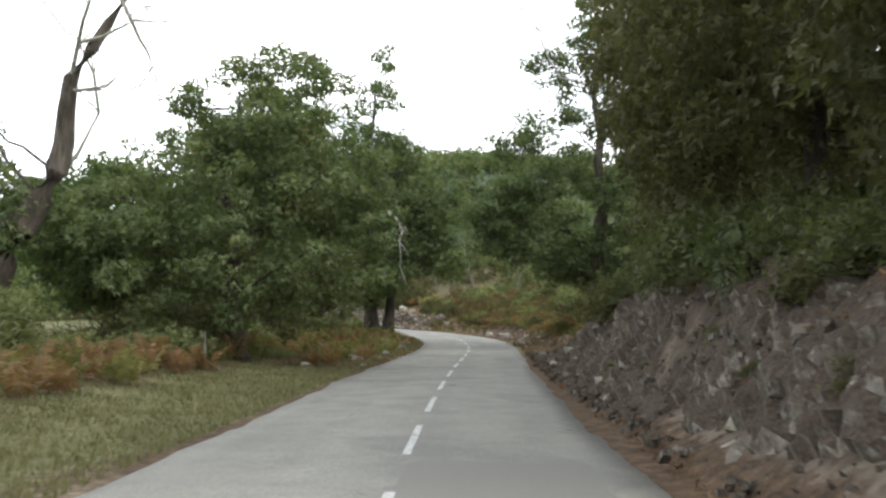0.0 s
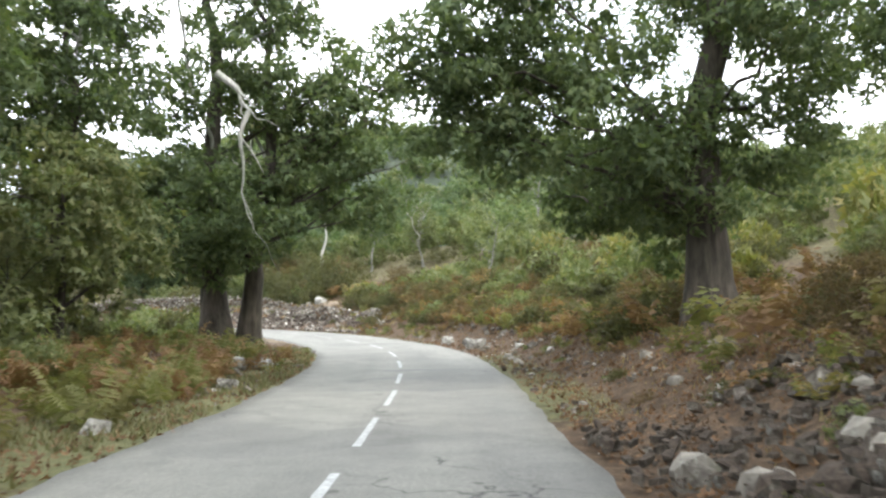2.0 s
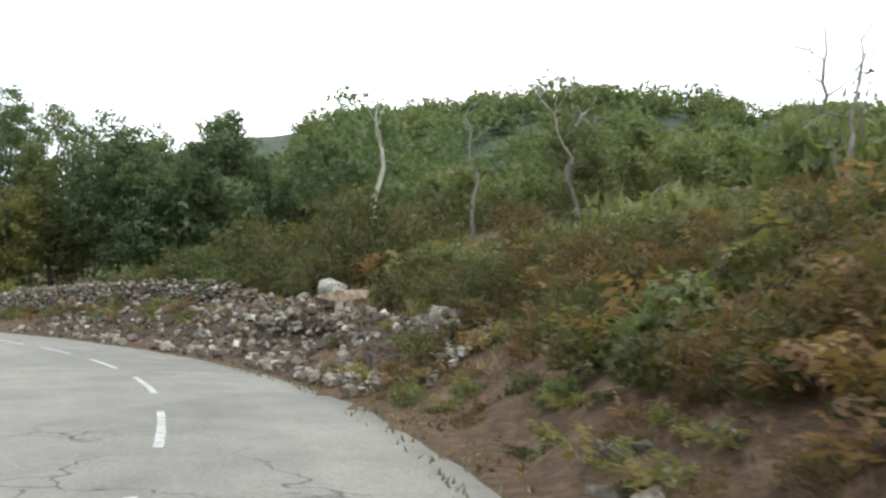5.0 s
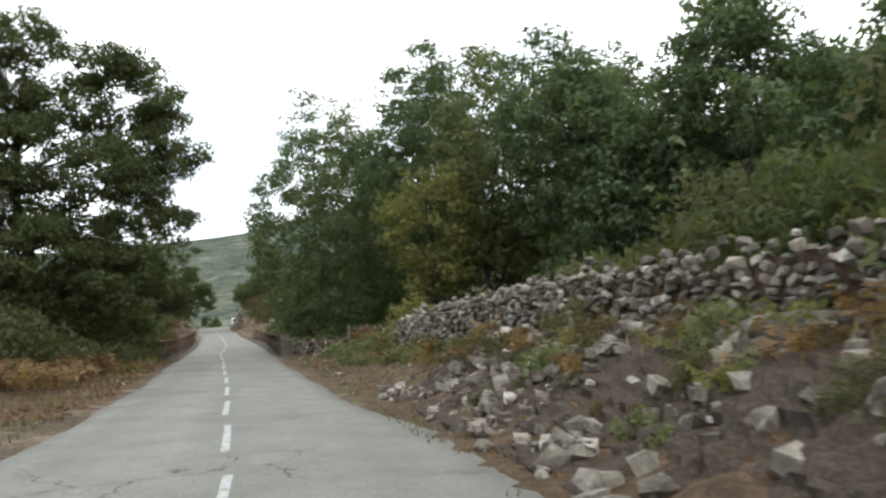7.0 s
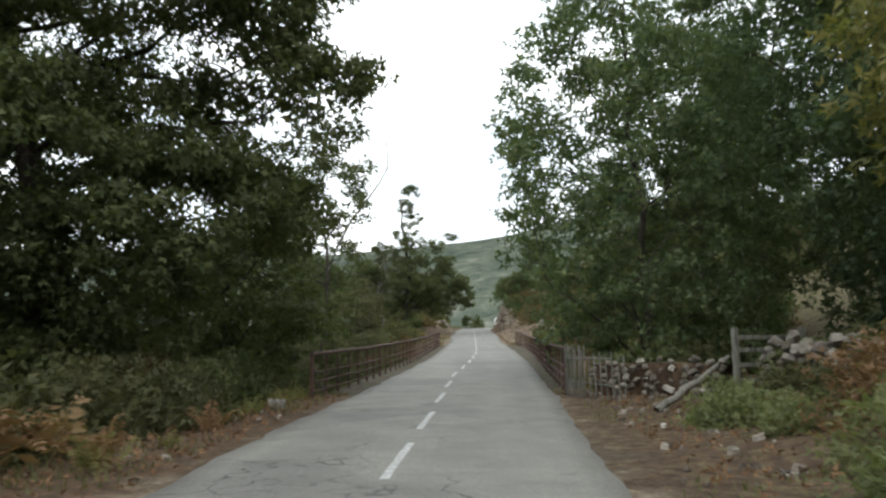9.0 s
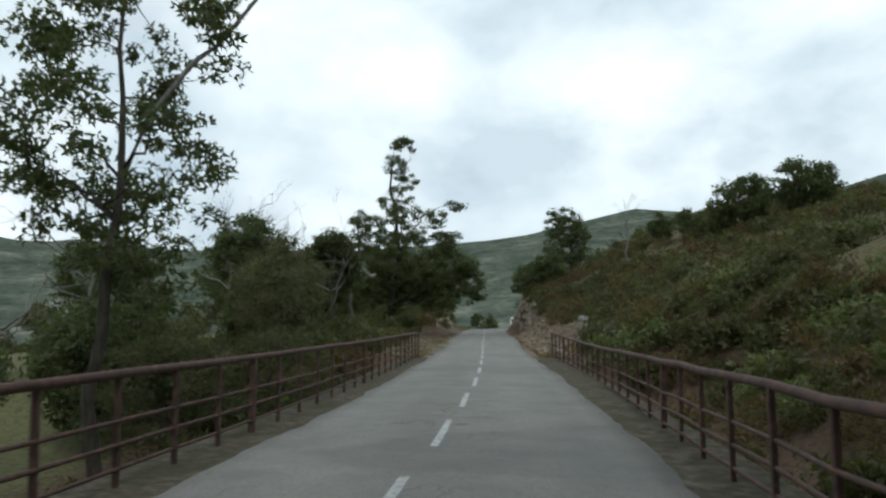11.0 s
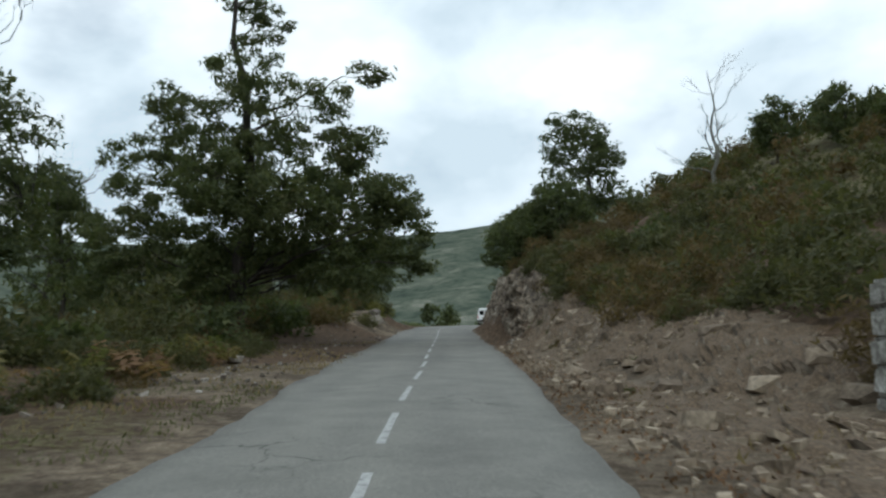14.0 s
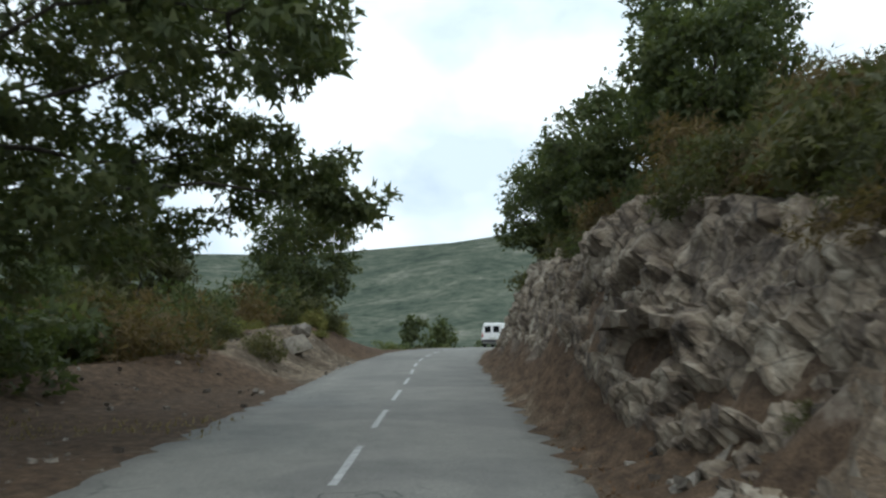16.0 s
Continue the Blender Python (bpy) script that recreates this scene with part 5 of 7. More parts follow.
woods("hillside_scrub", "dark evergreen scrub on the hillside", spread(312, 45, 158, 262, 9, 34, 1.8), OAK, 312, lobes=8, per=24, high=(1.4, 2.8), wide=(0.9, 1.6), leaf=0.22)
woods("valley_scrub", "dark green scrub and trees in the valley", spread(306, 100, 130, 290, -75, -20, 2.6), SCRUB, 306, high=(1.5, 4.5), wide=(1.2, 2.6), leaf=0.34)
woods("valley_woods", "dark green woods beside the road's far bend", spread(307, 60, 275, 335, -60, -5, 2.4), OAK, 307, high=(1.5, 3.5), wide=(1.2, 2.2))
woods("hillside_woods", "dark green woods behind the alders", spread(308, 45, 112, 172, 17, 50, 2.4), ALDER, 308, high=(4, 8.5), wide=(1.6, 2.6))


for k, (leaves, label) in enumerate([(LIGHT_GREEN, "light green woods on the big hill ahead"), (CHESTNUT, "dark green woods on the big hill ahead"), (CHESTNUT, "green woods on the foot of the big hill")]):
    woods("hill_woods", label, spread(320 + k, (420, 420, 260)[k], *((-45, 150, 165, 300), (-45, 150, 165, 300), (-40, 110, 115, 200))[k], 3.0), leaves, 320 + k, lobes=7, per=20, leaf=0.82, high=(3.5, 6.5), wide=(2.8, 4.6), plan=True)


# ---- bushes and bracken, stretch by stretch ----
def thicket(seed, n, s0, s1, u0, u1, sizes, kinds, gap=0.9, tall=1.0, group="roadside scrub", apart=False):
    """kinds: (leaves, label, wispy) chosen in turn at random."""
    rng = random.Random(seed)
    for k, (s, u) in enumerate(spread(seed, n, s0, s1, u0, u1, gap)):
        leaves, label, wispy = kinds[rng.randrange(len(kinds))]
        bush(s, u, rng.uniform(*sizes), leaves, label, seed * 1000 + k, wispy, tall=tall, group=group, apart=apart)


def ferns(seed, n, s0, s1, u0, u1, sizes, kinds, gap=0.45, apart=False):
    rng = random.Random(seed)
    for k, (s, u) in enumerate(spread(seed, n, s0, s1, u0, u1, gap)):
        leaves, label = kinds[rng.randrange(len(kinds))]
        fern(s, u, rng.uniform(*sizes), leaves, label, seed * 1000 + k, apart=apart)


GREEN_B = (LIGHT_GREEN, "light green leafy shrub beside the road", False)
DARK_B = (SCRUB, "dark green maquis shrub beside the road", False)
BROWN_B = (BROWN_SCRUB, "dry brown twiggy shrub beside the road", True)
BROOM_B = (SCRUB, "wispy green broom shrub beside the road", True)
OAK_B = (OAK, "dark evergreen shrub beside the road", False)
# duller olive leaf, picked so its colour stands for shade under the crown
HEATH_B = (HEATH, "dark olive heath shrub toned for shade under an oak", False)
YELLOW_B = (YELLOWED, "yellow-green autumn shrub beside the road", False)
RUST_F = (RUST, "rust-brown autumn bracken fronds on the verge")
GREEN_F = (FERN, "yellowing green bracken fronds on the verge")

# before the bend, verge side
thicket(401, 30, 6, 40, -12.5, -8.0, (1.2, 2.1), [GREEN_B, GREEN_B, BROOM_B], 1.2, apart=True)
ferns(402, 70, 4, 34, -9.2, -6.6, (0.5, 0.85), [RUST_F, RUST_F, GREEN_F], 0.5, apart=True)
ferns(403, 60, 31, 52, -8.0, -3.6, (0.45, 0.8), [RUST_F, GREEN_F, GREEN_F], 0.45, apart=True)
thicket(404, 12, 30, 46, -8.5, -5.0, (0.5, 0.9), [GREEN_B, BROOM_B], 1.0, apart=True)
thicket(405, 16, 60, 76, -14, -6.5, (0.8, 1.5), [GREEN_B, DARK_B], 1.2)
# before the bend, bank side
thicket(406, 44, 2, 28, 4.6, 8.0, (0.9, 1.5), [DARK_B, OAK_B, OAK_B], 0.8, apart=True)
thicket(407, 26, 27, 50, 7.0, 14.0, (0.7, 1.3), [BROWN_B, BROOM_B, GREEN_B, DARK_B], 1.2, apart=True)
ferns(408, 40, 24, 60, 5.5, 10.5, (0.6, 1.0), [RUST_F, GREEN_F], 0.7)
thicket(471, 30, 20, 38, 5.0, 7.4, (0.4, 0.8), [BROWN_B, BROOM_B, DARK_B, BROWN_B], 0.7)
ferns(472, 24, 22, 38, 4.9, 6.6, (0.3, 0.5), [RUST_F, GREEN_F], 0.6)
# low growth on the leaf-littered bank
thicket(465, 30, 36, 58, 4.2, 7.0, (0.15, 0.36), [BROWN_B, BROOM_B, DARK_B, GREEN_B], 0.7)
ferns(466, 34, 36, 60, 4.6, 7.2, (0.25, 0.45), [RUST_F, GREEN_F, GREEN_F], 0.6)
# outside of the bend
ferns(409, 70, 50, 78, 5.2, 10.0, (0.5, 0.85), [RUST_F, GREEN_F, RUST_F], 0.5)
thicket(410, 30, 50, 78, 5.8, 11.0, (0.7, 1.2), [BROWN_B, BROOM_B, DARK_B], 1.1)
thicket(411, 50, 46, 84, 10.0, 24.0, (1.1, 2.1), [GREEN_B, GREEN_B, BROOM_B, YELLOW_B], 1.8, tall=1.2)
thicket(449, 44, 36, 62, -15.0, -8.0, (0.9, 1.6), [GREEN_B, DARK_B, BROOM_B], 1.1)
thicket(450, 20, 60, 84, -13.0, -6.5, (0.8, 1.4), [GREEN_B, DARK_B], 1.2)
ferns(451, 40, 54, 73, 4.9, 7.0, (0.45, 0.75), [RUST_F, GREEN_F], 0.5)
thicket(452, 26, 52, 74, 6.0, 9.5, (0.7, 1.2), [BROOM_B, BROWN_B, DARK_B, GREEN_B], 0.9)
# scrub covering the slope behind the bend
thicket(463, 60, 60, 86, 7.5, 17.0, (0.8, 1.5), [GREEN_B, BROOM_B, DARK_B, BROWN_B, GREEN_B], 1.1)
# broom hanging over the terrace, brown growth before it
thicket(467, 10, 88.5, 95.5, 7.3, 9.0, (1.3, 1.9), [BROOM_B, DARK_B, OAK_B, BROOM_B], 1.1, tall=1.2, apart=True)
thicket(468, 40, 68, 80, 5.0, 8.0, (0.5, 1.0), [BROWN_B, DARK_B, BROWN_B, BROOM_B], 0.7)
thicket(469, 44, 68, 82, 3.7, 5.4, (0.2, 0.45), [BROWN_B, DARK_B, BROWN_B, GREEN_B], 0.5)
ferns(470, 40, 69, 82, 3.9, 6.0, (0.28, 0.5), [RUST_F, RUST_F, GREEN_F], 0.45)
# brambles in front of the terrace wall
thicket(460, 34, 92, 116, 4.7, 5.6, (0.3, 0.6), [DARK_B, BROOM_B, BROWN_B, GREEN_B], 0.6)
ferns(461, 24, 90, 112, 4.4, 5.6, (0.3, 0.5), [RUST_F, RUST_F, GREEN_F], 0.5)
thicket(462, 14, 90.5, 97, 6.6, 7.6, (0.5, 0.9), [DARK_B, BROWN_B, BROOM_B, OAK_B], 0.8, apart=True)
# above the rubble wall
thicket(453, 18, 73, 83, 7.4, 9.0, (0.8, 1.3), [BROWN_B, DARK_B, BROWN_B, (RUST, "rust-brown leafy shrub above a rubble wall", False)], 0.8, apart=True)
ferns(412, 50, 74, 88, 8.0, 11.0, (0.7, 1.1), [RUST_F, RUST_F, GREEN_F], 0.5)
thicket(413, 28, 73, 84.5, 6.8, 11.0, (0.9, 1.6), [BROWN_B, BROWN_B, DARK_B, BROOM_B], 1.1, apart=True)
thicket(414, 17, 88.5, 100, 8.0, 10.5, (1.4, 2.1), [BROOM_B, OAK_B, DARK_B, DARK_B], 1.2, tall=1.3, apart=True)
thicket(415, 9, 88.5, 92, 7.8, 10.0, (0.9, 1.5), [BROWN_B, (RUST, "rust-brown leafy shrub above a rubble wall", False)], 1.2, apart=True)
thicket(416, 22, 88, 120, 11.0, 22.0, (1.2, 2.2), [GREEN_B, BROOM_B, BROWN_B, DARK_B], 1.9)
thicket(417, 18, 104, 122, 7.8, 11.0, (0.7, 1.3), [YELLOW_B, BROOM_B, DARK_B], 1.1, apart=True)
thicket(418, 14, 116, 130, 6.0, 9.5, (0.8, 1.3), [GREEN_B, DARK_B, YELLOW_B], 1.1, apart=True)
ferns(419, 30, 88, 130, 4.6, 6.2, (0.22, 0.42), [RUST_F, RUST_F, GREEN_F], 0.6)
thicket(454, 34, 78, 104, 3.6, 5.6, (0.18, 0.38), [DARK_B, BROOM_B, GREEN_B, BROWN_B], 0.5)
thicket(455, 40, 4, 36, 3.5, 5.2, (0.15, 0.35), [BROWN_B, DARK_B, OAK_B], 0.5)
thicket(456, 30, 182, 222, 3.8, 6.6, (0.18, 0.42), [DARK_B, BROOM_B, BROWN_B], 0.6)
thicket(457, 30, 236, 264, -13.0, -6.4, (1.3, 2.2), [DARK_B, BROOM_B, BROWN_B, OAK_B], 1.2)
# under the oak and along the ravine
thicket(441, 12, 116, 136, -9.5, -5.4, (1.3, 2.0), [HEATH_B, BROWN_B, HEATH_B], 1.5, tall=1.3, apart=True)
thicket(420, 34, 112, 134, -13.0, -6.0, (0.8, 1.6), [HEATH_B, HEATH_B, DARK_B, BROWN_B], 1.1)
ferns(421, 80, 111, 125, -6.8, -4.3, (0.5, 0.85), [RUST_F], 0.4)
ferns(422, 16, 122, 134, -4.6, -3.2, (0.25, 0.45), [RUST_F, GREEN_F], 0.45, apart=True)
thicket(423, 60, 136, 182, -10.0, -4.4, (0.9, 1.5), [DARK_B, OAK_B, BROOM_B, BROWN_B, DARK_B], 1.1, tall=1.3)
thicket(424, 18, 136, 182, -22.0, -12.0, (1.5, 2.4), [DARK_B, OAK_B], 2.0, tall=1.3)
thicket(425, 40, 134, 160, 4.6, 10.0, (0.8, 1.4), [OAK_B, DARK_B, OAK_B], 1.3, tall=1.1)
thicket(426, 76, 150, 180, 4.4, 14.0, (0.9, 1.6), [DARK_B, BROOM_B, BROWN_B, DARK_B, GREEN_B], 1.4)
ferns(427, 30, 158, 184, 4.0, 6.4, (0.35, 0.6), [RUST_F, GREEN_F, RUST_F], 0.7)
thicket(444, 15, 123, 136, -5.8, -4.4, (0.9, 1.4), [HEATH_B, OAK_B, DARK_B], 0.9, tall=1.2, apart=True)
thicket(446, 20, 116, 128, 4.6, 7.2, (0.6, 1.1), [GREEN_B, DARK_B, (RUST, "rust-brown leafy shrub beside a field wall", False)], 1.0, apart=True)
thicket(458, 34, 180, 207, -8.4, -5.2, (0.5, 0.95), [DARK_B, BROOM_B, BROWN_B, DARK_B], 0.8)
thicket(459, 26, 205, 223, -10.0, -6.4, (0.5, 1.0), [DARK_B, BROOM_B, BROWN_B, DARK_B], 0.9)
# after the bridge
thicket(445, 40, 204, 244, -13.5, -8.6, (1.3, 2.1), [BROOM_B, DARK_B, BROWN_B, OAK_B], 1.3)
thicket(473, 18, 215, 227, 5.4, 6.8, (0.9, 1.4), [BROWN_B, BROWN_B, BROOM_B, DARK_B], 0.9, apart=True)
thicket(464, 16, 226, 240, 4.8, 6.4, (0.7, 1.2), [OAK_B, DARK_B, BROWN_B], 0.9, apart=True)
ferns(447, 24, 50, 60, -5.2, -3.3, (0.35, 0.6), [RUST_F, GREEN_F, GREEN_F], 0.5)
ferns(448, 60, 42, 60, -8.5, -4.2, (0.45, 0.75), [GREEN_F, GREEN_F, RUST_F], 0.5)
thicket(443, 14, 215, 228, 6.0, 7.8, (0.9, 1.5), [BROWN_B, BROWN_B, BROOM_B], 0.9, apart=True)
thicket(440, 16, 203, 224, 6.2, 7.6, (0.5, 0.9), [BROWN_B, DARK_B, BROOM_B], 0.9, apart=True)
thicket(442, 48, 174, 203, 7.0, 13.5, (0.9, 1.6), [DARK_B, BROOM_B, BROWN_B, DARK_B], 1.3)
thicket(428, 44, 203, 224, 5.6, 13.0, (0.8, 1.6), [DARK_B, BROOM_B, BROWN_B, DARK_B], 1.4)
thicket(429, 34, 221, 256, 4.8, 11.0, (0.8, 1.5), [DARK_B, OAK_B, BROWN_B, BROWN_B], 1.3)
thicket(430, 34, 180, 214, -15.0, -7.0, (0.8, 1.4), [BROOM_B, DARK_B, GREEN_B, BROWN_B], 1.3)
ferns(431, 26, 180, 212, -8.0, -5.6, (0.5, 0.9), [RUST_F, GREEN_F], 0.6)
thicket(432, 40, 226, 264, -15.0, -8.2, (1.5, 2.3), [DARK_B, BROOM_B, OAK_B, BROWN_B], 1.3)
thicket(433, 18, 240, 262, -9.0, -4.6, (0.6, 1.1), [BROOM_B, DARK_B, YELLOW_B], 0.9, apart=True)
thicket(434, 14, 262, 300, -12.0, -4.0, (0.7, 1.1), [GREEN_B, DARK_B], 1.2)
thicket(435, 18, 256, 300, 4.6, 10.0, (0.9, 1.6), [DARK_B, OAK_B], 1.3)
join_rest({"scrub": ("scrub_thicket", "dense roadside scrub"), "bracken": ("bracken_patch", "dense patch of bracken")})


# ---- stones ----
def stone_mesh(seed, flat=0.7, points=20):
    """An angular stone about 1 m across: the hull of scattered points."""
    rng = random.Random(seed)
    points += 2
    bm = bmesh.new()
    for sx in (-1, 1):
        for sy in (-1, 1):
            for sz in (-1, 1):
                bm.verts.new((sx * 0.40 * rng.uniform(0.4, 1.0), sy * 0.34 * rng.uniform(0.4, 1.0), sz * 0.40 * flat * rng.uniform(0.45, 1.0)))
    for _ in range(points):
        v = Vector((rng.gauss(0, 1), rng.gauss(0, 1), rng.gauss(0, 1)))
        v.normalize()
        bm.verts.new((v.x * 0.5 * rng.uniform(0.7, 1.0), v.y * 0.42 * rng.uniform(0.7, 1.0), v.z * 0.48 * flat * rng.uniform(0.7, 1.0)))
    bmesh.ops.convex_hull(bm, input=bm.verts)
    for v in [v for v in bm.verts if not v.link_faces]:
        bm.verts.remove(v)
    me = bpy.data.meshes.new("stone")
    bm.to_mesh(me)
    bm.free()
    me.materials.append(ROCK)
    return me


STONES = [stone_mesh(500 + k, 0.62 + 0.05 * (k % 6), 3 + k % 5) for k in range(12)]
SAND_SLABS = [stone_mesh(545 + k, 0.36, 3 + k % 3) for k in range(5)]
for m_s in SAND_SLABS:
    m_s.materials.clear()
    m_s.materials.append(SAND_STONE)
SAND_BLOCKS = [stone_mesh(555 + k, 0.68, 3 + k % 3) for k in range(5)]
for m_s in SAND_BLOCKS:
    m_s.materials.clear()
    m_s.materials.append(SAND_STONE)
SLABS = [stone_mesh(530 + k, 0.36 + 0.04 * (k % 4), 3 + k % 4) for k in range(8)]


def lay(parent, place, size, rng, pool=None, tilt=0.3, name="stone", turn=None, squash=1.0):
    pool = pool or STONES
    ob = new(name, pool[rng.randrange(len(pool))])
    ob.parent = parent
    m = Matrix.LocRotScale(place, Euler((rng.uniform(-tilt, tilt), rng.uniform(-tilt, tilt), rng.uniform(0, 6.28) if turn is None else turn)), (size * rng.uniform(0.85, 1.2), size * rng.uniform(0.8, 1.1), size * squash * rng.uniform(0.8, 1.15)))
    ob.matrix_basis = m
    return ob


def heading(s):
    i = int(np.clip(np.searchsorted(ALONG, s), 0, len(ALONG) - 1))
    return math.atan2(DIRS[i, 1], DIRS[i, 0])


def bank_stones(name, label, seed, n, s0, s1, u0, u1, sizes, tilt=0.5, pool=None, sink=0.2):
    """Stones bedded in a bank, parts of it."""
    rng = random.Random(seed)
    ob = thing(name, (0, 0, 0), label, "rocks", kind="structure")
    for _ in range(n):
        s, u = rng.uniform(s0, s1), rng.uniform(u0, u1)
        size = sizes[0] + (sizes[1] - sizes[0]) * rng.random() ** 2.2
        g = ground_at(s, u) + Vector((0, 0, size * (0.22 - sink)))
        lay(ob, g, size, rng, pool, tilt, turn=heading(s) + rng.uniform(-0.6, 0.6))
    return ob


def dry_wall(name, label, seed, s0, s1, u_at, foot, high, size=0.3, thick=0.35, drop=0.12, pool=None):
    """A dry-stone wall laid course by course; u_at, foot, high are functions of s (metres from the road's middle, height of foot over the ground, height)."""
    rng = random.Random(seed)
    ob = thing(name, (0, 0, 0), label, "wall", kind="structure")
    s = s0
    while s < s1:
        step = size * rng.uniform(0.75, 1.15)
        top = high(s) * rng.uniform(0.86, 1.1)
        z = 0.0
        while z < top:
            t = size * rng.uniform(0.5, 0.85)
            if rng.random() > drop:
                p = ground_at(s, u_at(s)) + Vector((0, 0, foot(s) + z + t * 0.4))
                q = on_line(s, u_at(s) + rng.uniform(-0.08, 0.08) + 0.16 * z)
                lay(ob, Vector((float(q[0]), float(q[1]), p.z)), step * rng.uniform(0.9, 1.45), rng, pool, 0.55, squash=t / step * rng.uniform(1.0, 1.6))
            z += t
        s += step
    # the earth core that it leans against
    ss = np.linspace(s0 + 0.1, s1 - 0.1, 24)
    rows = []
    for du, fr in ((0.12, 0.0), (0.2, 0.86), (0.75, 0.86), (0.8, 0.0)):
        uu = np.array([u_at(x) for x in ss]) + du
        x, y, _ = on_line(ss, uu)
        z = np.array([ground_at(a, b).z for a, b in zip(ss, [u_at(x2) for x2 in ss])]) + np.array([foot(a) + high(a) * fr for a in ss]) - (0.3 if fr == 0 else 0)
        rows.append(np.stack([x, y, z], 1))
    v = np.stack(rows, 1).reshape(-1, 3)
    i = (np.arange(23)[:, None] * 4 + np.arange(3)[None]).ravel()
    array_object("core", v, np.stack([i, i + 1, i + 5, i + 4], 1), SOIL, ob)
    return ob


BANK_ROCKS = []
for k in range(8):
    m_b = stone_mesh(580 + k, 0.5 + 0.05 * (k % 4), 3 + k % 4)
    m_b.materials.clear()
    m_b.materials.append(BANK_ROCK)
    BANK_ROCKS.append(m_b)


def cells(s, v, seed, size, amp, tilt):
    """Fractured facets: each point takes the plane of its nearest cell; also how near it is to a crack."""
    rng = np.random.default_rng(seed)
    lo, hi = np.array([s.min(), v.min()]) - size, np.array([s.max(), v.max()]) + size
    n = int((hi - lo).prod() / size ** 2)
    c = rng.uniform(lo, hi, (n, 2))
    off, g = rng.uniform(0, amp, n), rng.normal(size=(n, 2)) * tilt
    p = np.stack([s, v], 1)
    out, crack = np.empty(len(p)), np.empty(len(p))
    for k in range(0, len(p), 1000):
        q = p[k:k + 1000]
        near = np.flatnonzero((c[:, 0] > q[:, 0].min() - 3 * size) & (c[:, 0] < q[:, 0].max() + 3 * size))
        d = np.abs((q[:, None] - c[None, near]) @ np.array([[0.75, 0.06], [-0.14, 1.15]]))
        d = (0.75 * d.max(2) + 0.25 * d.sum(2)) ** 2
        two = np.argpartition(d, 1, 1)[:, :2]
        da, db = np.take_along_axis(d, two[:, :1], 1)[:, 0], np.take_along_axis(d, two[:, 1:], 1)[:, 0]
        i = near[np.where(da < db, two[:, 0], two[:, 1])]
        out[k:k + 1000] = off[i] + ((q - c[i]) * g[i]).sum(1)
        crack[k:k + 1000] = np.abs(np.sqrt(db) - np.sqrt(da))
    return out, crack


def bank_sheet(name, label, seed, s0, s1, u0, u1, ns, nu, sizes, amps, mat, lift=0.0, hollows=()):
    """The broken skin of a cut bank: a fine sheet over the ground, pushed out facet by facet."""
    fine = np.linspace(u0, u1, 160)
    rows_u = []
    for s in np.linspace(s0, s1, ns):
        hh = lie(np.full(160, s), fine)
        run = np.r_[0, np.cumsum(np.hypot(np.diff(fine), np.diff(hh)))]
        rows_u.append(np.interp(np.linspace(0, run[-1], nu), run, fine))
    s, u = np.repeat(np.linspace(s0, s1, ns), nu), np.concatenate(rows_u)
    h = lie(s, u)
    v = (u - u0) + h
    push = 0.0
    for k, (size, amp) in enumerate(zip(sizes, amps)):
        o, crack = cells(s, v, seed + k, size, amp, 0.16 * amp / size)
        push = push + o - 0.4 * amp * (1 - smooth01(crack / (0.12 * size)))
    push = push + 0.12 * fbm(s * 1.7, v * 1.7, seed + 7, 4)
    for hs, hv, rs2, rv2, deep in hollows:
        push = push - deep * smooth01(1.6 - 1.3 * np.sqrt(((s - hs) / rs2) ** 2 + ((v - hv) / rv2) ** 2))
    w = smooth01((u - u0) / 0.35) * smooth01((u1 - u) / 0.7) * smooth01((s - s0) / 2.5) * smooth01((s1 - s) / 2.5)
    bare = smooth01((fbm(s * 0.35, v * 0.5, seed + 9, 3) + 0.27) / 0.25)
    push = (push * bare + lift) * w - 0.16 * (1 - w)
    x, y, z = on_line(s, u - push * 0.75)
    me = array_mesh(name, np.stack([x, y, z + h + push * 0.55], 1), (np.arange(ns - 1)[:, None] * nu + np.arange(nu - 1)[None]).ravel()[:, None] + np.array([[0, nu, nu + 1, 1]]))
    me.materials.append(mat)
    return tagged(new(name, me), label, "rock", kind="structure")


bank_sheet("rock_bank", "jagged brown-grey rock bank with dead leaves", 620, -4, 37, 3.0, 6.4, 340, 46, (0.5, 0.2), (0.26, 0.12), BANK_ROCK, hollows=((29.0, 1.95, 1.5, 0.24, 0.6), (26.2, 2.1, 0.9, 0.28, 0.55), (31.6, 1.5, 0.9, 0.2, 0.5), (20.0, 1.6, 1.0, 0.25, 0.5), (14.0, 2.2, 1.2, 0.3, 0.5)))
bank_sheet("rock_cutting", "fractured grey-brown rock cutting beside the road", 630, 219.0, 254, 3.2, 5.5, 380, 64, (0.8, 0.3), (0.34, 0.15), CLIFF, hollows=((225.6, 1.75, 1.15, 0.42, 1.0), (223.2, 1.5, 0.6, 0.2, 0.4), (229.5, 2.6, 0.8, 0.3, 0.5), (233.0, 1.6, 0.9, 0.3, 0.5)))
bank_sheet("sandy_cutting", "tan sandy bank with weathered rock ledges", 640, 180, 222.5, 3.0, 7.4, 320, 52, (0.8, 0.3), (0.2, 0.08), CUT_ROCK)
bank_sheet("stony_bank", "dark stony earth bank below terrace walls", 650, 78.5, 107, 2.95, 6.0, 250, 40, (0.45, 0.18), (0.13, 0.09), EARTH)
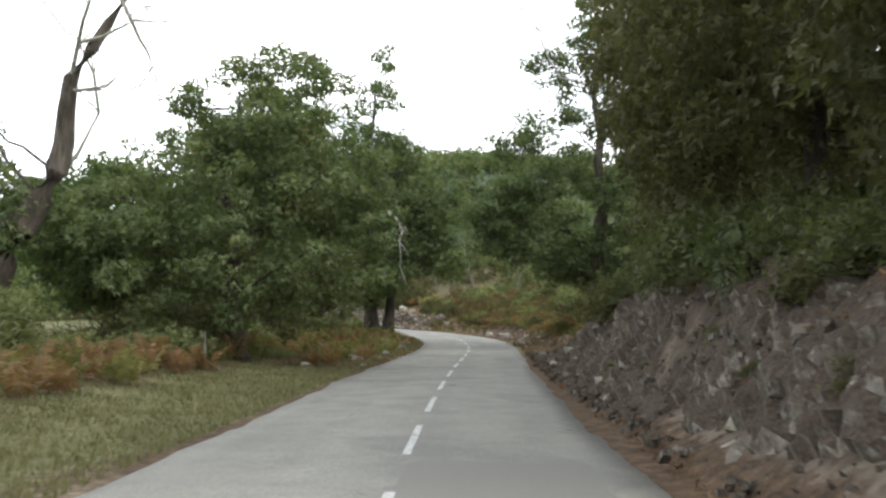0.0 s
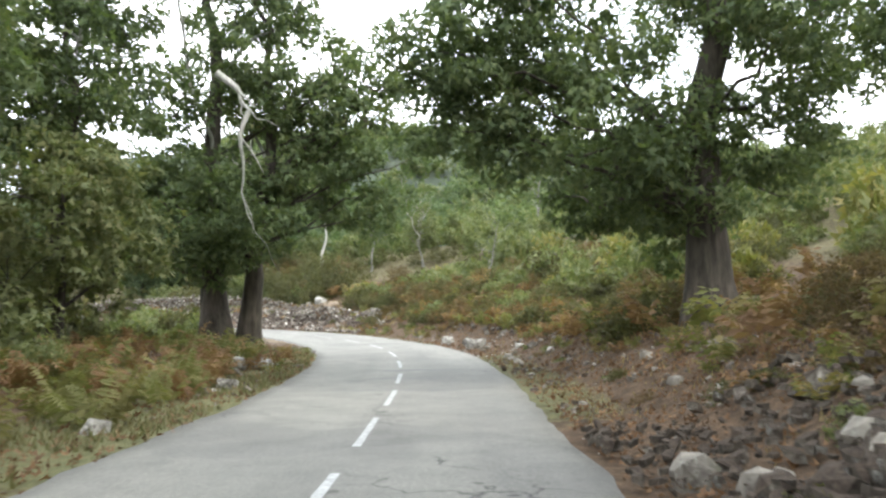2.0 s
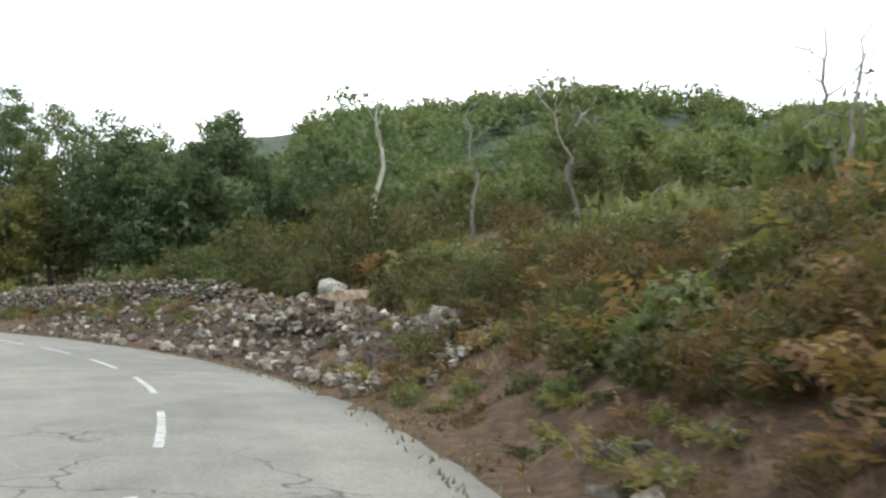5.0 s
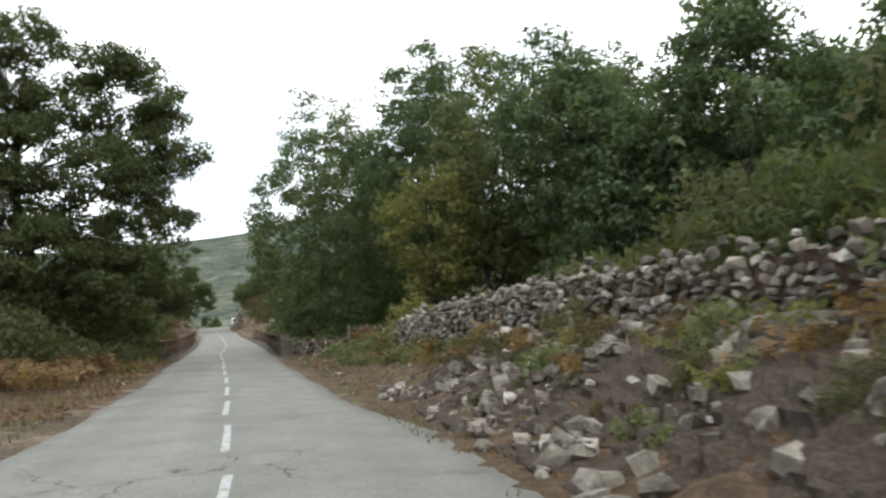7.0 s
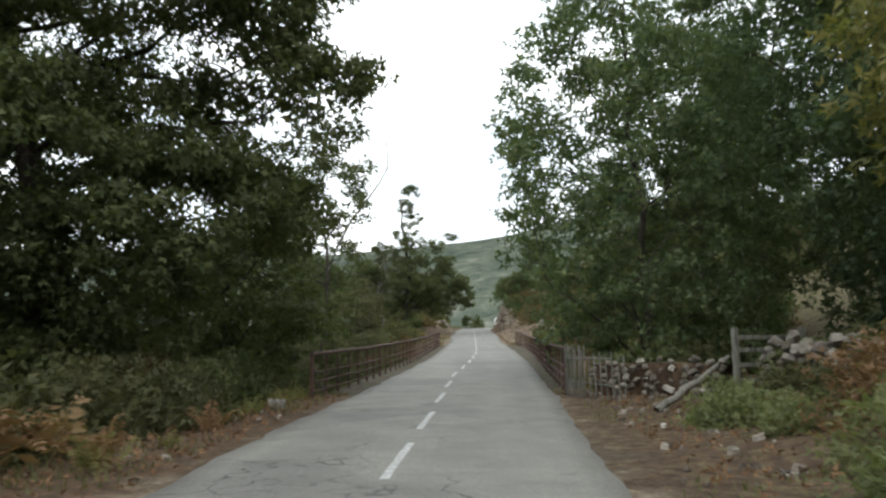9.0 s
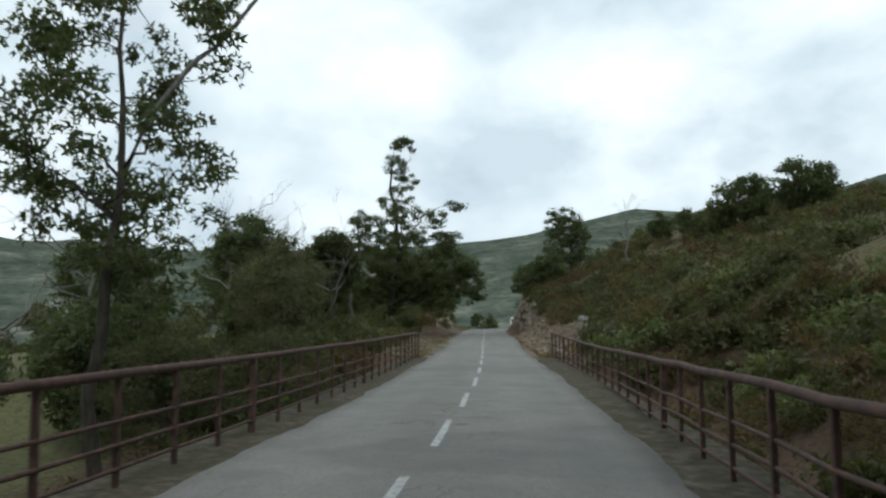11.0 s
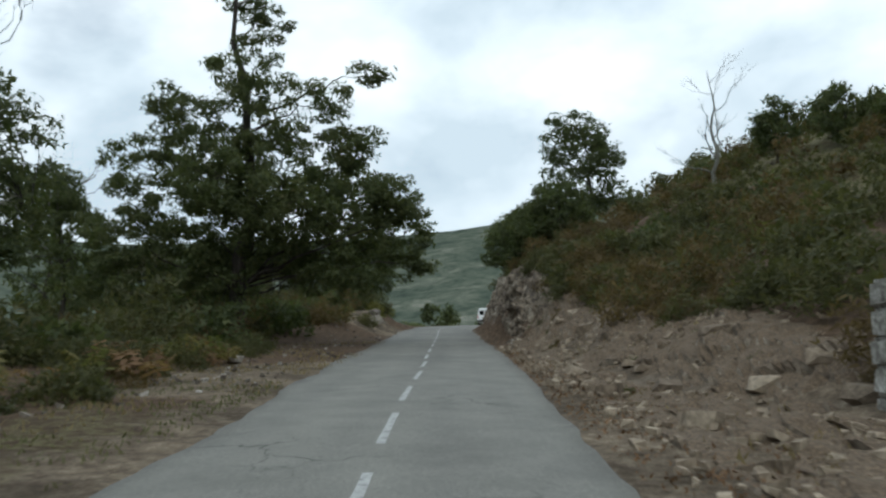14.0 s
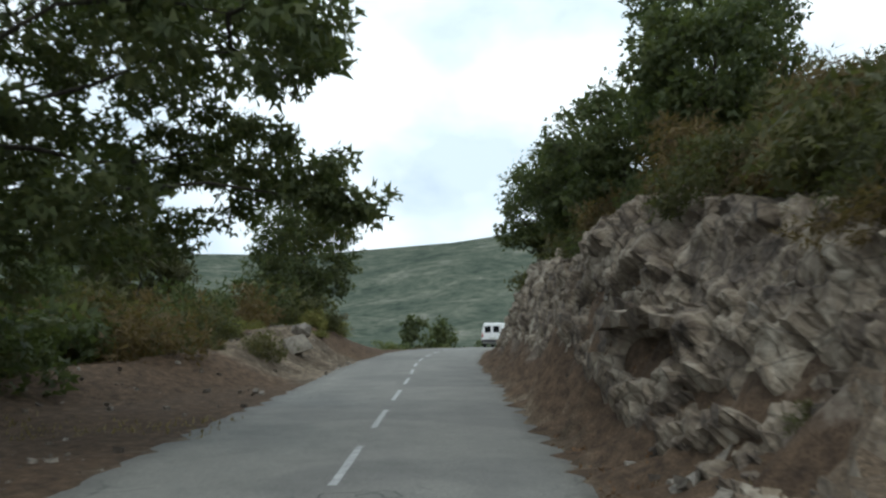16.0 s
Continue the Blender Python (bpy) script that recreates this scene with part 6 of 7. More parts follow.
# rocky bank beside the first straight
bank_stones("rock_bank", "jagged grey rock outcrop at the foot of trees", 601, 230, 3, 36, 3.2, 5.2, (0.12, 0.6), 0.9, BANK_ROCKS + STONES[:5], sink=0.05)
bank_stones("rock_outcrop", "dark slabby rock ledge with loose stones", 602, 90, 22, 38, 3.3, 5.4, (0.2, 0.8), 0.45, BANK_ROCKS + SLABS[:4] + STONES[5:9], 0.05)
# the bend's outside
bank_stones("roadside_rubble", "pale rubble stones at the foot of a bank", 603, 110, 54, 72, 3.4, 5.2, (0.12, 0.5), 0.6)
# rubble terrace
bank_stones("rubble_terrace", "collapsed dry-stone terrace of grey rubble", 604, 170, 78.5, 91, 3.9, 6.4, (0.12, 0.5), 0.6, SLABS + STONES, sink=0.05)
bank_stones("rubble_terrace", "scattered flat stones on a brown bank", 605, 240, 87, 105, 3.0, 5.6, (0.12, 0.55), 0.5, SLABS + STONES, 0.03)
dry_wall("dry_stone_wall", "old grey dry-stone terrace wall overgrown at the top", 606, 79, 90, lambda s: float(np.interp(s, [76, 81, 88], [5.0, 5.5, 4.4])), lambda s: -0.25, lambda s: 0.7 + 0.35 * math.sin(s * 0.9), 0.24, drop=0.35)
dry_wall("dry_stone_wall", "long grey dry-stone terrace wall", 607, 89.5, 101, lambda s: 5.95, lambda s: -0.1, lambda s: max(0.3, min(1.0, 0.4 + 0.15 * (s - 89.5)) * (2.25 - float(lie(np.array(s), np.array(5.95))))), 0.18, drop=0.25)
dry_wall("dry_stone_wall", "long grey dry-stone terrace wall ending in a corner", 608, 101, 117, lambda s: 5.9 - 0.03 * (s - 101), lambda s: -0.1, lambda s: max(0.5, 2.25 - 0.03 * (s - 101) - float(lie(np.array(s), np.array(5.7)))), 0.18, drop=0.2)
dry_wall("field_wall", "low mossy field wall of round stones", 609, 120, 130.0, lambda s: 8.0 - 0.18 * (s - 120), lambda s: 0.0, lambda s: 0.8, 0.34)
dry_wall("field_wall", "low mossy field wall beside a wooden gate", 610, 131.0, 133.4, lambda s: 5.6 - 1.05 * (s - 131.0), lambda s: 0.0, lambda s: 0.85, 0.2)
# after the bridge
bank_stones("sandy_bank_rocks", "weathered pale rocks in a sandy cut bank", 611, 170, 182, 222, 3.4, 6.8, (0.15, 0.95), 0.3, SAND_SLABS + SAND_BLOCKS[:2], 0.2)
dry_wall("ruined_wall", "ruined wall of large pale stone blocks", 612, 186.5, 194.0, lambda s: 6.9 + 0.05 * (194 - s), lambda s: 0.0, lambda s: 0.6 + 0.2 * math.sin(s * 1.3), 0.28, drop=0.3, pool=STONES)
PALE_ROCKS = [stone_mesh(590 + k, 0.7, 6 + k) for k in range(5)]
for m_s in PALE_ROCKS:
    m_s.materials.clear()
    m_s.materials.append(PALE_STONE)
# scattered boulders
for k, (s, u, size, label) in enumerate([
        (37.0, -4.3, 0.95, "pale lichen-covered boulder on the verge"), (40.5, -3.6, 0.5, "pale lichen-covered boulder on the verge"), (47.5, -3.5, 0.6, "pale lichen-covered boulder on the verge"), (33.8, -4.2, 0.7, "pale lichen-covered stone among bracken"), (34.6, -3.9, 0.45, "pale lichen-covered stone among bracken"), (29.5, -4.9, 0.5, "pale lichen-covered stone on the grass verge"),
        (66, 3.5, 0.9, "pale broken rock at the road's edge"), (44, 6.0, 0.6, "grey stone under a chestnut tree"), (86.2, 6.4, 1.7, "large tan boulder on a rubble bank"), (87.6, 6.9, 1.1, "white weathered boulder on a rubble bank"),
        (80.0, 5.8, 0.9, "rough grey boulder above the rubble"), (180.6, 3.5, 0.5, "fallen stone block at the end of a bridge rail"),
        (212, -6.0, 0.8, "weathered boulder at the edge of a lay-by"), (215, -6.6, 0.6, "weathered boulder at the edge of a lay-by"), (53.4, -3.9, 0.9, "pale lichen-covered boulder on the verge"), (52.2, -4.3, 0.7, "pale lichen-covered boulder on the verge"), (54.6, -3.6, 0.5, "pale lichen-covered boulder on the verge"), (62.0, 3.6, 0.9, "pale broken rock at the road's edge"), (58.0, 4.3, 0.5, "pale broken rock at the road's edge"), (64.5, 4.0, 0.7, "pale broken rock at the road's edge"), (46.5, 5.3, 0.45, "grey stone under a chestnut tree"), (43.0, 4.9, 0.35, "grey stone under a chestnut tree"), (131, -3.5, 0.5, "pale flat stone at the road's edge"), (247, -4.6, 1.4, "tan rock on a dirt mound"), (250, -4.9, 1.2, "tan rock on a dirt mound")]):
    rk = new("boulder", SAND_SLABS[k % 5] if "large tan" in label else PALE_ROCKS[k % 5] if any(w in label for w in ("pale", "white")) else (STONES + SLABS)[k % 20])
    rk.matrix_basis = Matrix.LocRotScale(ground_at(s, u) + Vector((0, 0, size * 0.12)), Euler((0.1 * (k % 3), 0.15 * (k % 2), k * 1.3)), (size * 1.15, size, size))
    tagged(rk, label, "boulder", "roadside boulders")

# ---- rock face after the bridge: stacked fractured blocks with a dark recess ----
face = thing("rock_face", (0, 0, 0), "fractured grey-brown rock face with an overhang", "rock", kind="structure")


def face_foot(s):
    return float(np.interp(s, [217, 220, 224, 229, 252], [4.1, 3.9, 3.5, 3.1, 3.05]))


BLOCKS = []
for k in range(8):
    me_b = stone_mesh(560 + k, 0.7, 5)
    me_b.materials.clear()
    me_b.materials.append(CLIFF)
    BLOCKS.append(me_b)
rng = random.Random(77)
for _ in range(150):
    s = rng.uniform(217, 252)
    z = rng.uniform(0.0, 3.3 if s > 222.5 else 1.3)
    if 224.2 < s < 227.0 and 0.55 < z < 1.55:
        continue
    u = face_foot(s) + 0.30 * z + rng.uniform(-0.05, 0.35)
    size = 0.2 + 0.75 * rng.random() ** 1.9
    x, y, zz = on_line(s, u + size * 0.3)
    lay(face, Vector((float(x), float(y), float(zz) + z)), size, rng, BLOCKS, 0.25, "block", turn=heading(s) + rng.uniform(-0.35, 0.35), squash=0.72)
for s, z, size in [(224.4, 1.7, 0.75), (225.2, 1.75, 0.95), (226.0, 1.75, 0.9), (226.9, 1.7, 0.8), (223.9, 1.1, 0.7), (227.4, 1.1, 0.9), (225.8, 0.4, 0.9), (224.8, 0.35, 0.8), (226.8, 0.4, 0.9), (227.2, 0.75, 0.7)]:
    x, y, zz = on_line(s, face_foot(s) + 0.2)
    lay(face, Vector((float(x), float(y), float(zz) + z)), size, rng, BLOCKS, 0.12, "block", turn=heading(s), squash=0.6)


# ---- bridge: deck edges, iron rails ----
def rail(label, s0, s1, bends, seed, thick_every=7):
    """A rusty iron bridge rail: thick top tube, three thinner bars low down, a post every 1.4 m."""
    ob = thing("bridge_rail", (0, 0, 0), label, "railing", "bridge rails")
    n = int(round((s1 - s0) / 1.42))
    ss = np.linspace(s0, s1, n + 1)
    at, us, dz = zip(*bends)
    uu = np.interp(ss, at, us)
    x, y, z = on_line(ss, uu)
    base = np.stack([x, y, z + np.interp(ss, at, dz)], 1)
    for h, r, name in ((1.06, 0.045, "top_rail"), (0.62, 0.022, "bar"), (0.40, 0.022, "bar"), (0.18, 0.022, "bar")):
        v, f = tube_arrays([(base + np.array([0, 0, h]) + np.random.default_rng(seed).normal(size=(n + 1, 3)) * 0.008, np.full(n + 1, r))], 8)
        array_object(name, v, f, RUSTY, ob, smooth=True)
    for k in range(n + 1):
        bm = bmesh.new()
        w = 0.035 if k % thick_every else 0.055
        box(bm, -w, w, -w * 0.7, w * 0.7, -0.35, 1.07, 0.006)
        p = part("post", bm, RUSTY, ob)
        p.matrix_basis = Matrix.Translation(base[k]) @ pose(0, 0, 0, random.uniform(-1, 1), random.uniform(-1, 1), math.degrees(heading(ss[k])))
    return ob


rail("rusty brown iron bridge railing with horizontal bars", 133.2, 178.2, [(133, -3.25, -0.02), (140, -3.0, -0.04), (160, -2.8, -0.03), (178, -2.66, -0.04)], 1)
rail("rusty brown iron bridge railing ending at a picket gate", 133.6, 178.2, [(133, 2.72, 0.0), (150, 2.9, -0.08), (162, 3.2, -0.2), (170, 3.25, -0.2), (178, 3.05, -0.06)], 2)
for name, ua, ub in (("deck_edge", -3.3, -2.2), ("deck_edge", 2.25, 3.4)):
    ss = np.linspace(134, 177.5, 40)
    rows = []
    for u, dz in ((ua, -0.5), (ua, -0.02), (ub, -0.02), (ub, -0.5)):
        x, y, z = on_line(ss, np.full(40, u))
        rows.append(np.stack([x, y, z + dz], 1))
    v = np.stack(rows, 1).reshape(-1, 3)
    i = (np.arange(39)[:, None] * 4 + np.arange(4)[None])
    j = np.arange(39)[:, None] * 4 + (np.arange(4)[None] + 1) % 4
    tagged(array_object(name, v, np.stack([i.ravel(), j.ravel(), (j + 4).ravel(), (i + 4).ravel()], 1), CONCRETE), "stained concrete edge beam of a road bridge", "bridge", kind="structure")

# picket panel and gate
picket = thing("picket_fence", (0, 0, 0), "weathered grey picket panel at the bridge's end", "fence")
rng = random.Random(9)
for k in range(17):
    s, u = 133.5 - 0.145 * k, 2.72 + 0.035 * k + (0.07 * (k - 9) if k > 9 else 0)
    g = ground_at(s, u)
    bm = bmesh.new()
    box(bm, -0.045, 0.045, -0.011, 0.011, -0.1, (1.12 if k < 10 else 0.95) + rng.uniform(-0.08, 0.06), 0.004)
    o = part("slat", bm, GREY_WOOD, picket)
    o.matrix_basis = Matrix.Translation(g) @ pose(0, 0, 0, rng.uniform(-2, 2), rng.uniform(-7, 7) if k > 9 else rng.uniform(-2, 2), math.degrees(heading(s)))
for h in (0.3, 0.85):
    a, b = ground_at(133.6, 2.75) + Vector((0, 0, h)), ground_at(131.3, 3.5) + Vector((0, 0, h))
    v, f = tube_arrays([(np.linspace(a, b, 4), np.full(4, 0.025))], 5)
    array_object("crossbar", v, f, GREY_WOOD, picket)
gate = thing("field_gate", ground_at(130.6, 5.9), "old grey wooden field gate beside a wall", "gate", turn=math.degrees(heading(130.6)) - 60)
for x in (0.0, 1.9):
    bm = bmesh.new()
    box(bm, x - 0.055, x + 0.055, -0.055, 0.055, -0.3, 1.3, 0.01)
    part("post", bm, GREY_WOOD, gate)
for z in (0.25, 0.55, 0.85, 1.1):
    bm = bmesh.new()
    box(bm, 0.06, 1.84, -0.015, 0.015, z - 0.045, z + 0.045, 0.004)
    part("rail", bm, GREY_WOOD, gate)


def stone_pillar(name, label, s, u, high, wide, seed, mat):
    """A pillar of rough blocks, one upon another."""
    ob = thing(name, (0, 0, 0), label, "pillar")
    rng = random.Random(seed)
    for k in range(high):
        bm = bmesh.new()
        w = wide * rng.uniform(0.88, 1.1)
        box(bm, -w, w, -w * 0.9, w * 0.9, 0.0, 0.36, 0.05)
        for v_c in bm.verts:
            v_c.co += Vector((rng.uniform(-0.025, 0.025), rng.uniform(-0.025, 0.025), rng.uniform(-0.02, 0.02)))
        o = part("block", bm, mat, ob)
        o.matrix_basis = Matrix.Translation(ground_at(s, u) + Vector((0, 0, -0.25 + 0.35 * k))) @ pose(0, 0, 0, rng.uniform(-2, 2), rng.uniform(-2, 2), math.degrees(heading(s)) + rng.uniform(-9, 9))
    return ob


stone_pillar("gate_pillar", "pale lichen-stained stone gate pillar beside old pickets", 195.4, 6.3, 5, 0.27, 15, PALE_STONE)
stone_pillar("rail_pier", "rough stone pier at the end of a bridge rail", 178.7, 3.1, 4, 0.2, 16, SAND_STONE)
rng = random.Random(17)
old_gate = thing("picket_gate", (0, 0, 0), "weathered grey picket gate leaning on a stone pillar", "gate")
for k in range(9):
    g = ground_at(194.9 - 0.13 * k, 6.15 + 0.09 * k)
    bm = bmesh.new()
    box(bm, -0.05, 0.05, -0.012, 0.012, -0.1, 0.98 + rng.uniform(-0.06, 0.06), 0.004)
    o = part("slat", bm, GREY_WOOD, old_gate)
    o.matrix_basis = Matrix.Translation(g) @ pose(0, 0, 0, rng.uniform(-2, 2), rng.uniform(-3, 3), math.degrees(heading(194.4)) - 35)
for h in (0.3, 0.8):
    v, f = tube_arrays([(np.linspace(ground_at(195.0, 6.12) + Vector((0, 0, h)), ground_at(193.7, 6.95) + Vector((0, 0, h)), 4), np.full(4, 0.025))], 5)
    array_object("crossbar", v, f, GREY_WOOD, old_gate)
log = thing("fallen_branch", ground_at(128.4, 3.9), "bare grey fallen branch leaning on a field wall", "branch")
v, f = tube_arrays([(wander(np.random.default_rng(4), (0, 0, 0.05), ground_at(131.6, 6.0) + Vector((0, 0, 0.75)) - ground_at(128.4, 3.9), 9, 0.04), np.linspace(0.075, 0.045, 9))], 7)
array_object("limb", v, f, GREY_WOOD, log, smooth=True)
stake = thing("wooden_stake", ground_at(25.0, -6.9), "thin weathered wooden stake on the verge", "stake")
bm = bmesh.new()
box(bm, -0.03, 0.03, -0.03, 0.03, -0.2, 1.1, 0.006)
part("post", bm, GREY_WOOD, stake)


# ---- the white van, at the far bend ----
def van(place, turn):
    ob = thing("delivery_van", place, "small white panel van with dark rear windows", "van", turn=turn)
    # body: cross-sections along its length, x ahead, rounded above
    prof = [(-2.05, 0.34, 1.74, 0.80), (-2.0, 0.28, 1.80, 0.84), (-0.2, 0.25, 1.83, 0.86), (0.35, 0.25, 1.78, 0.86), (0.95, 0.25, 1.16, 0.85), (1.6, 0.26, 1.02, 0.83), (1.98, 0.32, 0.80, 0.76)]
    vs, fs = [], []
    for x, z0, z1, w in prof:
        top = w * (0.80 if z1 > 1.4 else 0.93)
        sec = [(-w * 0.96, z0), (-w, z0 + 0.2), (-w, min(0.95, z1 - 0.1)), (-top, z1 - 0.07), (-top * 0.85, z1), (top * 0.85, z1), (top, z1 - 0.07), (w, min(0.95, z1 - 0.1)), (w, z0 + 0.2), (w * 0.96, z0)]
        vs += [(x, y, z) for y, z in sec]
    for i in range(len(prof) - 1):
        for j in range(10):
            k = (j + 1) % 10
            fs.append((i * 10 + j, i * 10 + k, (i + 1) * 10 + k, (i + 1) * 10 + j))
    fs += [tuple(range(9, -1, -1)), tuple(range(60, 70))]
    body = mesh_object("body", vs, fs, VAN_WHITE, ob)
    bv = body.modifiers.new("soft", "BEVEL")
    bv.width, bv.segments, bv.limit_method = 0.04, 2, "ANGLE"

    def slab(name, x0, x1, y0, y1, z0, z1, mat, bevel=0.02, parent=ob, label=""):
        bm2 = bmesh.new()
        box(bm2, x0, x1, y0, y1, z0, z1, bevel)
        return part(name, bm2, mat, parent, label)
    for sg in (-1, 1):
        door = slab("rear_door", -2.085, -2.05, min(sg * 0.015, sg * 0.68), max(sg * 0.015, sg * 0.68), 0.55, 1.66, VAN_WHITE, 0.015)
        slab("rear_window", -2.10, -2.083, min(sg * 0.09, sg * 0.56), max(sg * 0.09, sg * 0.56), 1.08, 1.55, DARK_GLASS, 0.006, door, "dark tinted rear window")
        slab("tail_lamp", -2.095, -2.04, min(sg * 0.70, sg * 0.79), max(sg * 0.70, sg * 0.79), 0.72, 1.02, RED_LENS, 0.01, ob, "red tail lamp")
        slab("side_mirror", 0.62, 0.74, min(sg * 0.88, sg * 1.04), max(sg * 0.88, sg * 1.04), 0.98, 1.18, DARK_PLASTIC, 0.02)
        slab("side_window", 0.0, 0.75, min(sg * 0.80, sg * 0.875), max(sg * 0.80, sg * 0.875), 1.0, 1.45, DARK_GLASS, 0.02)
        for x in (-1.35, 1.25):
            bm2 = bmesh.new()
            bmesh.ops.create_cone(bm2, cap_ends=True, segments=24, radius1=0.30, radius2=0.30, depth=0.19)
            wheel = part("wheel", bm2, RUBBER, ob, "black rubber tyre")
            wheel.matrix_basis = Matrix.Translation((x, sg * 0.76, 0.30)) @ pose(0, 0, 0, 90, 0, 0)
            bm2 = bmesh.new()
            bmesh.ops.create_cone(bm2, cap_ends=True, segments=20, radius1=0.19, radius2=0.17, depth=0.2)
            part("rim", bm2, STEEL, wheel)
    slab("bumper", -2.16, -2.02, -0.80, 0.80, 0.34, 0.54, DARK_PLASTIC, 0.03, ob, "dark plastic rear bumper")
    slab("number_plate", -2.105, -2.088, -0.26, 0.26, 0.60, 0.71, PALE_PLATE, 0.003)
    slab("windscreen", 0.45, 0.9, -0.66, 0.66, 1.28, 1.6, DARK_GLASS, 0.02)
    return ob


x, y, z = on_line(282.5, 0.9)
van(Vector((float(x), float(y), float(z))), math.degrees(heading(280.5)))

# ---- tar spots and seams on the road ----
for s0, s1, u0, u1 in [(173.5, 173.8, -0.45, -0.1), (173.6, 173.8, 0.2, 0.5), (171.2, 171.6, 0.3, 0.7), (174.6, 174.9, 0.25, 0.6), (179.6, 179.9, 0.2, 1.4),
                       (49.5, 49.66, -0.6, 2.3), (52.2, 52.45, -0.4, 2.35), (46.5, 46.6, -1.2, 1.8), (33.0, 33.15, -0.3, 1.0), (186.0, 186.25, -2.3, -1.0), (128.5, 128.7, -1.9, -0.3)]:
    strip("tar_seam", s0, s1, u0, u1, TAR, road, "dark tar seal on asphalt", 0.003, 0.05, 8)
strip("tar_patch", 1.0, 9.6, 0.15, 2.1, DARK_ASPHALT, road, "darker grey asphalt repair", 0.003, 0.03, 20)


# ---- grass, fallen leaves, twigs ----
def blades(name, label, seed, n, s0, s1, u0, u1, size, mat, clump=0.0):
    rng = np.random.default_rng(seed)
    s, u = rng.uniform(s0, s1, n), rng.uniform(u0, u1, n)
    if clump:
        keep = fbm(s * clump, u * clump, seed, 3) > -0.03
        s, u = s[keep], u[keep]
    x, y, z = on_line(s, u)
    z = z + lie(s, u)
    m = len(s)
    a = rng.uniform(0, 2 * np.pi, m)
    h = size * rng.uniform(0.5, 1.4, m)
    w = 0.012 + 0.08 * h
    p = np.stack([x, y, z - 0.01], 1)
    d = np.stack([np.cos(a), np.sin(a), np.zeros(m)], 1) * w[:, None]
    tip = p + np.stack([rng.normal(size=m) * 0.4 * h, rng.normal(size=m) * 0.4 * h, h], 1)
    v = np.stack([p - d, p + d, tip], 1).reshape(-1, 3)
    return tagged(array_object(name, v, np.arange(m * 3).reshape(-1, 3), mat), label, "grass", kind="stuff")


def litter_leaves(name, label, seed, n, s0, s1, u0, u1, size=0.09):
    rng = np.random.default_rng(seed)
    s, u = rng.uniform(s0, s1, n), rng.uniform(u0, u1, n)
    x, y, z = on_line(s, u)
    c = np.stack([x, y, z + lie(s, u) + 0.03], 1)
    v, f = leaf_arrays(rng, c, np.full(n, 0.03), 1, size, 0.0, 0.55, 0.4)
    return tagged(array_object(name, v, f, LITTER), label, "leaves", kind="stuff")


blades("verge_grass", "short green verge grass", 701, 26000, 7, 36, -7.4, -2.8, 0.09, GRASS)
blades("verge_grass", "patchy green grass beside the road", 702, 9000, 34, 66, -5.0, -2.7, 0.13, GRASS, 0.5)
blades("bank_grass", "tufts of dry grass on a bank", 703, 4500, 24, 72, 3.2, 9.0, 0.1, DRY_GRASS, 0.45)
blades("bank_grass", "tufts of green grass beside a rubble bank", 704, 5000, 66, 134, 2.6, 4.8, 0.08, GRASS, 0.5)
blades("bank_grass", "dry grass tufts above a rubble wall", 705, 5000, 76, 118, 4.8, 8.0, 0.14, DRY_GRASS, 0.4)
blades("verge_grass", "sparse grass on a sandy verge", 706, 9000, 78, 134, -8.0, -2.8, 0.12, GRASS, 0.35)
blades("verge_grass", "sparse dry grass on a dirt verge", 707, 8000, 178, 230, -9.0, -2.6, 0.09, DRY_GRASS, 0.35)
blades("verge_grass", "patchy green grass on a dirt verge", 716, 6000, 177, 204, -6.5, -2.5, 0.07, GRASS, 0.5)
blades("bank_grass", "dry grass tufts on a sandy bank", 708, 6000, 180, 224, 3.4, 9.0, 0.11, DRY_GRASS, 0.4)
blades("bank_grass", "dry grass tufts along bridge edges", 709, 5000, 134, 180, -3.3, -2.5, 0.12, GRASS, 0.4)
blades("bank_grass", "dry grass tufts along bridge edges", 710, 5000, 134, 180, 2.5, 3.3, 0.12, DRY_GRASS, 0.4)
litter_leaves("fallen_leaves", "red-brown fallen leaves under the bank", 711, 16000, 2, 68, 2.85, 7.5)
litter_leaves("fallen_leaves", "brown fallen leaves under chestnut trees", 712, 5000, 30, 62, -7.0, -2.6)
litter_leaves("fallen_leaves", "brown fallen leaves on a rubble bank", 713, 5000, 68, 134, 3.1, 6.5)
litter_leaves("fallen_leaves", "brown fallen leaves along a verge", 714, 4000, 104, 134, -6.5, -2.6)
litter_leaves("fallen_leaves", "brown fallen leaves along a bridge edge", 717, 2200, 134, 180, 2.5, 3.3, 0.06)
litter_leaves("fallen_leaves", "brown fallen leaves along a bridge edge", 718, 2200, 134, 180, -3.2, -2.4, 0.06)
litter_leaves("fallen_leaves", "brown fallen leaves along a rocky bank", 715, 7000, 180, 252, 2.5, 4.2, 0.06)


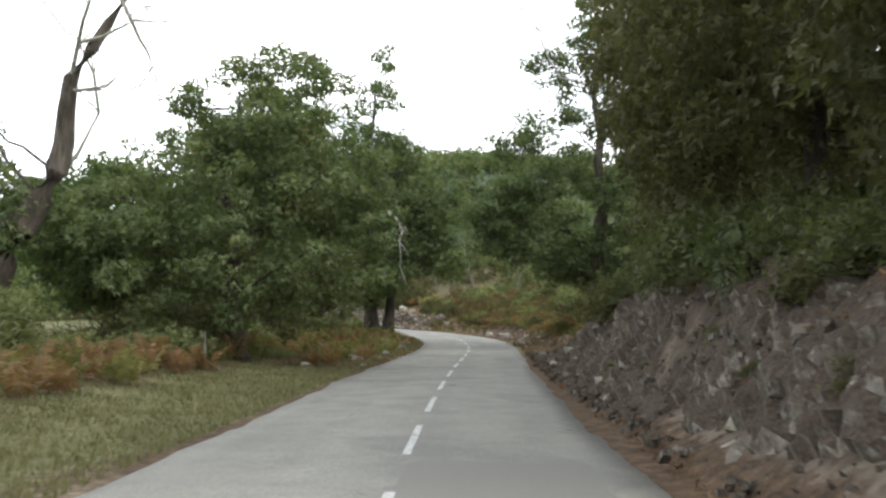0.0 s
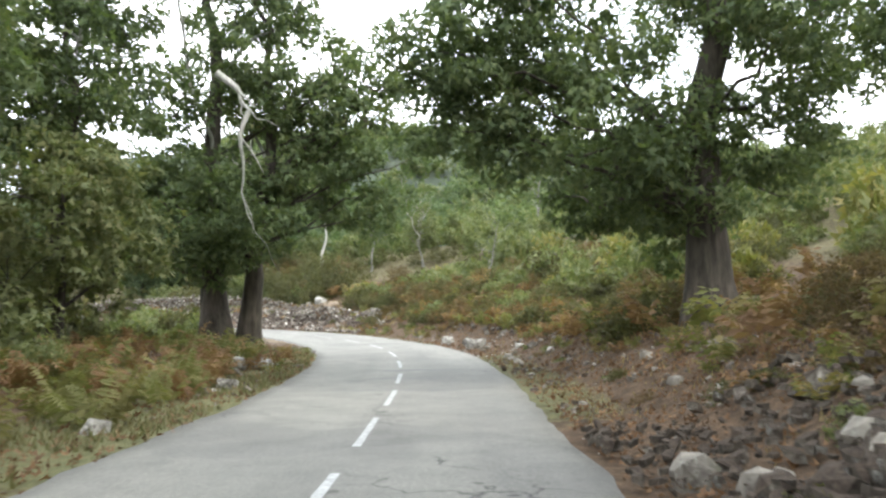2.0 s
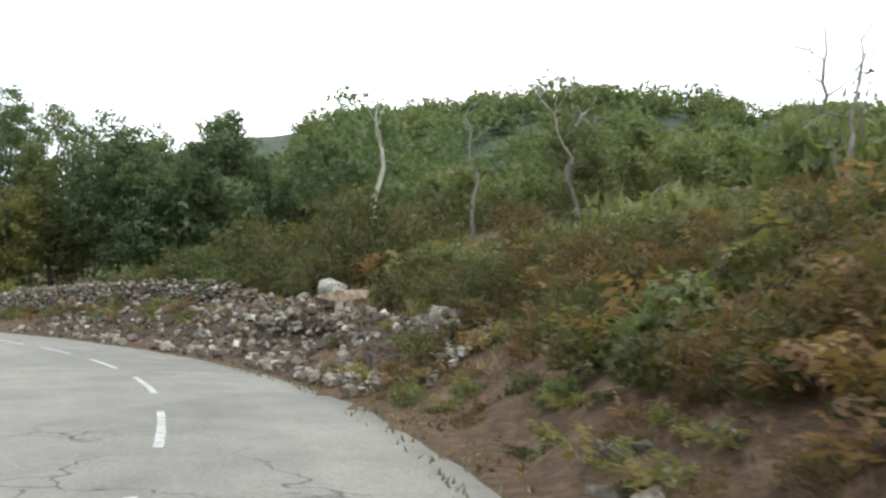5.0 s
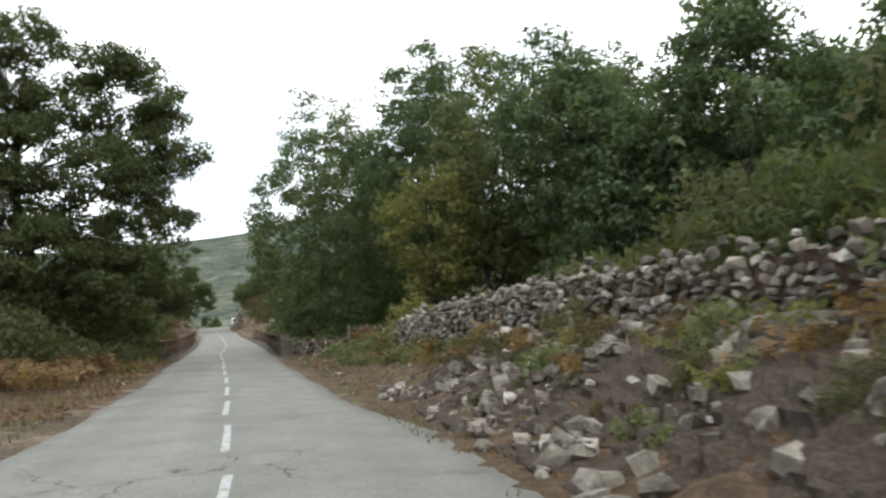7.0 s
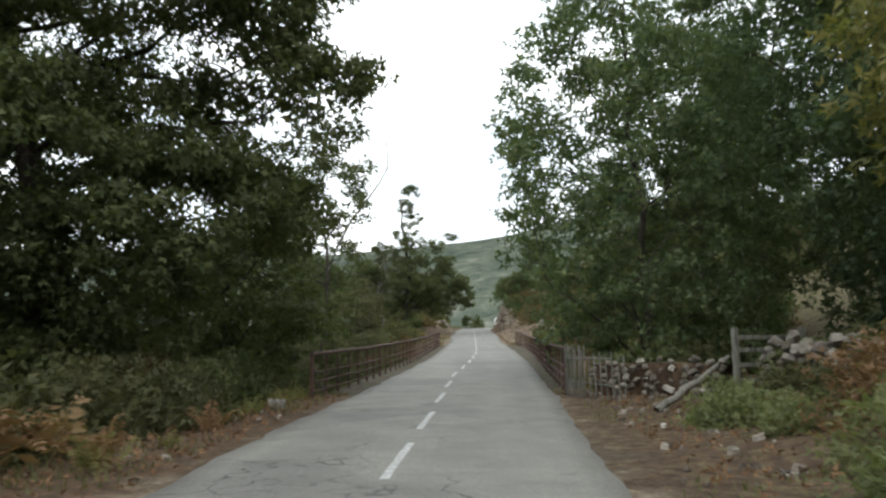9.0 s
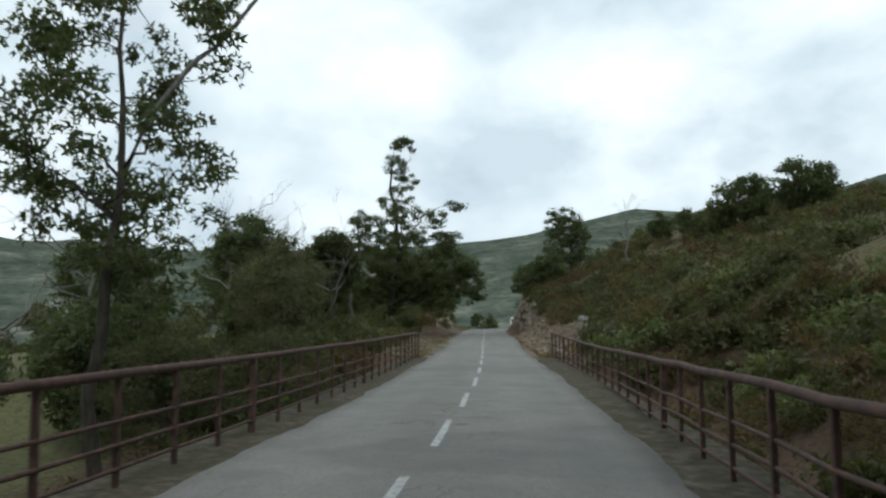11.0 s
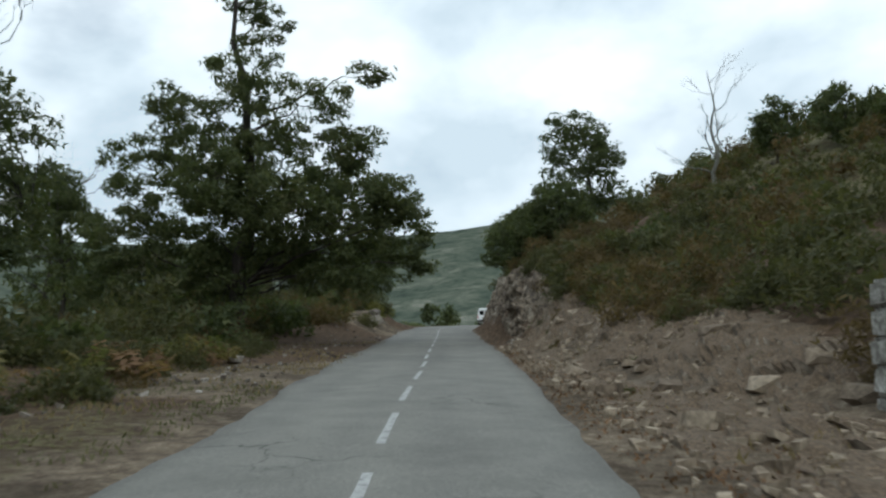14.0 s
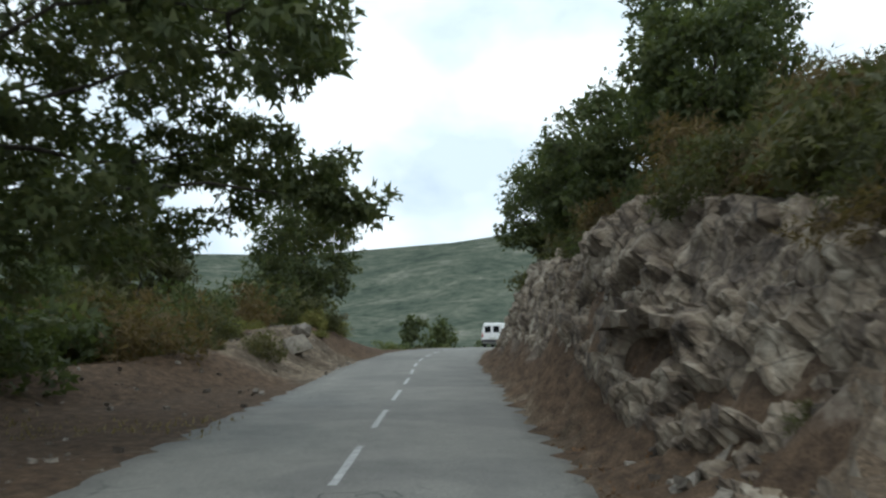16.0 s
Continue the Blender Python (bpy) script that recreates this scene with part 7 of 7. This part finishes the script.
def pebbles(name, label, seed, n, s0, s1, u0, u1, sizes, mat, lift=0.02):
    """Loose small stones, too many to count, as one thing."""
    rng = np.random.default_rng(seed)
    s, u = rng.uniform(s0, s1, n), rng.uniform(u0, u1, n)
    keep = fbm(s * 0.6, u * 0.6, seed, 3) > -0.06
    s, u = s[keep], u[keep]
    x, y, z = on_line(s, u)
    z = z + lie(s, u)
    n = len(s)
    size = sizes[0] + (sizes[1] - sizes[0]) * rng.random(n) ** 2.5
    corner = np.array([[a, b, c] for a in (-1, 1) for b in (-1, 1) for c in (-1, 1)], float)
    v = corner[None] * rng.uniform(0.45, 1.0, (n, 8, 3)) * np.array([0.5, 0.42, 0.3]) * size[:, None, None]
    a = rng.uniform(0, 6.28, n)
    ca, sa = np.cos(a)[:, None], np.sin(a)[:, None]
    tl = rng.normal(size=n)[:, None] * 0.35
    w = np.stack([v[:, :, 0] * ca - v[:, :, 1] * sa, v[:, :, 0] * sa + v[:, :, 1] * ca, v[:, :, 2] + tl * v[:, :, 0]], 2)
    w = w + np.stack([x, y, z + lift + 0.05 * size], 1)[:, None]
    cube = np.array([[0, 1, 3, 2], [4, 6, 7, 5], [0, 4, 5, 1], [2, 3, 7, 6], [0, 2, 6, 4], [1, 5, 7, 3]])
    q = (np.arange(n)[:, None, None] * 8 + cube[None]).reshape(-1, 4)
    return tagged(array_object(name, w.reshape(-1, 3), q, mat), label, "stones", kind="stuff")


RUBBLE, t = material("loose_rubble")
isl = t.nodes.new("ShaderNodeNewGeometry").outputs["Random Per Island"]
tone = ramp(t, isl, [(0.0, (0.075, 0.062, 0.052)), (0.5, (0.15, 0.13, 0.11)), (0.85, (0.24, 0.215, 0.185)), (1.0, (0.42, 0.40, 0.37))])
rn2 = noise_fac(t, 14.0, 6.0, 0.65)
finish(t, mix(t, 1.0, tone, ramp(t, rn2, [(0.35, (0.55, 0.54, 0.52)), (0.62, (1.35, 1.34, 1.3))]), "MULTIPLY"), 0.95, rn2, 0.7, 0.03)
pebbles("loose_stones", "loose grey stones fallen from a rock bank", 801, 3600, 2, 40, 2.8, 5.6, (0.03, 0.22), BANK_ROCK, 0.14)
pebbles("loose_stones", "loose grey stones on a leaf-littered bank", 802, 900, 38, 70, 2.8, 7.0, (0.03, 0.2), RUBBLE, 0.03)
pebbles("loose_stones", "loose grey rubble under terrace walls", 803, 3000, 78, 106, 3.2, 6.0, (0.05, 0.30), RUBBLE, 0.1)
pebbles("loose_stones", "loose stones on a brown verge", 804, 700, 104, 132, 2.9, 6.5, (0.03, 0.2), RUBBLE)
pebbles("loose_stones", "loose pale stones on a sandy bank", 805, 4200, 179, 224, 2.7, 7.5, (0.02, 0.22), SAND_STONE, 0.07)
pebbles("loose_stones", "loose stones along the dirt verge", 806, 1200, 60, 134, -7.0, -2.8, (0.02, 0.16), RUBBLE)
pebbles("loose_stones", "loose stones along the dirt lay-by", 807, 1600, 178, 255, -8.0, -2.9, (0.02, 0.2), RUBBLE)
pebbles("loose_stones", "loose stones at the foot of a rock face", 808, 900, 219, 254, 2.9, 4.6, (0.04, 0.3), RUBBLE)
pebbles("loose_stones", "loose stones on a grass verge", 809, 350, 28, 58, -6.0, -2.8, (0.04, 0.28), RUBBLE)
